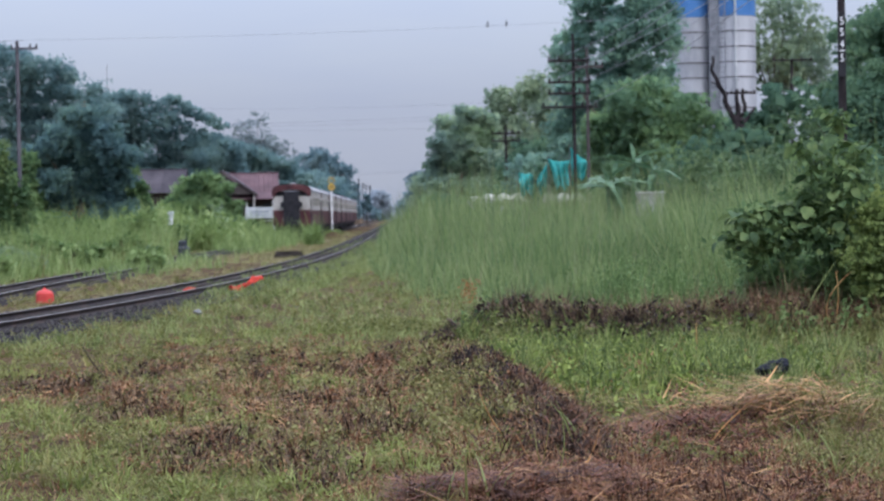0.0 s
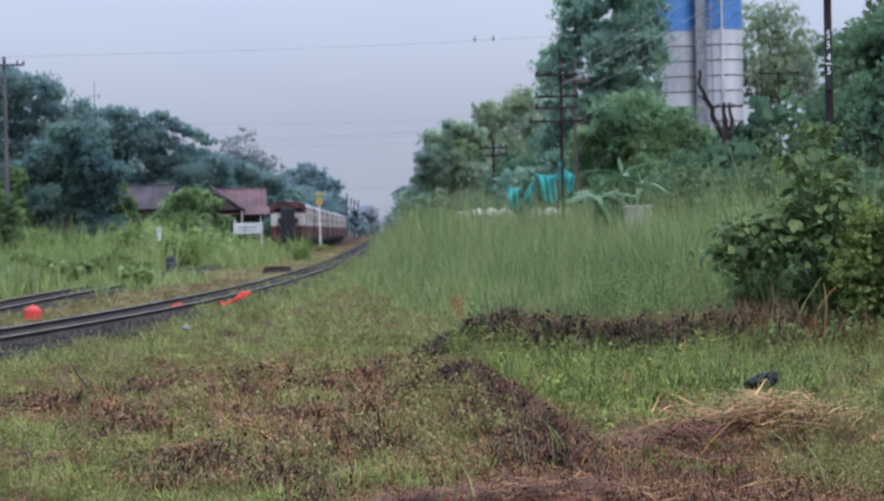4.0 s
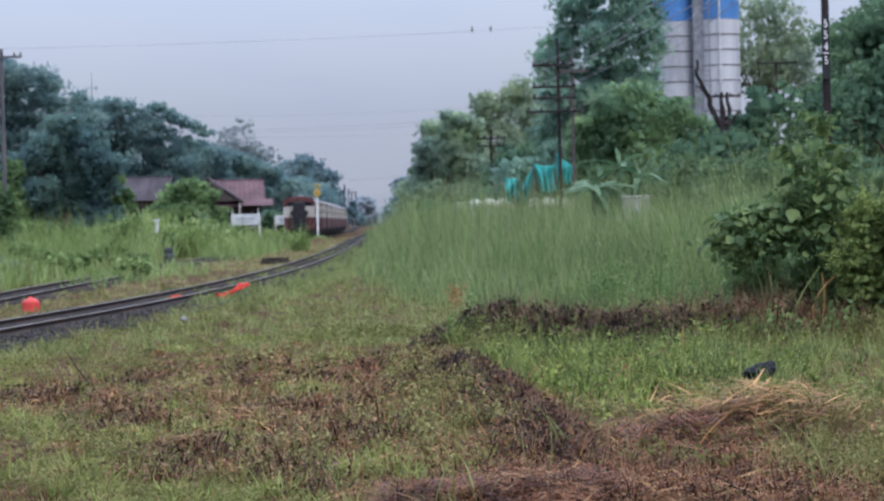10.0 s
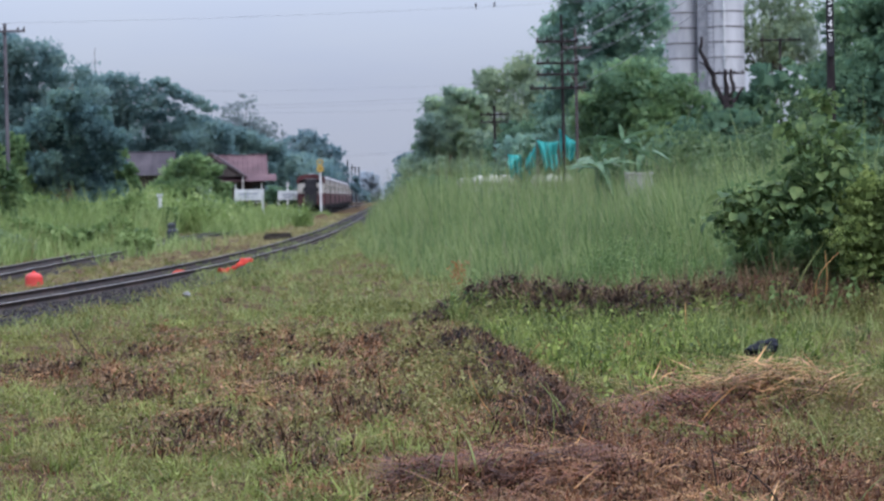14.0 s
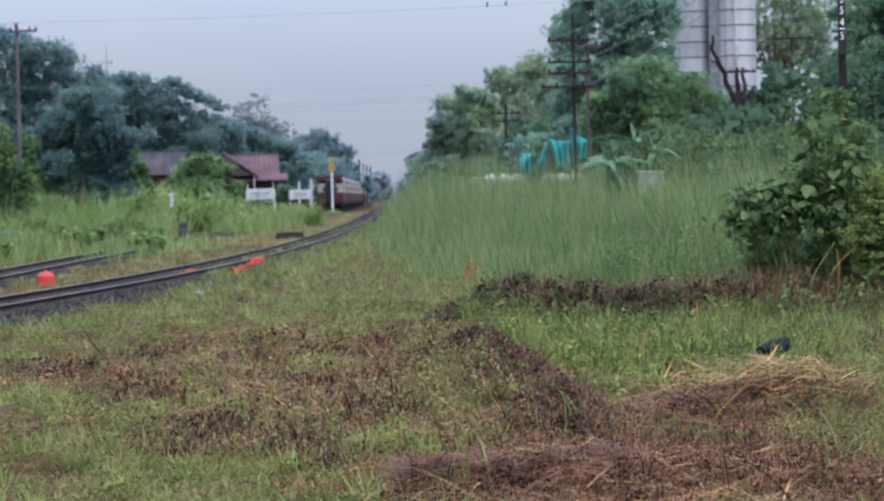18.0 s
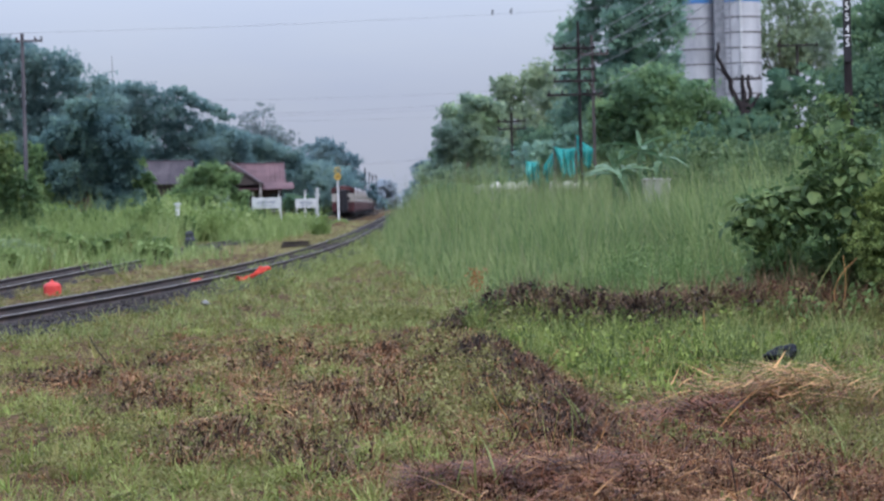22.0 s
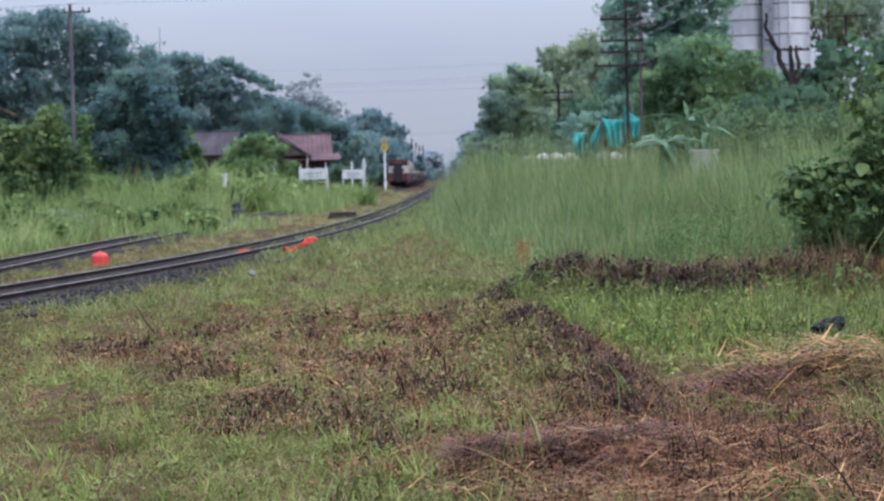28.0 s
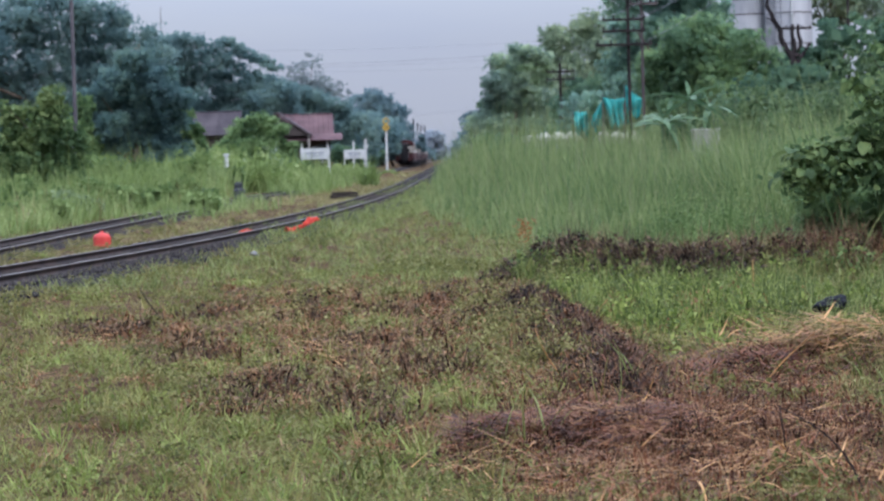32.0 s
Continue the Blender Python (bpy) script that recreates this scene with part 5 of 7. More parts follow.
stuff("foot_herbs", leaf_clumps(x, y, U(0.08, 0.2, n), U(0.2, 0.65, n), 18, 0.065), "leaf_fresh", "light green herbs at the foot of the sapling", "weeds")
x, y = spots([(4.5, 30.1), (4.9, 29.7), (5.3, 29.9), (5.6, 29.6), (5.9, 29.9), (6.3, 29.7)], 6, 0.12, 0.2, 85)
n = len(x)
stuff("foot_stems", clumps(x, y, U(0.08, 0.2, n), U(0.3, 0.85, n), 12, 0.009, 0.7, 1.0, 4), "dry_stem", "dry brown stems hanging at the foot of the sapling", "weeds")
n = 520
y = U(15.5, 24.4, n)
x = 0.68 + (26 - y) * 0.065 + RNG.normal(size=n) * 0.17 - 0.14
stuff("ridge_weeds", merge(clumps(x, y, U(0.05, 0.15, n), U(0.08, 0.22, n), 14, 0.009, 0.9, 0.8), leaf_clumps(x, y, U(0.06, 0.16, n), U(0.05, 0.16, n), 12, 0.036)), "bank_dark", "near-black weeds along the crest of the ridge", "weeds")
x, y = spots([(2.62, 25.2), (2.35, 23.4), (1.75, 24.4)], 9, 0.10, 0.25, 83)
n = len(x)
stuff("dead_tufts", merge(clumps(x, y, U(0.04, 0.12, n), U(0.14, 0.34, n), 14, 0.010, 0.8, 0.9), leaf_clumps(x, y, U(0.06, 0.16, n), U(0.10, 0.28, n), 12, 0.04)), "dead_weed", "dead brown tufts in the green strip", "weeds")
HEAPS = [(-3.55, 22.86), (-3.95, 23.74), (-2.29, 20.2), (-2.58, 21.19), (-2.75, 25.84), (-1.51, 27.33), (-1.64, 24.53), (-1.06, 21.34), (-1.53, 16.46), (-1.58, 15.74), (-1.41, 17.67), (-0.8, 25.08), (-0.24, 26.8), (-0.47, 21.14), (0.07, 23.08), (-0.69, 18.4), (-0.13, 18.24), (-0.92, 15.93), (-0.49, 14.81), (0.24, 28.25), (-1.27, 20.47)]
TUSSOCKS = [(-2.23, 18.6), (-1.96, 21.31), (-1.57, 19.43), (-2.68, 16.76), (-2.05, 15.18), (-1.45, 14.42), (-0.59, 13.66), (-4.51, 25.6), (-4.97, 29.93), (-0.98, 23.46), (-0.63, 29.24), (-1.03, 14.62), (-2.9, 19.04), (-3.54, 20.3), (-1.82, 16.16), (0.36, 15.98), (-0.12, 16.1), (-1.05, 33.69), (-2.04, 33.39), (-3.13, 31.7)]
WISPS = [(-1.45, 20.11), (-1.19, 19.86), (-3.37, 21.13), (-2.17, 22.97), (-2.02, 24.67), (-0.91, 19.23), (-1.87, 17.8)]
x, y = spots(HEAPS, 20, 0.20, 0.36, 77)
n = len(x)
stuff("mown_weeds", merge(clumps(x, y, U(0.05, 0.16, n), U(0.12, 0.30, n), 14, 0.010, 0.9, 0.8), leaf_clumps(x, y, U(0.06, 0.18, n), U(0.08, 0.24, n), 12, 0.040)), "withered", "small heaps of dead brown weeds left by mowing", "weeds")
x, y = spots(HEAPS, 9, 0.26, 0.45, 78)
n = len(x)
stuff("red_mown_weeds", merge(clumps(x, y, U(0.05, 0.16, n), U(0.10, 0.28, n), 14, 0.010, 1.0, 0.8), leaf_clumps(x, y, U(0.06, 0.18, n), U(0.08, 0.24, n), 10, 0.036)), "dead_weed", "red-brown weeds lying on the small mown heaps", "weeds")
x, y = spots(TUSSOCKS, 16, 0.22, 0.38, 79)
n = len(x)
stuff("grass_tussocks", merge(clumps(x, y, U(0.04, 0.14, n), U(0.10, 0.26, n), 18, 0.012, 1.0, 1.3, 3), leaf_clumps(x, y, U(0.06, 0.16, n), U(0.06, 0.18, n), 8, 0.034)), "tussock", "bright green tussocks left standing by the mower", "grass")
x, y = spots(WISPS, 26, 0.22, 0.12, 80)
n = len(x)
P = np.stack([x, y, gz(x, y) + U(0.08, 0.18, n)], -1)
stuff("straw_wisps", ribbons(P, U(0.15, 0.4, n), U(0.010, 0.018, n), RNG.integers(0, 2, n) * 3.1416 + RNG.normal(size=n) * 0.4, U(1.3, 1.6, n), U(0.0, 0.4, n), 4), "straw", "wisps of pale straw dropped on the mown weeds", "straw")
x = U(2.6, 4.3, 240)
y = U(13.5, 20.5, 240)
n = len(x)
stuff("olive_weeds", merge(clumps(x, y, U(0.04, 0.14, n), U(0.10, 0.32, n), 12, 0.007, 0.7, 0.9), leaf_clumps(x, y, U(0.05, 0.16, n), U(0.08, 0.24, n), 14, 0.04)), "olive_weed", "yellowing olive weeds round the straw heap", "weeds")
x = np.concatenate([RNG.normal(0.55, 0.3, 190), U(-2.6, 0.5, 330)])
y = np.concatenate([U(17.5, 27, 190), U(15.5, 30, 330)])
n = len(x)
stuff("olive_weeds", merge(clumps(x, y, U(0.04, 0.14, n), U(0.10, 0.28, n), 10, 0.007, 0.8, 0.9), leaf_clumps(x, y, U(0.06, 0.2, n), U(0.08, 0.24, n), 18, 0.04)), "olive_weed", "yellowing olive weeds beside the dead brown heap", "weeds")
x, y = scatter(3600, 8.5, 40, lambda x, y: np.clip(strawy(x, y) + 0.05 * brown(x, y), 0, 1))
n, per = len(x), 14
head = np.repeat(RNG.integers(0, 2, n) * 3.1416 + RNG.normal(size=n) * 0.75, per) + RNG.normal(size=n * per) * 0.35
x, y = np.repeat(x, per) + RNG.normal(size=n * per) * 0.09, np.repeat(y, per) + RNG.normal(size=n * per) * 0.09
n = len(x)
P = np.stack([x, y, gz(x, y) + U(0.03, 0.10, n) + 0.16 * U(0, 1, n) * strawy(x, y)], -1)
stuff("straw_litter", ribbons(P, U(0.12, 0.50, n), U(0.006, 0.012, n) * np.sqrt(y / 14), head, U(1.32, 1.62, n), U(-0.12, 0.3, n), 3), "straw", "pale dry straw stalks lying in heaps", "straw")



def litter(name, x, y, L, W, material, label, lift=0.05, tilt=(1.3, 1.62), bend=0.35, segs=4, category="straw", low=0.01):
    """Strips that lie loose on the ground, most of them across the slope."""
    n = len(x)
    P = np.stack([x, y, gz(x, y) + U(low, lift, n)], -1)
    head = RNG.integers(0, 2, n) * 3.1416 + RNG.normal(size=n) * 0.6
    return stuff(name, ribbons(P, L, W, head, U(*tilt, n), U(-0.5, 1.0, n) * bend, segs, head + 1.57 + RNG.normal(size=n) * 0.3), material, label, category)


# the raked heap of matted weeds, its straw, and the stubble round it
n = 2400
x, y = U(-0.12, 1.4, n), RNG.normal(13.7, 0.38, n)
y = y + 0.25 * np.sin(x * 5)
litter("matted_weeds", x, y, U(0.05, 0.20, n), U(0.009, 0.020, n), "red_mat", "raked heap of matted red-brown weeds", 0.12, (1.2, 1.65), 0.5, 3, "weeds")
n = 3800
x = np.concatenate([U(0.2, 2.7, n // 2), RNG.normal(2.2, 0.4, n // 4), 0.68 + (26 - np.linspace(16, 24.5, n // 4)) * 0.065 + RNG.normal(size=n // 4) * 0.16 - 0.1])
y = np.concatenate([U(10.8, 16.6, n // 2), RNG.normal(17.1, 0.35, n // 4), np.linspace(16, 25, n // 4)])
litter("weed_litter", x, y, U(0.05, 0.18, n), U(0.008, 0.018, n) * np.sqrt(y / 14), "red_mat", "dead red-brown stems lying over the stubble", 0.10, (0.9, 1.6), 0.6, 3, "weeds")
n = 520
x, y = U(0.3, 3.0, n), U(10.8, 17.0, n)
litter("loose_straw", x, y, U(0.10, 0.42, n), U(0.006, 0.014, n), "straw", "loose pale straws scattered over the stubble", 0.12, (1.3, 1.6), 0.4)
n = 150
x, y = RNG.normal(0.65, 0.40, n), RNG.normal(13.95, 0.25, n)
litter("loose_straw", x, y, U(0.15, 0.45, n), U(0.008, 0.016, n), "straw", "loose pale straws lying along the top of the weed heap", 0.10, (1.3, 1.6), 0.5)
n = 480
x, y = RNG.normal(2.9, 0.36, n), RNG.normal(18.2, 0.42, n)
litter("straw_heap", x, y, U(0.15, 0.45, n), U(0.013, 0.024, n), "straw", "heap of long dry straw thrown over the weeds", 0.25, (1.25, 1.7), 0.5, low=0.08)
n = 900
x, y = RNG.normal(2.7, 0.55, n), RNG.normal(18.0, 0.5, n)
litter("heap_weeds", x, y, U(0.12, 0.4, n), U(0.008, 0.016, n), "red_mat", "brown weed stems mixed into the straw heap", 0.10, (1.1, 1.6), 0.6, 4, "weeds")
_b = [(0.2, 12.0), (0.55, 11.7), (0.95, 11.5), (1.35, 11.6), (1.7, 11.9), (1.15, 12.3), (2.2, 12.0), (0.35, 12.5), (1.9, 11.5), (0.75, 12.6), (1.6, 12.9), (2.5, 12.6), (0.6, 11.2), (1.25, 11.1)]
per = 6
n = len(_b) * per
x = np.repeat([q[0] for q in _b], per) + RNG.normal(size=n) * 0.13
y = np.repeat([q[1] for q in _b], per) + RNG.normal(size=n) * 0.09
head = np.repeat(RNG.normal(size=len(_b)) * 0.5 + RNG.integers(0, 2, len(_b)) * 3.1416, per) + RNG.normal(size=n) * 0.5
P = np.stack([x, y, gz(x, y) + U(0.03, 0.15, n)], -1)
stuff("straw_bundles", ribbons(P, U(0.18, 0.5, n), U(0.010, 0.019, n), head, U(1.0, 1.5, n), U(0.1, 0.9, n), 6, head + 1.57), "straw", "long bent straw lying in loose bundles", "straw")
n = 1700
x, y = U(0.2, 2.8, n), U(10.6, 16.6, n)
strip_field("dead_stubble", x, y, U(0.05, 0.14, n), U(0.012, 0.024, n), U(0.0, 0.4, n), U(0.0, 0.4, n), "red_mat", "short dark stubble of cut weeds standing upright", category="weeds")
n = 170
x, y = RNG.normal(0.75, 0.15, n), RNG.normal(23.6, 0.5, n)
strip_field("ridge_stubs", x, y, U(0.08, 0.24, n), U(0.014, 0.030, n), U(0.0, 0.45, n), U(0.0, 0.5, n), "deadwood", "blackened weed stalks standing on the end of the ridge", segs=3, category="weeds")
x, y = U(-2.4, 0.1, 80), U(10.3, 13.0, 80)
n = len(x)
stuff("broad_herbs", leaf_clumps(x, y, U(0.05, 0.14, n), U(0.10, 0.24, n), 10, 0.045), "weed_leaf", "broad-leaved green herbs in the fresh grass", "weeds")
x, y = RNG.normal(1.75, 0.16, 26), RNG.normal(11.75, 0.12, 26)
stuff("pale_herbs", leaf_clumps(x, y, U(0.05, 0.12, 26), U(0.10, 0.22, 26), 14, 0.045), "weed_leaf", "light green leafy herb among the straw", "weeds")
x, y = RNG.normal(-0.2, 0.5, 60), RNG.normal(34.2, 0.5, 60)
stuff("dark_herbs", leaf_clumps(x, y, U(0.15, 0.35, 60), U(0.12, 0.3, 60), 36, 0.05), "weed_leaf", "low dark green herbs at the edge of the mown ground", "weeds")

# tall grass on the line's far side of the mown ground
def reed_edge(x, y):
    return x + 1.55 - 3.3 * np.exp(-(np.maximum(y, 36) - 36) / 26) - 0.5 * wavy(x, y, 0.5, 7) - 0.25 * wavy(x, y, 1.7, 5)


def reed(x, y):
    front = smooth01(32.5, 41, y + 1.0 * wavy(x, y, 1.2, 2) - 0.6 * np.clip(x - 3, 0, 4))
    return smooth01(-0.6, 1.2, reed_edge(x, y)) * front * smooth01(13, 9, x - 0.04 * y)


def reed_height(x, y):
    edge = smooth01(34, 51, y + 1.6 * wavy(x, y, 0.8, 2) - 0.6 * np.clip(x - 3, 0, 4)) * (0.14 + 0.86 * smooth01(-0.5, 4.6 - 2.2 * smooth01(60, 110, y), reed_edge(x, y)))
    return (0.22 + 1.85 * edge + (0.1 + 0.24 * edge) * wavy(x, y, 0.55, 1) + 0.16 * wavy(x, y, 1.9, 3)) * (1 + 0.62 * smooth01(52, 100, y))


x, y = scatter(18500, 33, 210, lambda x, y: reed(x, y), 1.3, -0.05, 0.24)
n = len(x)
stuff("tall_grass", clumps(x, y, U(0.06, 0.2, n), reed_height(x, y) * U(0.7, 1.25, n), 6, 0.011, 0.34, 0.6, 2), "tall_blade", "tall green uncut grass beside the main track", "grass")
x, y = scatter(1500, 34, 100, lambda x, y: reed(x, y) * (0.25 + 0.75 * (wavy(x, y, 0.7, 13) > 0.1)), 1.3, -0.05, 0.2)
n = len(x)
stuff("tall_weeds", leaf_clumps(x, y, U(0.15, 0.4, n), reed_height(x, y) * U(0.4, 0.85, n), 16, 0.055), "leaf_fresh", "fine-leaved yellow-green weeds mixed into the tall grass", "weeds")
x, y = U(3.3, 5.6, 150), U(34.5, 42, 150)
n = len(x)
stuff("upright_weeds", merge(leaf_clumps(x, y, U(0.10, 0.25, n), U(0.5, 1.35, n) * smooth01(33.5, 37, y), 34, 0.042), clumps(x, y, U(0.03, 0.1, n), U(0.7, 1.6, n) * smooth01(33.5, 37, y), 5, 0.010, 0.3, 0.4, 3)), "leaf_fresh", "fine-leaved green weeds standing in the tall grass", "weeds")
x, y = scatter(3200, 40, 150, lambda x, y: reed(x, y) * 0.8, 1.3, -0.05, 0.24)
n = len(x)
strip_field("grass_stalks", x, y, reed_height(x, y) * U(0.8, 1.35, n), U(0.006, 0.012, n) * np.sqrt(y / 45), U(0.0, 0.15, n), U(0.0, 0.5, n), "plume", "thin tall grass stalks with seed heads", segs=3)

x, y = U(0.7, 4.6, 170), U(72, 100, 170)
n = len(x)
strip_field("reed_stalks", x, y, U(2.4, 3.7, n), U(0.018, 0.035, n), U(0.0, 0.12, n), U(0.0, 0.35, n), "tall_blade", "tall reeds standing above the grass beside the line", segs=4)

x = U(4.3, 6.8, 130)
y = 30.7 + RNG.normal(size=130) * 0.5
n = len(x)
hh = U(0.15, 0.6, n)
stuff("sapling_tangle", clumps(x, y, U(0.08, 0.25, n), hh * 1.4, 18, 0.006, 0.9, 0.9), "dry_stem", "tangle of dry brown stems at the saplings' foot", "weeds")
x = U(4.2, 6.8, 130)
y = 30.8 + RNG.normal(size=130) * 0.6
n = len(x)
stuff("sapling_litter", merge(clumps(x, y, U(0.1, 0.25, n), U(0.3, 0.8, n), 10, 0.007, 0.6, 0.8), leaf_clumps(x, y, U(0.1, 0.3, n), U(0.2, 0.6, n), 22, 0.045)), "dark_weed", "withered brown leaves and stems under the saplings", "weeds")
x = np.concatenate([U(4.0, 6.8, 240), U(6.3, 8.2, 260)])
y = 30.3 + RNG.normal(size=len(x)) * 0.5
n = len(x)
hh = U(0.12, 0.5, n) * (0.7 + 0.35 * np.clip(x - 5.8, 0, 2))
stuff("sapling_creepers", merge(clumps(x, y, U(0.06, 0.2, n), hh * 1.3, 10, 0.009, 0.7, 0.9), leaf_clumps(x, y, U(0.1, 0.3, n), hh, 16, 0.045)), "weed_leaf", "small-leaved creepers and weeds at the saplings' foot", "weeds")
x, y = U(5.6, 9.9, 330), U(43, 55, 330)
n = len(x)
stuff("bank_reeds", clumps(x, y, U(0.08, 0.25, n), U(2.2, 3.7, n) * (0.75 + 0.06 * (x - 5)), 13, 0.014, 0.30, 0.7, 4), "tall_blade", "tall light green grass on the bank behind the sapling", "grass")
x, y = U(6.0, 10.5, 60), U(42, 54, 60)
stuff("bank_herbs", leaf_clumps(x, y, U(0.25, 0.6, 60), U(1.0, 2.2, 60), 40, 0.075), "leaf_fresh", "bushy yellow-green weeds in the bank grass", "weeds")
x = U(5.5, 13.0, 600)
y = U(44, 62, 600) + 0.8 * (x - 6)
n = len(x)
stuff("bank_grass", clumps(x, y, U(0.08, 0.25, n), U(1.3, 2.6, n), 12, 0.011, 0.35, 0.9, 3), "tall_blade", "tall grass growing between the shrubs on the bank", "grass")

# field grass beyond the siding, and between the tracks
def field(x, y):
    left = smooth01(-11.0, -12.2, x + 0.5 * wavy(x, y, 0.4, 3))
    over = 0.6 * smooth01(104, 114, y) * smooth01(1.5, 0.4, np.abs(x - siding_x(y) - 1.0)) * smooth01(175, 150, y) + 0.9 * bump2(x, y, -9.2, 81, 1.5, 9.5) + smooth01(108, 120, y) * smooth01(1.6, 1.0, np.abs(x - siding_x(y) - 0.2)) * smooth01(175, 150, y)
    return np.clip(left + over, 0, 1)


x, y = scatter(14000, 48, 230, lambda x, y: field(x, y) * (y > 52), 1.3, -0.225, 0.0)
n = len(x)
hgt = (0.95 + 0.40 * wavy(x, y, 0.3, 5) + 0.2 * wavy(x, y, 1.3, 8)) * np.where(x > -11, 0.7 + 0.95 * smooth01(104, 118, y), 1.0) * (1 + 1.5 * smooth01(66, 118, y) * (x < -10.5))
stuff("field_grass", clumps(x, y, U(0.08, 0.25, n), hgt * U(0.7, 1.25, n), 5, 0.015, 0.3, 0.9, 2), "field_blade", "thick green field grass growing over the siding", "grass")
x, y = scatter(3500, 40, 190, lambda x, y: ((x > siding_x(y)) & (x < main_x(y)) & ~on_track(x, y, 0.7)) * 0.9 + 0.25 * field(x, y) * (wavy(x, y, 0.6, 4) > 0.3), 1.2, -0.225, 0.0)
n = len(x)
stuff("verge_grass", clumps(x, y, U(0.05, 0.2, n), U(0.08, 0.3, n), 14, 0.008), "dry_blade", "thin yellowing grass between the tracks", "grass")
y = U(58, 112, 170)
x = -11.4 - U(0, 0.12, 170) * y
n = len(x)
stuff("dry_field_weeds", clumps(x, y, U(0.1, 0.35, n), U(0.7, 1.5, n), 11, 0.013, 0.4, 0.8), "dry_blade", "dry yellow-brown weeds standing in the field grass", "weeds")
x = np.concatenate([U(-15.0, -11.2, 120), U(-12.4, -9.8, 60), RNG.normal(-5.5, 0.22, 22)])
y = np.concatenate([U(182, 193, 120), U(212, 228, 60), RNG.normal(138, 0.6, 22)])
n = len(x)
stuff("sign_weeds", merge(clumps(x, y, U(0.1, 0.35, n), U(1.0, 1.75, n) * np.where(y < 150, 1.3, 1), 12, 0.02, 0.4, 0.8), leaf_clumps(x, y, U(0.2, 0.5, n), U(0.7, 1.4, n) * np.where(y < 150, 1.35, 1), 14, 0.10)), "field_blade", "tall weeds grown up in front of the station boards", "weeds")
y = 50 * (150 / 50) ** RNG.random(800)
x = main_x(y) + U(0.8, 3.0, 800)
n = len(x)
stuff("rail_grass", clumps(x, y, U(0.06, 0.22, n), U(0.14, 0.42, n), 11, 0.010, 0.8, 1.0), "rough_blade", "grass grown up to the near rail of the main track", "grass")
y = 88 * (250 / 88) ** RNG.random(1100)
x = siding_x(y) + 0.7 + (main_x(y) - siding_x(y) - 1.4) * RNG.random(1100)
k = (y < 165) | (RNG.random(1100) < 0.6)
x, y = x[k], y[k]
n = len(x)
stuff("dry_verge", clumps(x, y, U(0.10, 0.35, n), U(0.10, 0.35, n), 11, 0.011, 1.0, 1.0), "dry_blade", "thin yellowing grass on the far ballast", "grass")
x, y = RNG.normal(-6.32, 0.5, 30), RNG.normal(199, 0.8, 30)
stuff("marker_grass", clumps(x, y, U(0.1, 0.3, 30), U(0.15, 0.45, 30), 14, 0.016, 0.6, 0.9), "field_blade", "grass round the foot of the tall marker", "grass")
y = 52 * (170 / 52) ** RNG.random(420)
x = main_x(y) + RNG.normal(size=420) * 0.75
k = wavy(x, y, 0.25, 6) + 0.5 * wavy(x, y, 1.1, 2) > -0.1
x, y = x[k], y[k]
n = len(x)
stuff("track_weeds", clumps(x, y, U(0.06, 0.2, n), U(0.10, 0.32, n), 12, 0.012, 0.8, 1.0), "rough_blade", "weeds growing through the ballast of the main track", "weeds")
for _x, _y, _w, _h, _n, _s, _m in ((-13.5, 118, 3.5, 1.9, 2600, 71, "leaf_fresh"), (-16.5, 112, 4, 2.0, 2800, 72, "leaf_fresh"), (-20, 118, 4, 2.1, 2800, 73, "leaf_fresh"), (-23.5, 108, 4, 1.9, 2600, 74, "leaf_fresh"), (-12.6, 138, 3, 2.3, 2600, 75, "leaf_light"),
                                   (-15.5, 142, 4, 2.6, 2600, 76, "leaf_fresh"), (-11.6, 160, 3, 1.7, 2200, 77, "leaf_fresh"), (-24.5, 122, 5, 2.4, 2800, 78, "leaf_fresh"), (-28.5, 126, 5, 2.2, 2800, 79, "leaf_fresh"), 
                                   (-17, 90, 4, 1.2, 2400, 81, "leaf_fresh"), (-13.2, 84, 3, 1.0, 2200, 82, "leaf_fresh"), (-8.9, 78, 1.6, 0.75, 1800, 83, "leaf_fresh")):
    tree("field_shrub", _x, _y, _h, heap(8, _w * 1.15, 2, _h * 1.3, _s, 0.15), 0.15, int(_n * 1.15), M[_m], "leafy shrub growing in the field grass", "shrub", trunk=0.04, seed=_s, group="shrubs in the field", limbs=4)
_r = random.Random(21)
for _i in range(22):
    _y = _r.uniform(64, 108)
    _x = -11.6 - _r.uniform(0, 0.1 * _y)
    _h = _r.uniform(0.7, 1.3) * (0.7 + _y / 180)
    tree("field_weed", _x, _y, _h, heap(6, _r.uniform(1.2, 2.6), 1.2, _h, 200 + _i, 0.15), 0.12, 950, M[_r.choice(("leaf_fresh", "leaf_fresh", "leaf_yellow", "leaf_light"))], "bushy weed standing in the field grass", "weed", trunk=0.02, seed=200 + _i, group="weeds in the field", limbs=2)


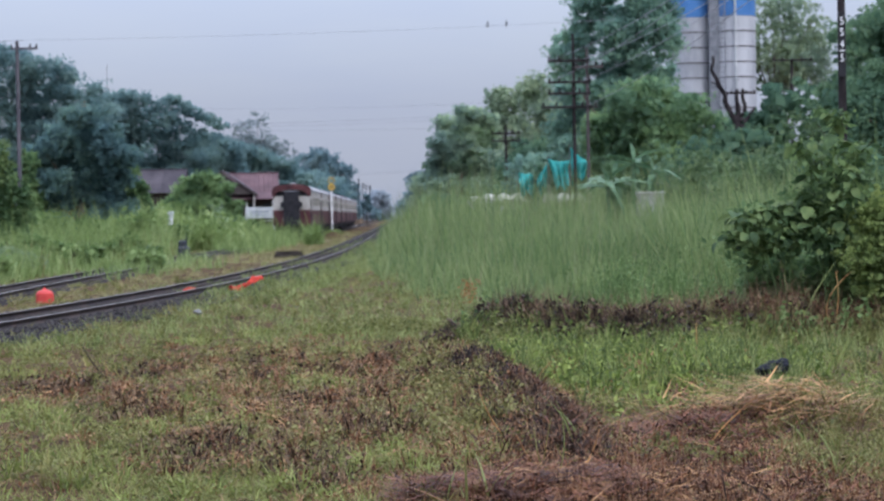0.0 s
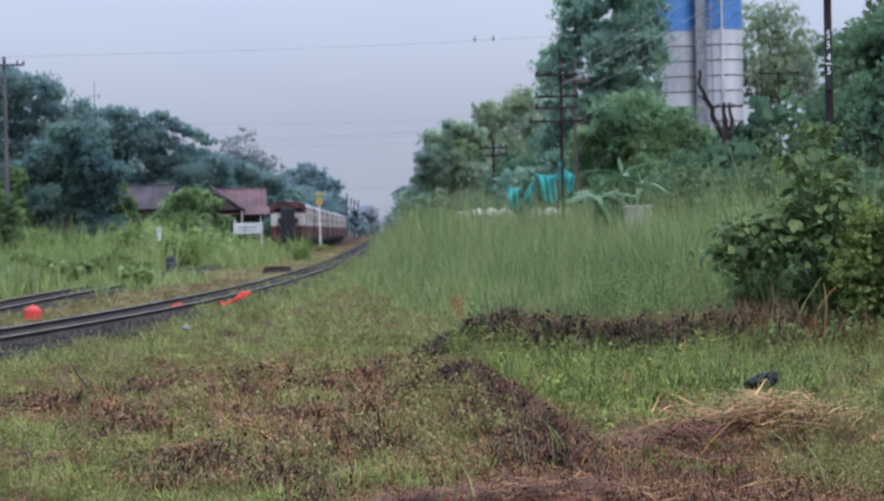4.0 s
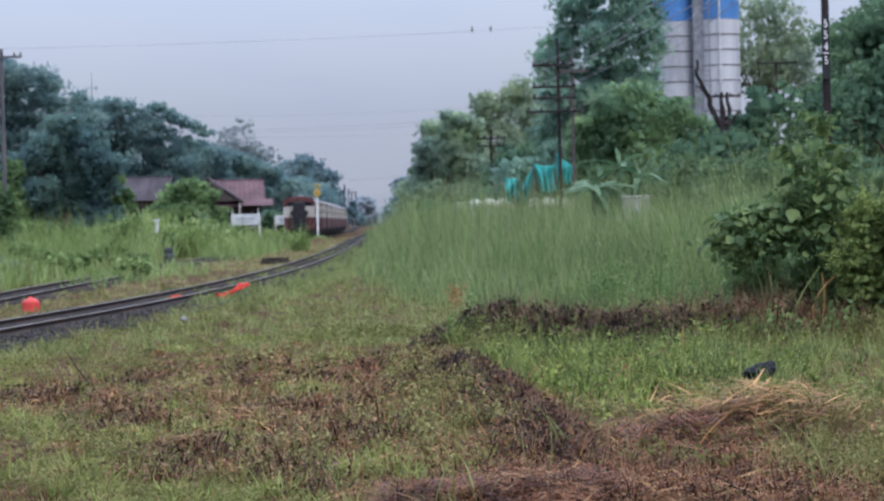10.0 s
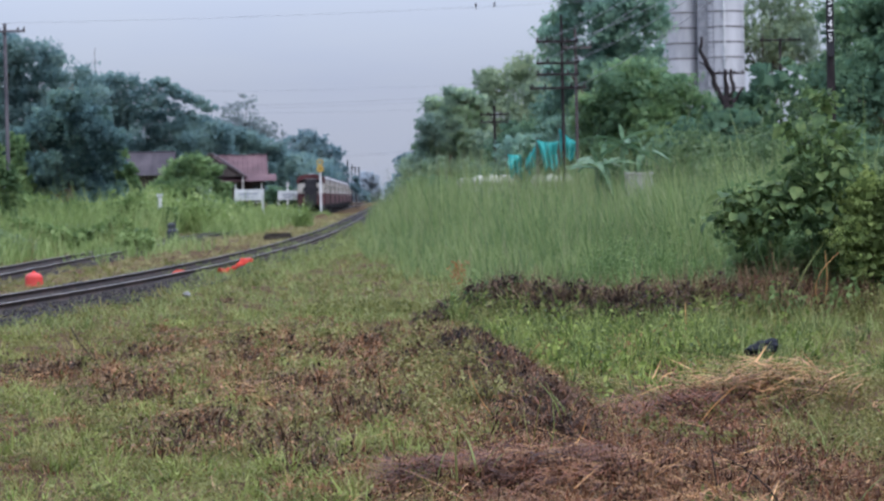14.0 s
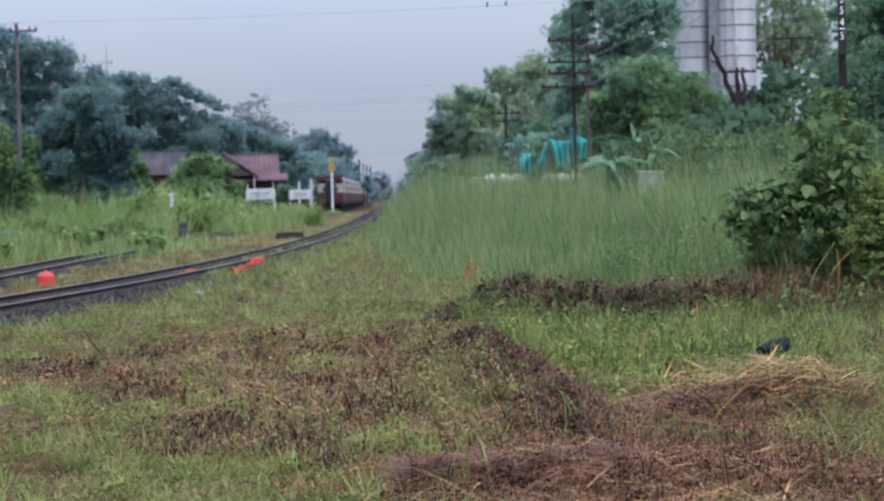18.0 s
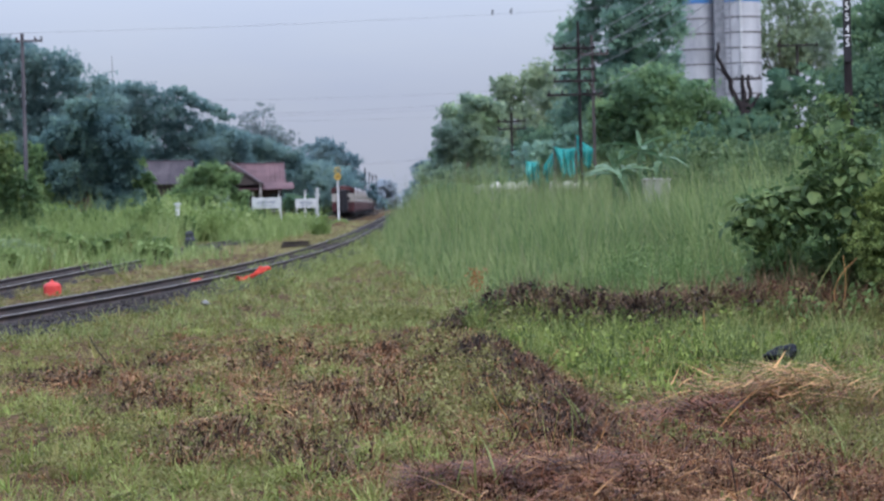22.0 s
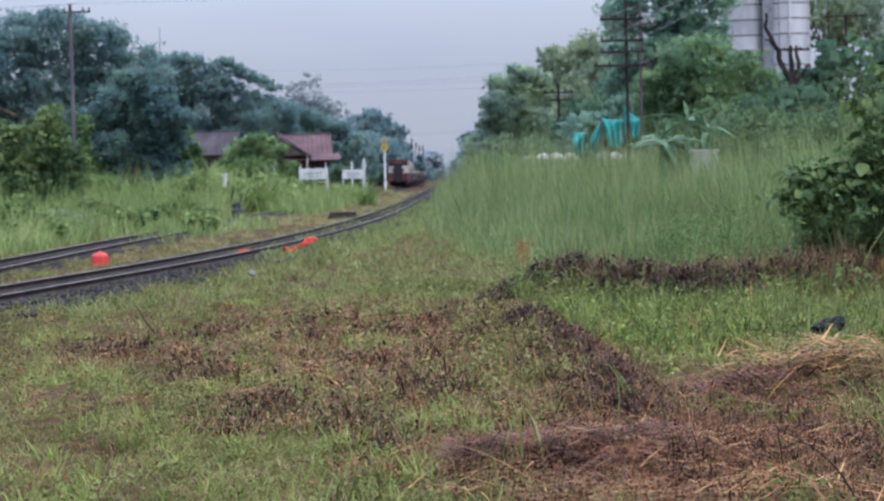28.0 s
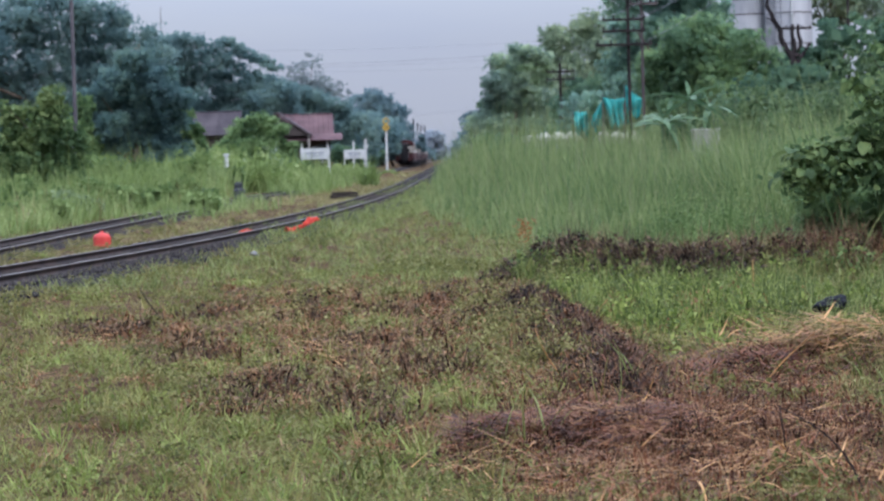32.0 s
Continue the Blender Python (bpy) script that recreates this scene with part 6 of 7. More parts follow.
# ---- silos ----
def silo(x, y, z0):
    s = thing("cement_silo", x, y, z0, "tall white steel silo with a blue top", "silo", "cement silos")
    r = 1.52
    for i in range(11):
        part("shell_ring", cyl(0, 0, 2.46 + 1.08 * i + 0.54, r, r, 1.04, 40), M["silo_white"], s)
        part("seam", cyl(0, 0, 2.46 + 1.08 * i, r + 0.02, r + 0.02, 0.09, 40), M["silo_seam"], s, "stained dark seam")
    for i in range(4):
        part("shell_ring", cyl(0, 0, 2.46 + 1.08 * (11 + i) + 0.54, r + 0.01, r + 0.01, 1.06, 40), M["silo_blue"], s, "blue painted shell ring")
    part("dome", cyl(0, 0, 19.06, r, 0.3, 0.8, 40), M["silo_blue"], s, "blue conical top")
    part("hopper", cyl(0, 0, 1.78, 0.3, r, 1.4, 40), M["silo_white"], s)
    for k in range(4):
        a = math.pi / 4 + k * math.pi / 2
        part("leg", box(1.3 * math.cos(a), 1.3 * math.sin(a), 1.25, 0.2, 0.2, 2.5, 0.01), M["steel_grey"], s)
    return s


SILO = silo(20.75, 161, 0.9)
copy_thing(SILO, pose(23.7, 160, 0.9))
_l = thing("silo_ladder", 22.6, 158.4, 0.9, "grey steel ladder standing against the silos", "ladder")
for _k in (-0.22, 0.22):
    part("rail_tube", cyl(_k, 0, 10, 0.04, 0.04, 20, 8), M["steel_grey"], _l)
for _i in range(56):
    part("rung", cyl(0, 0, 0.5 + _i * 0.34, 0.02, 0.02, 0.44, 6, axis="X"), M["steel_grey"], _l)
_l = thing("silo_fill_pipe", 23.55, 158.3, 0.9, "white steel fill pipe on the silo", "pipe")
part("pipe", cyl(0, 0, 10, 0.08, 0.08, 20, 12), M["faded_white"], _l)
for _i in range(5):
    part("bracket", box(0, 0.1, 3 + _i * 3.4, 0.35, 0.3, 0.06, 0.01), M["steel_grey"], _l)
_l = thing("silo_conveyor_leg", 22.1, 159.2, 0.9, "grey steel conveyor column between the silos", "column")
part("column", box(0, 0, 10.4, 0.62, 0.6, 20.8, 0.03), M["steel_grey"], _l)


# ---- poles and wires ----
def pole(name, x, y, z0, h, r, arms, material, label, lean=0.0, half=1.1):
    p = thing(name, x, y, z0, label, "pole")
    part("shaft", cyl(0, 0, h / 2, r, r * 0.75, h, 12), M[material], p)
    for z, w, off in arms:
        a = part("crossarm", box(off, -0.12, z, w, 0.10, 0.11, 0.01), M[material], p)
        for k in np.arange(-0.5, 0.51, 0.25):
            if abs(k) > 0.1:
                i = part("insulator", cyl(off + k * w * 0.92, -0.12, z + 0.14, 0.05, 0.03, 0.16, 8), M["pole_dark"], a)
    return p


pole("telegraph_pole", 7.65, 100, 0.9, 8.6, 0.085, [(7.4, 1.9, -0.2), (6.45, 1.9, -0.2), (5.95, 1.9, -0.2), (5.35, 2.5, -0.2)], "pole_dark", "dark telegraph pole with four crossarms")
pole("timber_pole", 8.75, 106, 0.9, 8.4, 0.085, [(7.5, 1.3, 0.1)], "pole_brown", "grey-brown timber pole behind the telegraph pole")
pole("far_telegraph_pole", 24.3, 140, 0.9, 10.0, 0.12, [(9.9, 2.6, 0)], "pole_dark", "far telegraph pole with one crossarm in the trees")
pole("short_pole", 21.0, 141, 0.9, 8.1, 0.14, [(7.95, 2.1, 0.1)], "pole_dark", "dark pole with one crossarm before the silos")
pole("power_pole", -18.6, 110, -0.2, 10.6, 0.115, [(10.2, 1.3, 0.35)], "pole_grey", "grey-brown timber power pole in the field, paled for haze")
pole("far_telegraph_pole", 6.9, 150, 0.9, 6.6, 0.10, [(6.0, 1.9, 0.0), (5.5, 1.9, 0.0)], "pole_dark", "far dark telegraph pole against the trees")
_n = pole("number_pole", 8.82, 45, -0.1, 8.2, 0.095, [(7.6, 1.8, 0)], "pole_dark", "dark lineside pole with a white numbered black plate")
_p = part("number_plate", box(-0.02, -0.11, 4.95, 0.15, 0.03, 1.3, 0.01), M["black_plate"], _n, "black enamel plate with white numerals")


def numeral(char, z, size):
    cu = bpy.data.curves.new("numeral", "FONT")
    cu.body, cu.size, cu.align_x, cu.extrude = char, size, "CENTER", 0.004
    me = bpy.data.meshes.new_from_object(bpy.data.objects.new("tmp_numeral", cu))
    me.transform(Matrix.Diagonal((0.82, 1, 1, 1)))
    me.materials.clear()
    me.materials.append(M["white_paint"])
    return part("numeral", me, parent=_p, at=pose(-0.02, -0.131, z, 90, 0, 0), label="white painted numeral")


for _c, _z in (("5", 5.34), ("5", 5.12), ("4", 4.88), ("5", 4.61)):
    numeral(_c, _z, 0.22)
part("numeral_bar", box(-0.02, -0.13, 4.825, 0.11, 0.012, 0.022), M["white_paint"], _p)


def wire(name, a, b, sag, r, label, n=16):
    s = np.linspace(0, 1, n)[:, None]
    p = np.array(a) + (np.array(b) - np.array(a)) * s - np.array([0, 0, sag]) * 4 * s * (1 - s)
    tagged(new(name, mesh_np(name, *tube_np([(p, np.full(n, r))], 5), M["wire"], True)), label, "wire", "overhead wires")


_w = thing("radio_mast", -34.0, 262, -0.2, "thin rust-coloured radio mast behind the trees", "mast")
part("mast", cyl(0, 0, 9.9, 0.06, 0.03, 19.8, 8), M["pole_brown"], _w)
for _z in (15.0, 16.5, 18.0):
    part("aerial_bar", cyl(0, 0, _z, 0.02, 0.02, 0.7, 6, axis="X"), M["pole_brown"], _w)
wire("power_line", (-18.3, 110, 10.42), (10.5, 110, 10.95), 0.15, 0.009, "thin power line crossing high over the tracks")
wire("power_line", (-18.3, 110, 10.42), (-60, 112, 10.2), 0.3, 0.018, "thin power line running off across the field")
for _z0, _z1, _r in ((16.6, 17.2, 0.018), (14.4, 16.0, 0.03), (14.1, 15.4, 0.022), (13.9, 13.9, 0.022)):
    wire("line_cable", (-40, 300, _z0), (30, 300, _z1), 0.9, _r, "slack cable crossing far over the line")
wire("line_cable", (-40, 500, 11.0), (30, 500, 13.4), 1.0, 0.035, "slack cable crossing far over the line")
wire("line_cable", (-40, 500, 10.6), (30, 500, 13.0), 1.0, 0.035, "slack cable crossing far over the line")
for _x, _y, _h in ((-40, 300, 17.0), (30, 300, 17.6), (-40, 500, 11.4), (30, 500, 13.8)):
    pole("distant_power_pole", _x, _y, -0.2, _h + 0.2, 0.16, [], "pole_brown", "distant power pole among the trees")
for _k, _zz in ((-0.9, 8.35), (0.5, 8.35), (-0.9, 7.4), (0.5, 7.4), (0.7, 6.3)):
    wire("telegraph_wire", (7.5 + _k, 99.9, _zz), (8.8 + _k * 0.8, 45, 7.62), 0.40, 0.012, "thin telegraph wire between the lineside poles")


def small_bird(x, y, z):
    b = thing("perched_bird", x, y, z, "small dark bird perched on the power line", "bird", "birds on the wire")
    bm = bmesh.new()
    bmesh.ops.create_uvsphere(bm, u_segments=10, v_segments=7, radius=0.06, matrix=Matrix.Translation((0, 0, 0.07)) @ Matrix.Diagonal((0.8, 1, 1.4, 1)))
    part("body", bm, M["bird"], b)
    bm = bmesh.new()
    bmesh.ops.create_uvsphere(bm, u_segments=8, v_segments=6, radius=0.036, matrix=Matrix.Translation((0.01, -0.02, 0.17)))
    part("head", bm, M["bird"], b)
    part("tail", box(0.0, 0.05, -0.04, 0.03, 0.03, 0.13, 0.005), M["bird"], b)


small_bird(4.27, 110, 10.74)
small_bird(5.18, 110, 10.77)


# ---- station signs and houses ----
def board(x, y, w, h, ztop, label):
    b = thing("station_sign", x, y, -0.15, label, "sign", "station signs")
    part("panel", box(0, 0, ztop - h / 2 + 0.15, w, 0.08, h, 0.015), M["faded_white"], b)
    for k in (-1, 1):
        part("leg", box(k * (w / 2 - 0.08), 0.06, ztop / 2, 0.12, 0.12, ztop, 0.01), M["faded_white"], b)
    part("lettering_bar", box(0, -0.045, ztop - h * 0.42 + 0.15, w * 0.6, 0.01, h * 0.2), M["grey_paint"], b)
    part("lettering_bar", box(0, -0.045, ztop - h * 0.72 + 0.15, w * 0.4, 0.01, h * 0.12), M["grey_paint"], b)


board(-12.35, 195, 2.55, 0.95, 2.5, "white station name board on two legs")
board(-10.75, 234, 2.2, 0.96, 2.46, "smaller white station board on two legs")
_w = thing("white_marker_post", -9.98, 244, -0.15, "white lineside post with a stepped top", "post")
part("shaft", box(0, 0, 1.36, 0.25, 0.25, 2.72, 0.02), M["faded_white"], _w)
part("head", box(0, 0, 3.0, 0.46, 0.22, 0.56, 0.03), M["faded_white"], _w)
part("cap", box(0, 0, 3.52, 0.28, 0.22, 0.48, 0.03), M["faded_white"], _w)

_w = thing("white_stub_post", -12.64, 123, -0.1, "short white post standing in the field weeds", "post")
part("shaft", box(0, 0, 1.0, 0.2, 0.2, 2.0, 0.02), M["faded_white"], _w)
part("cap", box(0, 0, 2.05, 0.32, 0.26, 0.14, 0.03), M["faded_white"], _w)
_w = thing("lineside_marker", -6.32, 200, -0.1, "tall white post with a yellow ring and disc on top", "sign post")
part("shaft", cyl(0, 0, 2.05, 0.085, 0.077, 4.1, 12), M["white_paint"], _w)
_b = part("disc_plate", cyl(0, -0.1, 4.3, 0.31, 0.31, 0.06, 24, axis="Y"), M["yellow_paint"], _w, "yellow disc plate")
part("emblem_bar", box(0, -0.14, 4.32, 0.29, 0.01, 0.08), M["wall_dark"], _b)
_vf = tube_np([(np.stack([0.23 * np.cos(np.linspace(0, 2 * math.pi, 25)), np.full(25, -0.1), 4.87 + 0.23 * np.sin(np.linspace(0, 2 * math.pi, 25))], -1), np.full(25, 0.072))], 6)
part("ring", mesh_np("ring", *_vf, M["yellow_paint"], True), parent=_w, label="yellow ring")

for _x, _z in ((-6.85, 7.6), (-6.2, 6.9), (-5.7, 6.6), (-5.15, 6.5)):
    _w = thing("signal_mast", _x, 350, -0.15, "thin dark signal mast with an upright arm", "signal", "signal masts")
    part("mast", cyl(0, 0, _z / 2, 0.08, 0.06, _z, 8), M["dark_paint"], _w)
    part("arm", box(0.08, -0.06, _z - 0.5, 0.18, 0.04, 0.9, 0.01), M["dark_paint"], _w)


def house(x, y, w, d, eave, ridge, roofmat, wallmat, label, skirt=0.0):
    """A house under a gabled roof whose ridge runs across the view, with an optional lower skirt roof."""
    h = thing("station_house", x, y, -0.2, label, "house")
    for k in (-1, 1):
        part("wall", box(0, k * (d / 2 - 0.06), eave / 2, w - 0.8, 0.12, eave, 0.01), M[wallmat], h)
        part("wall", box(k * (w / 2 - 0.46), 0, eave / 2, 0.12, d - 0.24, eave, 0.01), M[wallmat], h)
    n = 12
    slope = math.atan2(ridge - eave, d / 2 + 0.5)
    ln = math.hypot(ridge - eave, d / 2 + 0.5)
    for k in (-1, 1):
        for i in range(n):
            bm = box(0, 0, 0, w / n - 0.02, ln, 0.08, 0.01)
            o = part("roof_sheet", bm, M[roofmat], h)
            o.matrix_basis = pose(-w / 2 + (i + 0.5) * w / n, k * (d / 2 + 0.5) / 2, (ridge + eave) / 2, -k * math.degrees(slope), 0, 0)
    part("ridge_cap", box(0, 0, ridge + 0.05, w, 0.3, 0.1, 0.02), M[roofmat], h)
    for k in (-1, 1):
        for s in (-1, 1):
            o = part("barge_board", box(0, 0, 0, 0.08, ln, 0.22, 0.01), M[roofmat], h)
            o.matrix_basis = pose(k * (w / 2 + 0.02), s * (d / 2 + 0.5) / 2, (ridge + eave) / 2 - 0.05, -s * math.degrees(slope), 0, 0)
    for i in range(3):
        win = part("window", box(-w * 0.3 + i * w * 0.3, -d / 2 - 0.01, eave * 0.55, w * 0.14, 0.08, eave * 0.4, 0.01), M["glass_dark"], h)
        part("window_frame", box(-w * 0.3 + i * w * 0.3, -d / 2 - 0.03, eave * 0.55 - eave * 0.21, w * 0.16, 0.12, 0.08, 0.01), M["white_paint"], win)
    if skirt:
        o = part("skirt_roof", box(0, 0, 0, w + 0.9, skirt, 0.08, 0.01), M[roofmat], h)
        o.matrix_basis = pose(0.4, -d / 2 - 0.5 - skirt * 0.42, eave - 0.30, 20, 0, 0)
        for i in range(4):
            part("porch_post", box(-w / 2 + i * (w + 2) / 3, -d / 2 - skirt * 0.8, (eave - 0.8) / 2, 0.14, 0.14, eave - 0.8, 0.01), M["white_paint"], h)
    return h


house(-16.6, 244, 6.2, 7.0, 4.4, 6.6, "roof_red", "wall_dark", "station house with a red-brown gabled roof and porch", skirt=2.0).rotation_euler[2] = radians(5)
_h = thing("station_porch", -19.0, 238, -0.2, "gabled porch roof with brown barge boards before the station", "porch")
for _k in (-1, 1):
    _o = part("roof_slope", box(0, 0, 0, 4.4, 4.0, 0.10, 0.01), M["roof_grey"], _h)
    _o.matrix_basis = pose(_k * 1.8, 2.0, 5.55, 0, _k * 34.8, 0)
    _o = part("barge_board", box(0, 0, 0, 4.42, 0.08, 0.16, 0.01), M["pole_brown"], _h)
    _o.matrix_basis = pose(_k * 1.8, -0.05, 5.52, 0, _k * 34.8, 0)
    for _y in (0.2, 3.8):
        part("porch_post", box(_k * 3.3, _y, 2.18, 0.16, 0.16, 4.36, 0.01), M["wall_pale"], _h)
part("gable_wall", slab([(-3.2, 4.3), (3.2, 4.3), (0, 6.55)], 0.1, 0.2), M["wall_dark"], _h)
house(-26.0, 246, 5.0, 7.0, 4.6, 7.2, "roof_grey", "wall_dark", "low house under a grey-brown gabled roof")

# ---- nets, sacks and other things behind the tall grass ----
def net(y, tl, tr, bl, br, seed, label):
    """A sheet of netting in folds, hung by its upper corners; corners are (x, z)."""
    nu, nv = 25, 13
    u, v = np.meshgrid(np.linspace(0, 1, nu), np.linspace(0, 1, nv), indexing="ij")
    c = [np.array(k, float) for k in (tl, tr, bl, br)]
    x0, z0 = tl[0], 0.85
    XZ = (1 - v)[..., None] * ((1 - u)[..., None] * c[0] + u[..., None] * c[1]) + v[..., None] * ((1 - u)[..., None] * c[2] + u[..., None] * c[3])
    X = XZ[..., 0] + 0.05 * np.sin(v * 6 + seed) * (u - 0.5)
    Z = XZ[..., 1] - 0.10 * 4 * u * (1 - u) * (1 - v) * abs(tr[0] - tl[0]) - 0.16 * np.sin(u * 9 + seed) * v
    Y = 0.12 * np.sin(u * 17 + seed) * (0.3 + v) + 0.08 * np.sin(v * 7 + u * 5)
    V = np.stack([X - x0, Y, Z - z0], -1).reshape(-1, 3)
    a, b = np.meshgrid(np.arange(nu - 1), np.arange(nv - 1), indexing="ij")
    F = np.stack([a * nv + b, (a + 1) * nv + b, (a + 1) * nv + b + 1, a * nv + b + 1], -1).reshape(-1, 4)
    t = thing("shade_net", x0, y, z0, label, "net", "shade nets")
    o = part("netting", mesh_np("netting", V, F, M["net"], True), parent=t)
    o.modifiers.new("thickness", "SOLIDIFY").thickness = 0.012
    for p in (tl, tr):
        h = p[1] - z0 + 0.1
        part("stake", cyl(p[0] - x0, 0.05, h / 2, 0.03, 0.025, h, 8), M["pole_brown"], t)


net(110.6, (5.68, 3.6), (6.35, 3.55), (5.75, 2.5), (6.4, 2.5), 6, "small turquoise shade net hanging from stakes")
net(110.4, (6.55, 3.3), (7.2, 4.2), (6.6, 2.6), (6.95, 2.7), 4, "torn strip of turquoise shade net hanging slack")
net(110.2, (7.1, 4.25), (8.15, 4.15), (7.55, 2.8), (8.1, 2.75), 2, "torn turquoise shade net hanging between stakes")
net(111, (8.25, 4.85), (9.15, 4.05), (8.35, 3.0), (8.95, 3.3), 7, "torn turquoise shade net beside the telegraph pole")


def sack(x, y, z, w, h, seed):
    bm = bmesh.new()
    bmesh.ops.create_icosphere(bm, subdivisions=3, radius=1.0)
    for v in bm.verts:
        f = 1 + 0.12 * noise.noise(v.co * 2.3 + Vector((seed, 0, 0)))
        v.co = Vector((v.co.x * w / 2 * f, v.co.y * 0.5 * f, max(-0.8, v.co.z) * h / 2 * f))
    o = part("filled_sack", bm, M["sack"])
    o.matrix_basis = pose(x, y, z, 0, 0, random.uniform(-8, 8))
    tagged(o, "bulging pale sack in a stack behind the tall grass", "sack", "stacked sacks")


for _r in range(3):
    for _i in range(4):
        sack(3.5 + _i * 0.72 + _r * 0.1, 115 + _r * 0.1, 1.15 + _r * 0.55 - (0.12 if _i == 0 else 0), 0.85, 0.72, _r * 7 + _i)
for _i in range(3):
    sack(7.3 + _i * 0.7, 113, 2.2, 0.8, 0.7, 40 + _i)
_w = thing("white_water_tank", 8.55, 78, -0.02, "pale concrete tank behind the grass", "tank")
part("body", box(0, 0, 1.1, 0.9, 0.9, 2.2, 0.05), M["wall_pale"], _w)
part("rim", box(0, 0, 2.23, 0.96, 0.96, 0.1, 0.03), M["wall_pale"], _w)


def leaf_mesh(name, L, W, fold, droop, material, nl=8):
    """A broad leaf with a midrib fold, along +x."""
    V = []
    for i in range(nl + 1):
        s = i / nl
        w = W * math.sin(math.pi * min(1, 0.06 + 0.94 * s)) ** 0.75 * 0.5
        z = -droop * s * s * L
        V += [(s * L, -w, z + fold * w), (s * L, 0, z), (s * L, w, z + fold * w)]
    F = []
    for i in range(nl):
        for k in (0, 1):
            F.append([i * 3 + k, (i + 1) * 3 + k, (i + 1) * 3 + k + 1, i * 3 + k + 1])
    return mesh_np(name, V, F, material, True)


BANANA = [leaf_mesh("banana_leaf", l, w, 0.35, d, M["leaf_banana"]) for l, w, d in ((1.3, 0.26, 0.2), (1.5, 0.28, 0.4), (1.2, 0.24, 0.7), (0.7, 0.2, 0.1))]
for _x, _y, _h, _s in ((7.5, 80, 2.8, 1), (8.1, 79, 3.3, 2), (8.9, 80, 2.9, 3), (7.15, 78.5, 2.6, 4)):
    _r = random.Random(_s)
    _b = thing("banana_plant", _x, _y, float(gz(_x, _y)), "banana plant with broad arching leaves", "plant", "banana plants")
    part("stem", cyl(0, 0, _h / 2, 0.13, 0.08, _h, 10), M["leaf_banana"], _b)
    for _i in range(9):
        part("leaf", BANANA[3] if _i == 8 else _r.choice(BANANA[:3]), parent=_b, at=pose(0, 0, _h - 0.1 + 0.03 * _i, _r.uniform(-30, 30), -70 if _i == 8 else -_r.uniform(-20, 30), _i * 137.5 + _s * 40))

# ---- the broad-leaved sapling and dead wood ----
SAP = [leaf_mesh("broad_leaf", l, l * 0.82, 0.22, d, M["leaf_big"], 6) for l, d in ((0.20, 0.25), (0.16, 0.5), (0.24, 0.35), (0.13, 0.15), (0.18, 0.6))]


def sapling(x, y, stems, dense, seed, label, low=0.22):
    """Arching stems with broad drooping leaves on stalks. stems: (foot dx, tip dx, tip dy, tip z, leaves)."""
    r = random.Random(seed)
    z0 = float(gz(x, y))
    t = thing("broad_leaved_sapling", x, y, z0, label, "sapling")
    inner = []
    for fx, tx, ty, tz, k in stems:
        u = np.linspace(0, 1, 9)[:, None]
        p = np.array([[fx, 0, 0]]) + u * np.array([[tx - fx, ty, 0]]) + np.array([[0, 0, tz]]) * np.sin(u * 1.75) / math.sin(1.75)
        st = part("stem", mesh_np("stem", *tube_np([(p, np.linspace(0.016, 0.005, 9))], 6), M["leaf_sap"], True), parent=t)
        a = r.uniform(0, 6.28)
        for i in range(k):
            f = low + (1 - low) * ((i + 0.5) / k) ** 0.8
            j = min(7, int(f * 8))
            q = p[j] + (p[j + 1] - p[j]) * (f * 8 - j)
            a += 2.4 + r.uniform(-0.5, 0.5)
            s = r.uniform(0.05, 0.20) * (1.15 - 0.5 * f)
            q = q + np.array([math.cos(a) * s, math.sin(a) * s * 0.8, r.uniform(-0.03, 0.09)])
            q[2] = max(q[2], 0.2)
            part("leaf", r.choice(SAP), parent=t, at=Matrix.Translation(q) @ Matrix.Rotation(a + r.uniform(-0.5, 0.5), 4, "Z") @ pose(0, 0, 0, r.uniform(-40, 40), r.uniform(-12, 38), 0))
        w = RNG.uniform(low + 0.06, 0.95, int(dense * k))
        inner.append(np.stack([np.interp(w, u[:, 0], p[:, c]) for c in range(3)], -1))
    q = np.concatenate(inner)
    q = q + RNG.normal(size=q.shape) * np.array([0.14, 0.16, 0.10]) + np.array([0, 0.12, -0.08])
    q[:, 2] = np.maximum(q[:, 2], 0.15)
    part("foliage", mesh_np("foliage", *leaves_np(q, U(0.07, 0.15, len(q)), 0.65, 0.5), M["leaf_sap"]), parent=t)
    return t


sapling(5.95, 31.2, [(0, 0.05, 0, 2.95, 26), (0.04, 0.5, 0.1, 2.45, 22), (-0.03, -0.42, -0.1, 2.5, 20), (0.0, -0.15, 0.2, 2.3, 20), (0.05, 0.25, -0.2, 2.1, 20), (-0.04, -0.5, 0.0, 1.9, 18), (0.02, 0.1, -0.25, 1.7, 18)], 7, 4, "broad-leaved green sapling at the edge of the mown ground")
sapling(5.2, 31.4, [(0.1, -0.55, -0.1, 1.5, 26), (0.12, -0.2, 0.1, 1.62, 26), (0.15, 0.25, -0.1, 1.6, 24), (0.1, -0.75, 0.0, 1.2, 22), (0.1, -0.4, -0.2, 1.2, 20), (0.1, 0.1, -0.2, 1.3, 20), (0.1, 0.45, 0.1, 1.45, 18)], 5, 5, "low broad-leaved sapling with dark green leaves", 0.42)


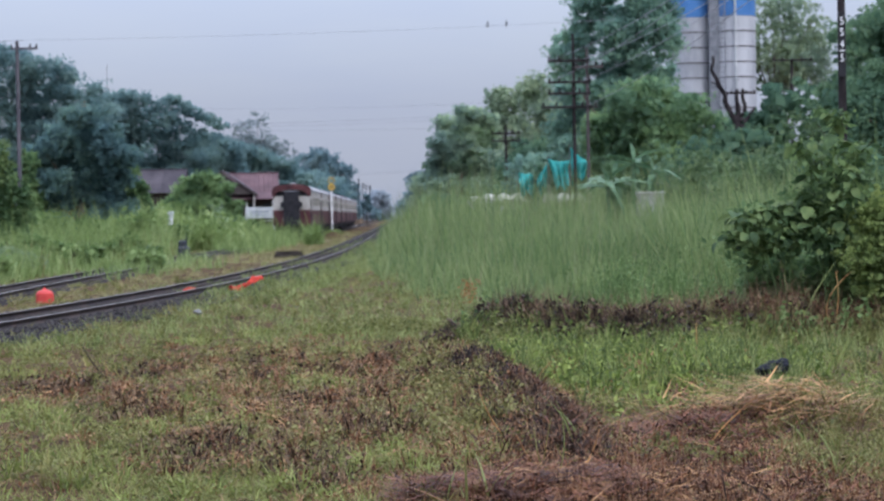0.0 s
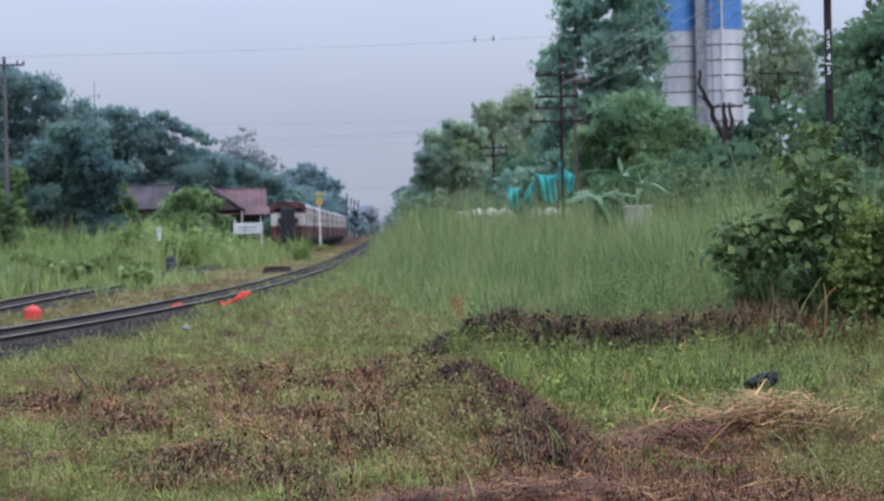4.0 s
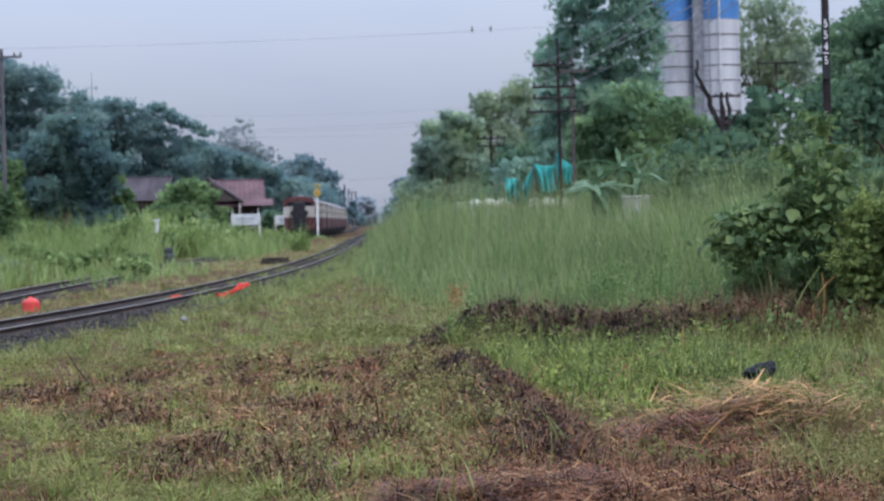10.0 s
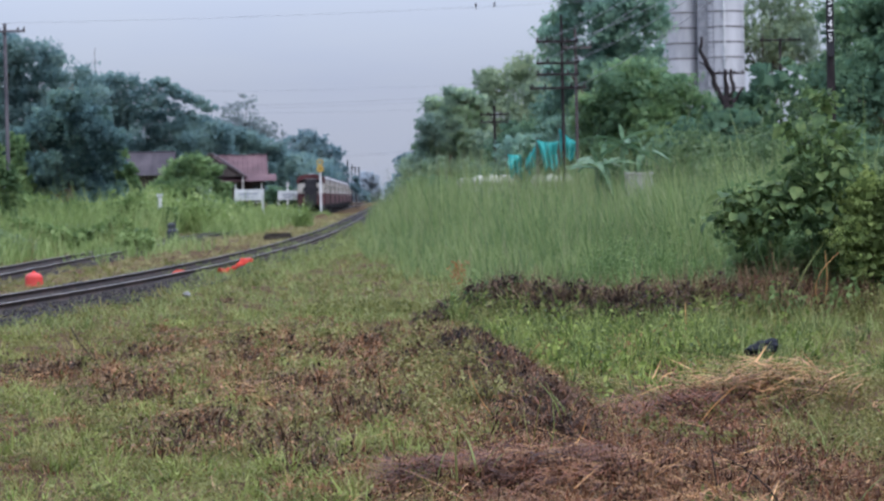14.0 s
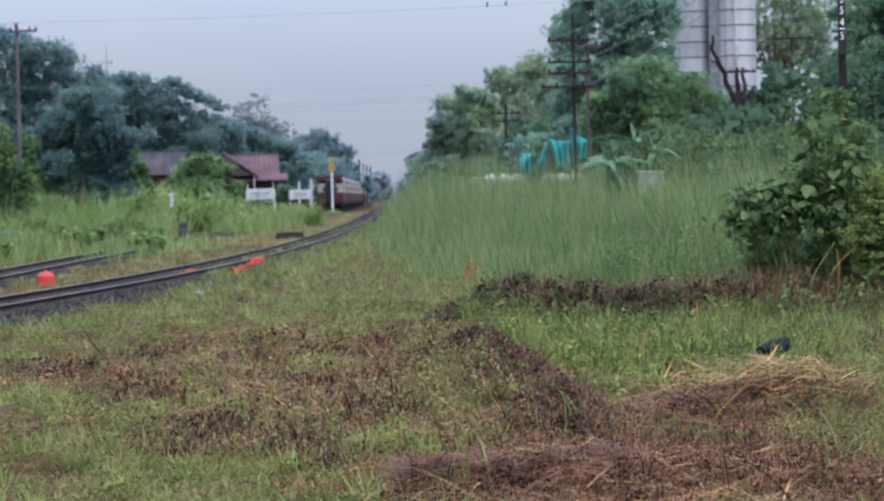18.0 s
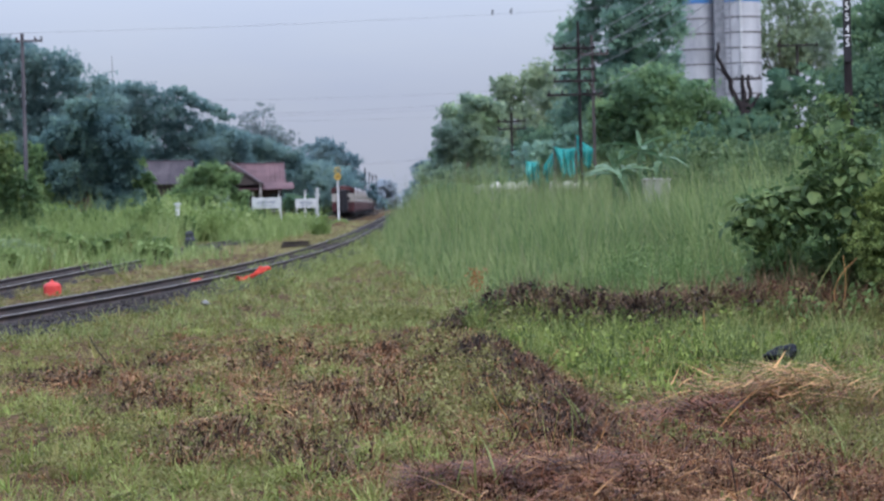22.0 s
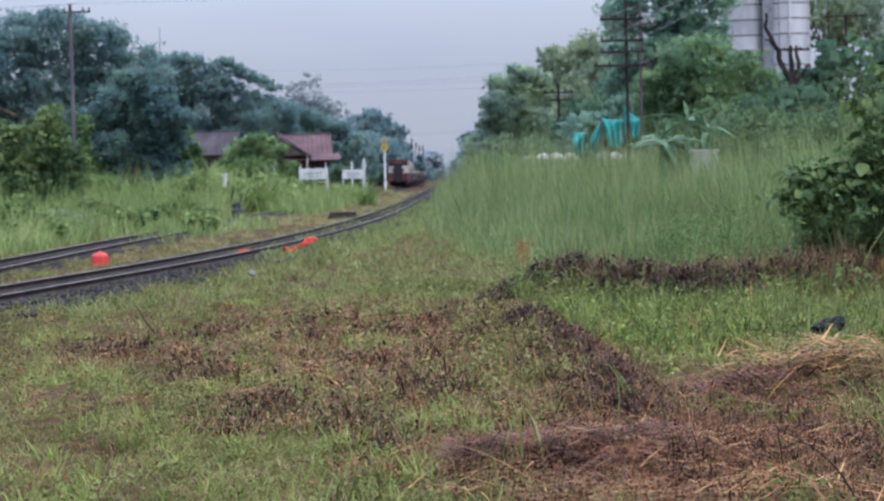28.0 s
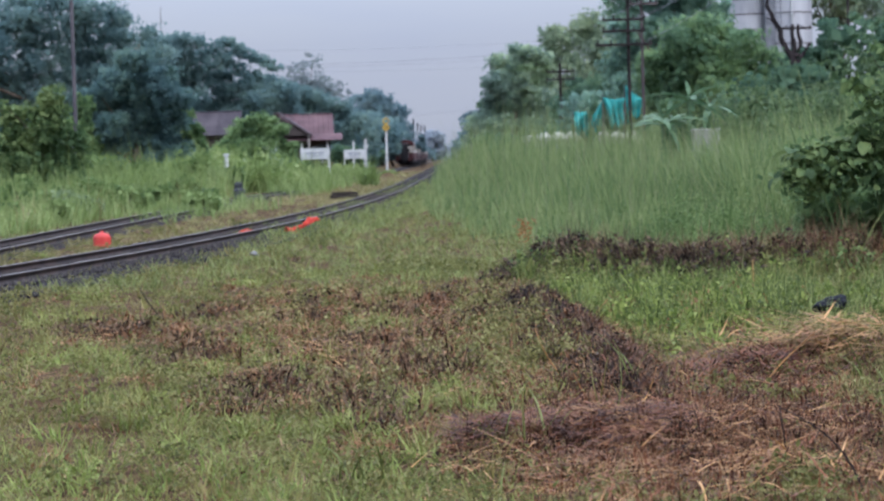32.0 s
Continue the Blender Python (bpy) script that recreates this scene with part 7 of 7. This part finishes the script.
def snag(x, y, z):
    """A bare trunk whose top curls over, with stubs of broken limbs round it."""
    t = thing("dead_tree_snag", x, y, z, "bare blackened dead tree with a curling top in the shrubs", "dead tree")
    def limb(name, pts, r0, r1):
        a = np.array(pts, float)
        k = np.linspace(0, len(a) - 1, 4 * len(a))
        c = np.stack([np.interp(k, np.arange(len(a)), a[:, i]) for i in (0, 1)], -1)
        c[1:-1] = (c[:-2] + 2 * c[1:-1] + c[2:]) / 4
        wob = 0.04 * np.sin(k * 7)
        part(name, mesh_np(name, *tube_np([(np.stack([c[:, 0] + wob, 0.5 * wob, c[:, 1]], -1), np.linspace(r0, r1, len(k)))], 8), M["pole_dark"], True), parent=t)
    limb("trunk", ((1.3, 0), (1.25, 4.0), (1.15, 5.5), (0.68, 6.25), (0.55, 7.0), (-0.1, 8.15), (0.0, 8.95)), 0.24, 0.07)
    limb("limb", ((0.55, 7.0), (0.1, 7.5), (-0.15, 7.6)), 0.08, 0.03)
    limb("limb", ((1.2, 4.8), (1.3, 6.0), (1.2, 7.2)), 0.16, 0.09)
    limb("limb", ((1.25, 5.2), (1.65, 6.1), (1.5, 7.2)), 0.15, 0.08)
    limb("limb", ((1.25, 4.8), (1.8, 5.7), (2.15, 6.2)), 0.14, 0.07)
    limb("limb", ((1.15, 4.6), (0.2, 5.6), (-0.5, 6.3), (-0.85, 6.9)), 0.10, 0.04)
    limb("limb", ((0.5, 5.2), (-0.15, 5.4), (-0.3, 6.0)), 0.08, 0.03)


snag(16.65, 120, 0.8)

# ---- small things by the tracks ----
_w = thing("red_marker_cap", -7.7, 48.4, -0.16, "red plastic dome-topped marker between the tracks", "marker")
part("drum", cyl(0, 0, 0.10, 0.20, 0.19, 0.20, 24), M["red_plastic"], _w)
bm = bmesh.new()
bmesh.ops.create_uvsphere(bm, u_segments=24, v_segments=12, radius=0.19, matrix=Matrix.Translation((0, 0, 0.19)) @ Matrix.Diagonal((1, 1, 0.6, 1)))
part("dome", bm, M["red_plastic"], _w)
part("knob", cyl(0, 0, 0.32, 0.05, 0.03, 0.05, 12), M["red_plastic"], _w)
_w = thing("point_lever", -9.45, 97, -0.16, "dark point lever box beside the siding", "lever")
part("box", box(0, 0, 0.3, 0.5, 0.5, 0.6, 0.10), M["dark_paint"], _w)
part("lamp", box(-0.04, 0, 0.66, 0.36, 0.32, 0.40, 0.10), M["dark_paint"], _w)
part("handle", cyl(0.12, 0, 0.7, 0.03, 0.02, 0.6, 8), M["dark_paint"], _w)


_w = thing("timber_stack", -5.05, 98.3, -0.17, "low stack of dark old sleepers beside the track", "timber stack")
for _i, (_x, _y, _z, _t) in enumerate(((0, -0.3, 0.09, 4), (0.1, 0.05, 0.09, -3), (-0.05, 0.4, 0.09, 2), (0.05, 0.0, 0.23, 6))):
    part("sleeper", box(0, 0, 0, 1.15, 0.22, 0.13, 0.015), M["sleeper"], _w, at=pose(_x, _y, _z, 0, 0, _t))


def rag(x, y, w, h, seed, label, turn=0, rise=0.0, deep=0.45):
    nu, nv = 30, 9
    u, v = np.meshgrid(np.linspace(0, 1, nu), np.linspace(0, 1, nv), indexing="ij")
    X, Y = (u - 0.5) * w, (v - 0.5) * deep * (0.7 + 0.5 * np.sin(u * 7 + seed))
    Z = h * (0.35 + 0.4 * np.sin(u * 13 + seed) * np.sin(v * 4 + seed) + 0.25 * np.sin(u * 29 + v * 5)) * np.sin(v * math.pi) ** 0.5 + 0.02 + rise * smooth01(0.25, 1.0, u)
    V = np.stack([X, Y, Z], -1).reshape(-1, 3)
    a, b = np.meshgrid(np.arange(nu - 1), np.arange(nv - 1), indexing="ij")
    F = np.stack([a * nv + b, (a + 1) * nv + b, (a + 1) * nv + b + 1, a * nv + b + 1], -1).reshape(-1, 4)
    o = new("orange_net_rag", mesh_np("orange_net_rag", V, F, M["orange_cloth"], True))
    o.matrix_basis = pose(x, y, float(gz(x, y)) + 0.03, 0, 0, turn)
    o.modifiers.new("thickness", "SOLIDIFY").thickness = 0.008
    tagged(o, label, "netting", "orange netting")


rag(-3.78, 53.4, 0.86, 0.18, 1, "crumpled orange-red netting beside the rail", 35, 0.26, 0.3)
rag(-5.15, 54.0, 0.5, 0.12, 3, "scrap of orange-red netting between the rails", 70)
bm = bmesh.new()
bmesh.ops.create_icosphere(bm, subdivisions=2, radius=0.085)
for _v in bm.verts:
    _v.co *= 1 + 0.5 * noise.noise(_v.co * 14)
    _v.co.z *= 0.6
tagged(part("white_litter", bm, M["white_litter"], at=pose(-3.68, 40.2, -0.06)), "crumpled white plastic litter in the grass", "litter")
bm = bmesh.new()
bmesh.ops.create_icosphere(bm, subdivisions=4, radius=0.17)
for _v in bm.verts:
    _v.co *= 1 + 0.35 * noise.noise(_v.co * 9) + 0.15 * noise.noise(_v.co * 24)
    _v.co = Vector((_v.co.x * 1.1, _v.co.y * 0.8, max(-0.08, _v.co.z * 0.45)))
tagged(part("black_plastic_bag", bm, M["black_plastic"], at=pose(3.68, 22.4, 0.015, 0, -12, 0)), "crumpled black plastic bag lying in the grass", "bag")
x, y = RNG.normal(1.22, 0.08, 120), RNG.normal(42.8, 0.15, 120)
stuff("orange_weed", leaves_np(np.stack([x, y, U(-0.1, 0.35, 120)], -1), U(0.05, 0.09, 120)), "orange_flower", "small weed with orange withered leaves", "weed")


def stick(x, y, tx, tz, bow, r, material, label="single dry stalk sticking out of the mown weeds"):
    """A thin stem from the ground at x, y to a tip at tx, tz, bowed a little."""
    z0 = float(gz(x, y)) - 0.03
    u = np.linspace(0, 1, 9)
    dx, dz = tx - x, tz - z0
    p = np.stack([dx * u - bow * dz * np.sin(math.pi * u), 0.1 * dx * u * u + 0.02 * np.sin(7 * u), dz * u + bow * dx * np.sin(math.pi * u)], -1)
    o = new("dry_stalk", mesh_np("dry_stalk", *tube_np([(p, np.linspace(r, r * 0.5, 9))], 6), M[material], True))
    o.matrix_basis = pose(x, y, z0)
    tagged(o, label, "stalk", "dry stalks")


DARK_TWIG = "thin dark dead branch leaning over the straw"
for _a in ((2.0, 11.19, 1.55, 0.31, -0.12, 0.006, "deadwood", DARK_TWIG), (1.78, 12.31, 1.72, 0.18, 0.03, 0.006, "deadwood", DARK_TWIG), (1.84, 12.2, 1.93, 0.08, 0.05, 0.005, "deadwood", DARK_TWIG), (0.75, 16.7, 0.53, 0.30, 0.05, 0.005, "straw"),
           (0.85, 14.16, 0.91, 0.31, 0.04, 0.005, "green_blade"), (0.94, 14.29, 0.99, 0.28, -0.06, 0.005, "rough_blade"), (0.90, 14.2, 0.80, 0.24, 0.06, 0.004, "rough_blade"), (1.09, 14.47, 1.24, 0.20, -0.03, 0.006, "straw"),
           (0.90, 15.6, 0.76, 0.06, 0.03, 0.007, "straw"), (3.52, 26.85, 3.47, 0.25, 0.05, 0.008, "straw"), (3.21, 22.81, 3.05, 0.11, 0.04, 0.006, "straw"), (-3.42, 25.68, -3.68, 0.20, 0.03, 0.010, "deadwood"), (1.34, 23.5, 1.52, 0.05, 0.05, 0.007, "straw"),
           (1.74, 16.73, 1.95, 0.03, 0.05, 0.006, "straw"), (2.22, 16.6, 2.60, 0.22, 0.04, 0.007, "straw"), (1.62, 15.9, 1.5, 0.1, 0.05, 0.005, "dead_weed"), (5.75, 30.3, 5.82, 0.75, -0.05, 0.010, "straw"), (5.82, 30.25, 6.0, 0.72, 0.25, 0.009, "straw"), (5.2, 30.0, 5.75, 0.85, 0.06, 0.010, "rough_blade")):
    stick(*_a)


def grass_blade(x, y, L, W, turn, tilt, bend, material):
    p = np.array([[x, y, float(gz(x, y)) - 0.01]])
    vf = ribbons(p, np.array([L]), np.array([W]), np.array([radians(turn)]), np.array([radians(tilt)]), np.array([radians(bend)]), 8, np.array([radians(turn + 80)]))
    o = new("grass_blade", mesh_np("grass_blade", *vf, M[material], True))
    o.modifiers.new("thickness", "SOLIDIFY").thickness = 0.0015
    tagged(o, "single broad green grass blade rising from the mown ground", "grass blade", "broad grass blades")


_r = random.Random(5)
for _cx, _cy, _k in ((0.46, 13.3, 6), (2.72, 14.3, 6), (1.18, 16.4, 5), (2.9, 16.6, 5), (-0.55, 12.0, 6), (0.1, 11.2, 5), (3.4, 21.6, 4)):
    for _i in range(_k):
        grass_blade(_cx + _r.gauss(0, 0.1), _cy + _r.gauss(0, 0.12), _r.uniform(0.22, 0.48), _r.uniform(0.008, 0.018), _r.uniform(0, 360), _r.uniform(0, 22), _r.uniform(15, 95), "rough_blade")
grass_blade(2.62, 13.4, 0.42, 0.020, 10, 8, 70, "rough_blade")
grass_blade(2.48, 12.2, 0.5, 0.018, 15, 25, 70, "rough_blade")
grass_blade(-0.62, 13.6, 0.36, 0.016, 5, 78, 10, "bright_blade")
grass_blade(-0.36, 13.5, 0.16, 0.014, 15, 40, 5, "bright_blade")

_q = np.random.default_rng(31)
n = 3000
y = 29 * (62 / 29) ** _q.random(n)
x = main_x(y) + np.where(_q.random(n) < 0.75, _q.uniform(0.6, 2.0, n), _q.uniform(-1.4, -0.6, n))
r = _q.uniform(0.022, 0.05, n)[:, None]
c = np.stack([x, y, np.where(x > main_x(y) + 1.2, -0.14, -0.115)], -1)
o = np.concatenate([np.eye(3), -np.eye(3)])[None] * _q.uniform(0.6, 1.2, (n, 6, 1)) + _q.normal(size=(n, 6, 3)) * 0.2
f = np.array([(0, 1, 2), (1, 3, 2), (3, 4, 2), (4, 0, 2), (1, 0, 5), (3, 1, 5), (4, 3, 5), (0, 4, 5)])
stuff("ballast_stones", ((c[:, None] + o * r[:, None]).reshape(-1, 3), (np.arange(n)[:, None, None] * 6 + f).reshape(-1, 3)), "stone", "loose dark ballast stones along the main track", "ballast")

n = 330
y = 28 * (62 / 28) ** _q.random(n)
x = main_x(y) + _q.uniform(0.75, 2.3, n)
stuff("shoulder_grass", clumps(x, y, U(0.05, 0.18, n), U(0.06, 0.20, n), 16, 0.010, 1.0, 1.2, 3), "green_blade", "sparse grass tufts growing in the ballast shoulder", "grass")
x, y = _q.uniform(-17.5, -8.4, 240), _q.uniform(124, 134, 240)
h = np.interp(x, [-17.5, -16.2, -14.3, -11.5, -9.5, -8.4], [1.2, 2.2, 2.7, 2.5, 1.8, 1.5])
stuff("field_edge_weeds", merge(clumps(x, y, U(0.2, 0.5, 240), U(0.7, 1.15, 240) * h, 12, 0.05, 0.5, 0.8, 3), leaf_clumps(x, y, U(0.25, 0.6, 240), U(0.6, 1.05, 240) * h, 26, 0.14)), "field_blade", "tall leafy weeds along the edge of the field", "weeds")
x, y = _q.normal(-12.62, 0.35, 14), _q.uniform(121.5, 122.6, 14)
stuff("post_weeds", merge(clumps(x, y, U(0.1, 0.3, 14), U(1.1, 1.75, 14), 14, 0.05, 0.4, 0.7, 3), leaf_clumps(x, y, U(0.2, 0.4, 14), U(0.9, 1.5, 14), 26, 0.14)), "field_blade", "weeds round the foot of the short white post", "weeds")
x, y = _q.normal(6.55, 0.32, 46), _q.uniform(38, 42, 46)
stuff("arching_grass", clumps(x, y, U(0.1, 0.3, 46), U(1.9, 3.0, 46), 8, 0.016, 0.35, 0.8, 6), "tall_blade", "long arching grass stems beside the sapling", "grass")

x, y = _q.uniform(7.6, 9.6, 70), _q.uniform(72, 77, 70)
stuff("tank_grass", clumps(x, y, U(0.15, 0.35, 70), U(1.2, 1.75, 70), 22, 0.022, 0.35, 0.6, 3), "tall_blade", "tall grass standing before the concrete tank", "grass")

sleepers(MAIN, main_x, 30, 130)
sleepers(SIDING, siding_x, 44, 100)

motions()
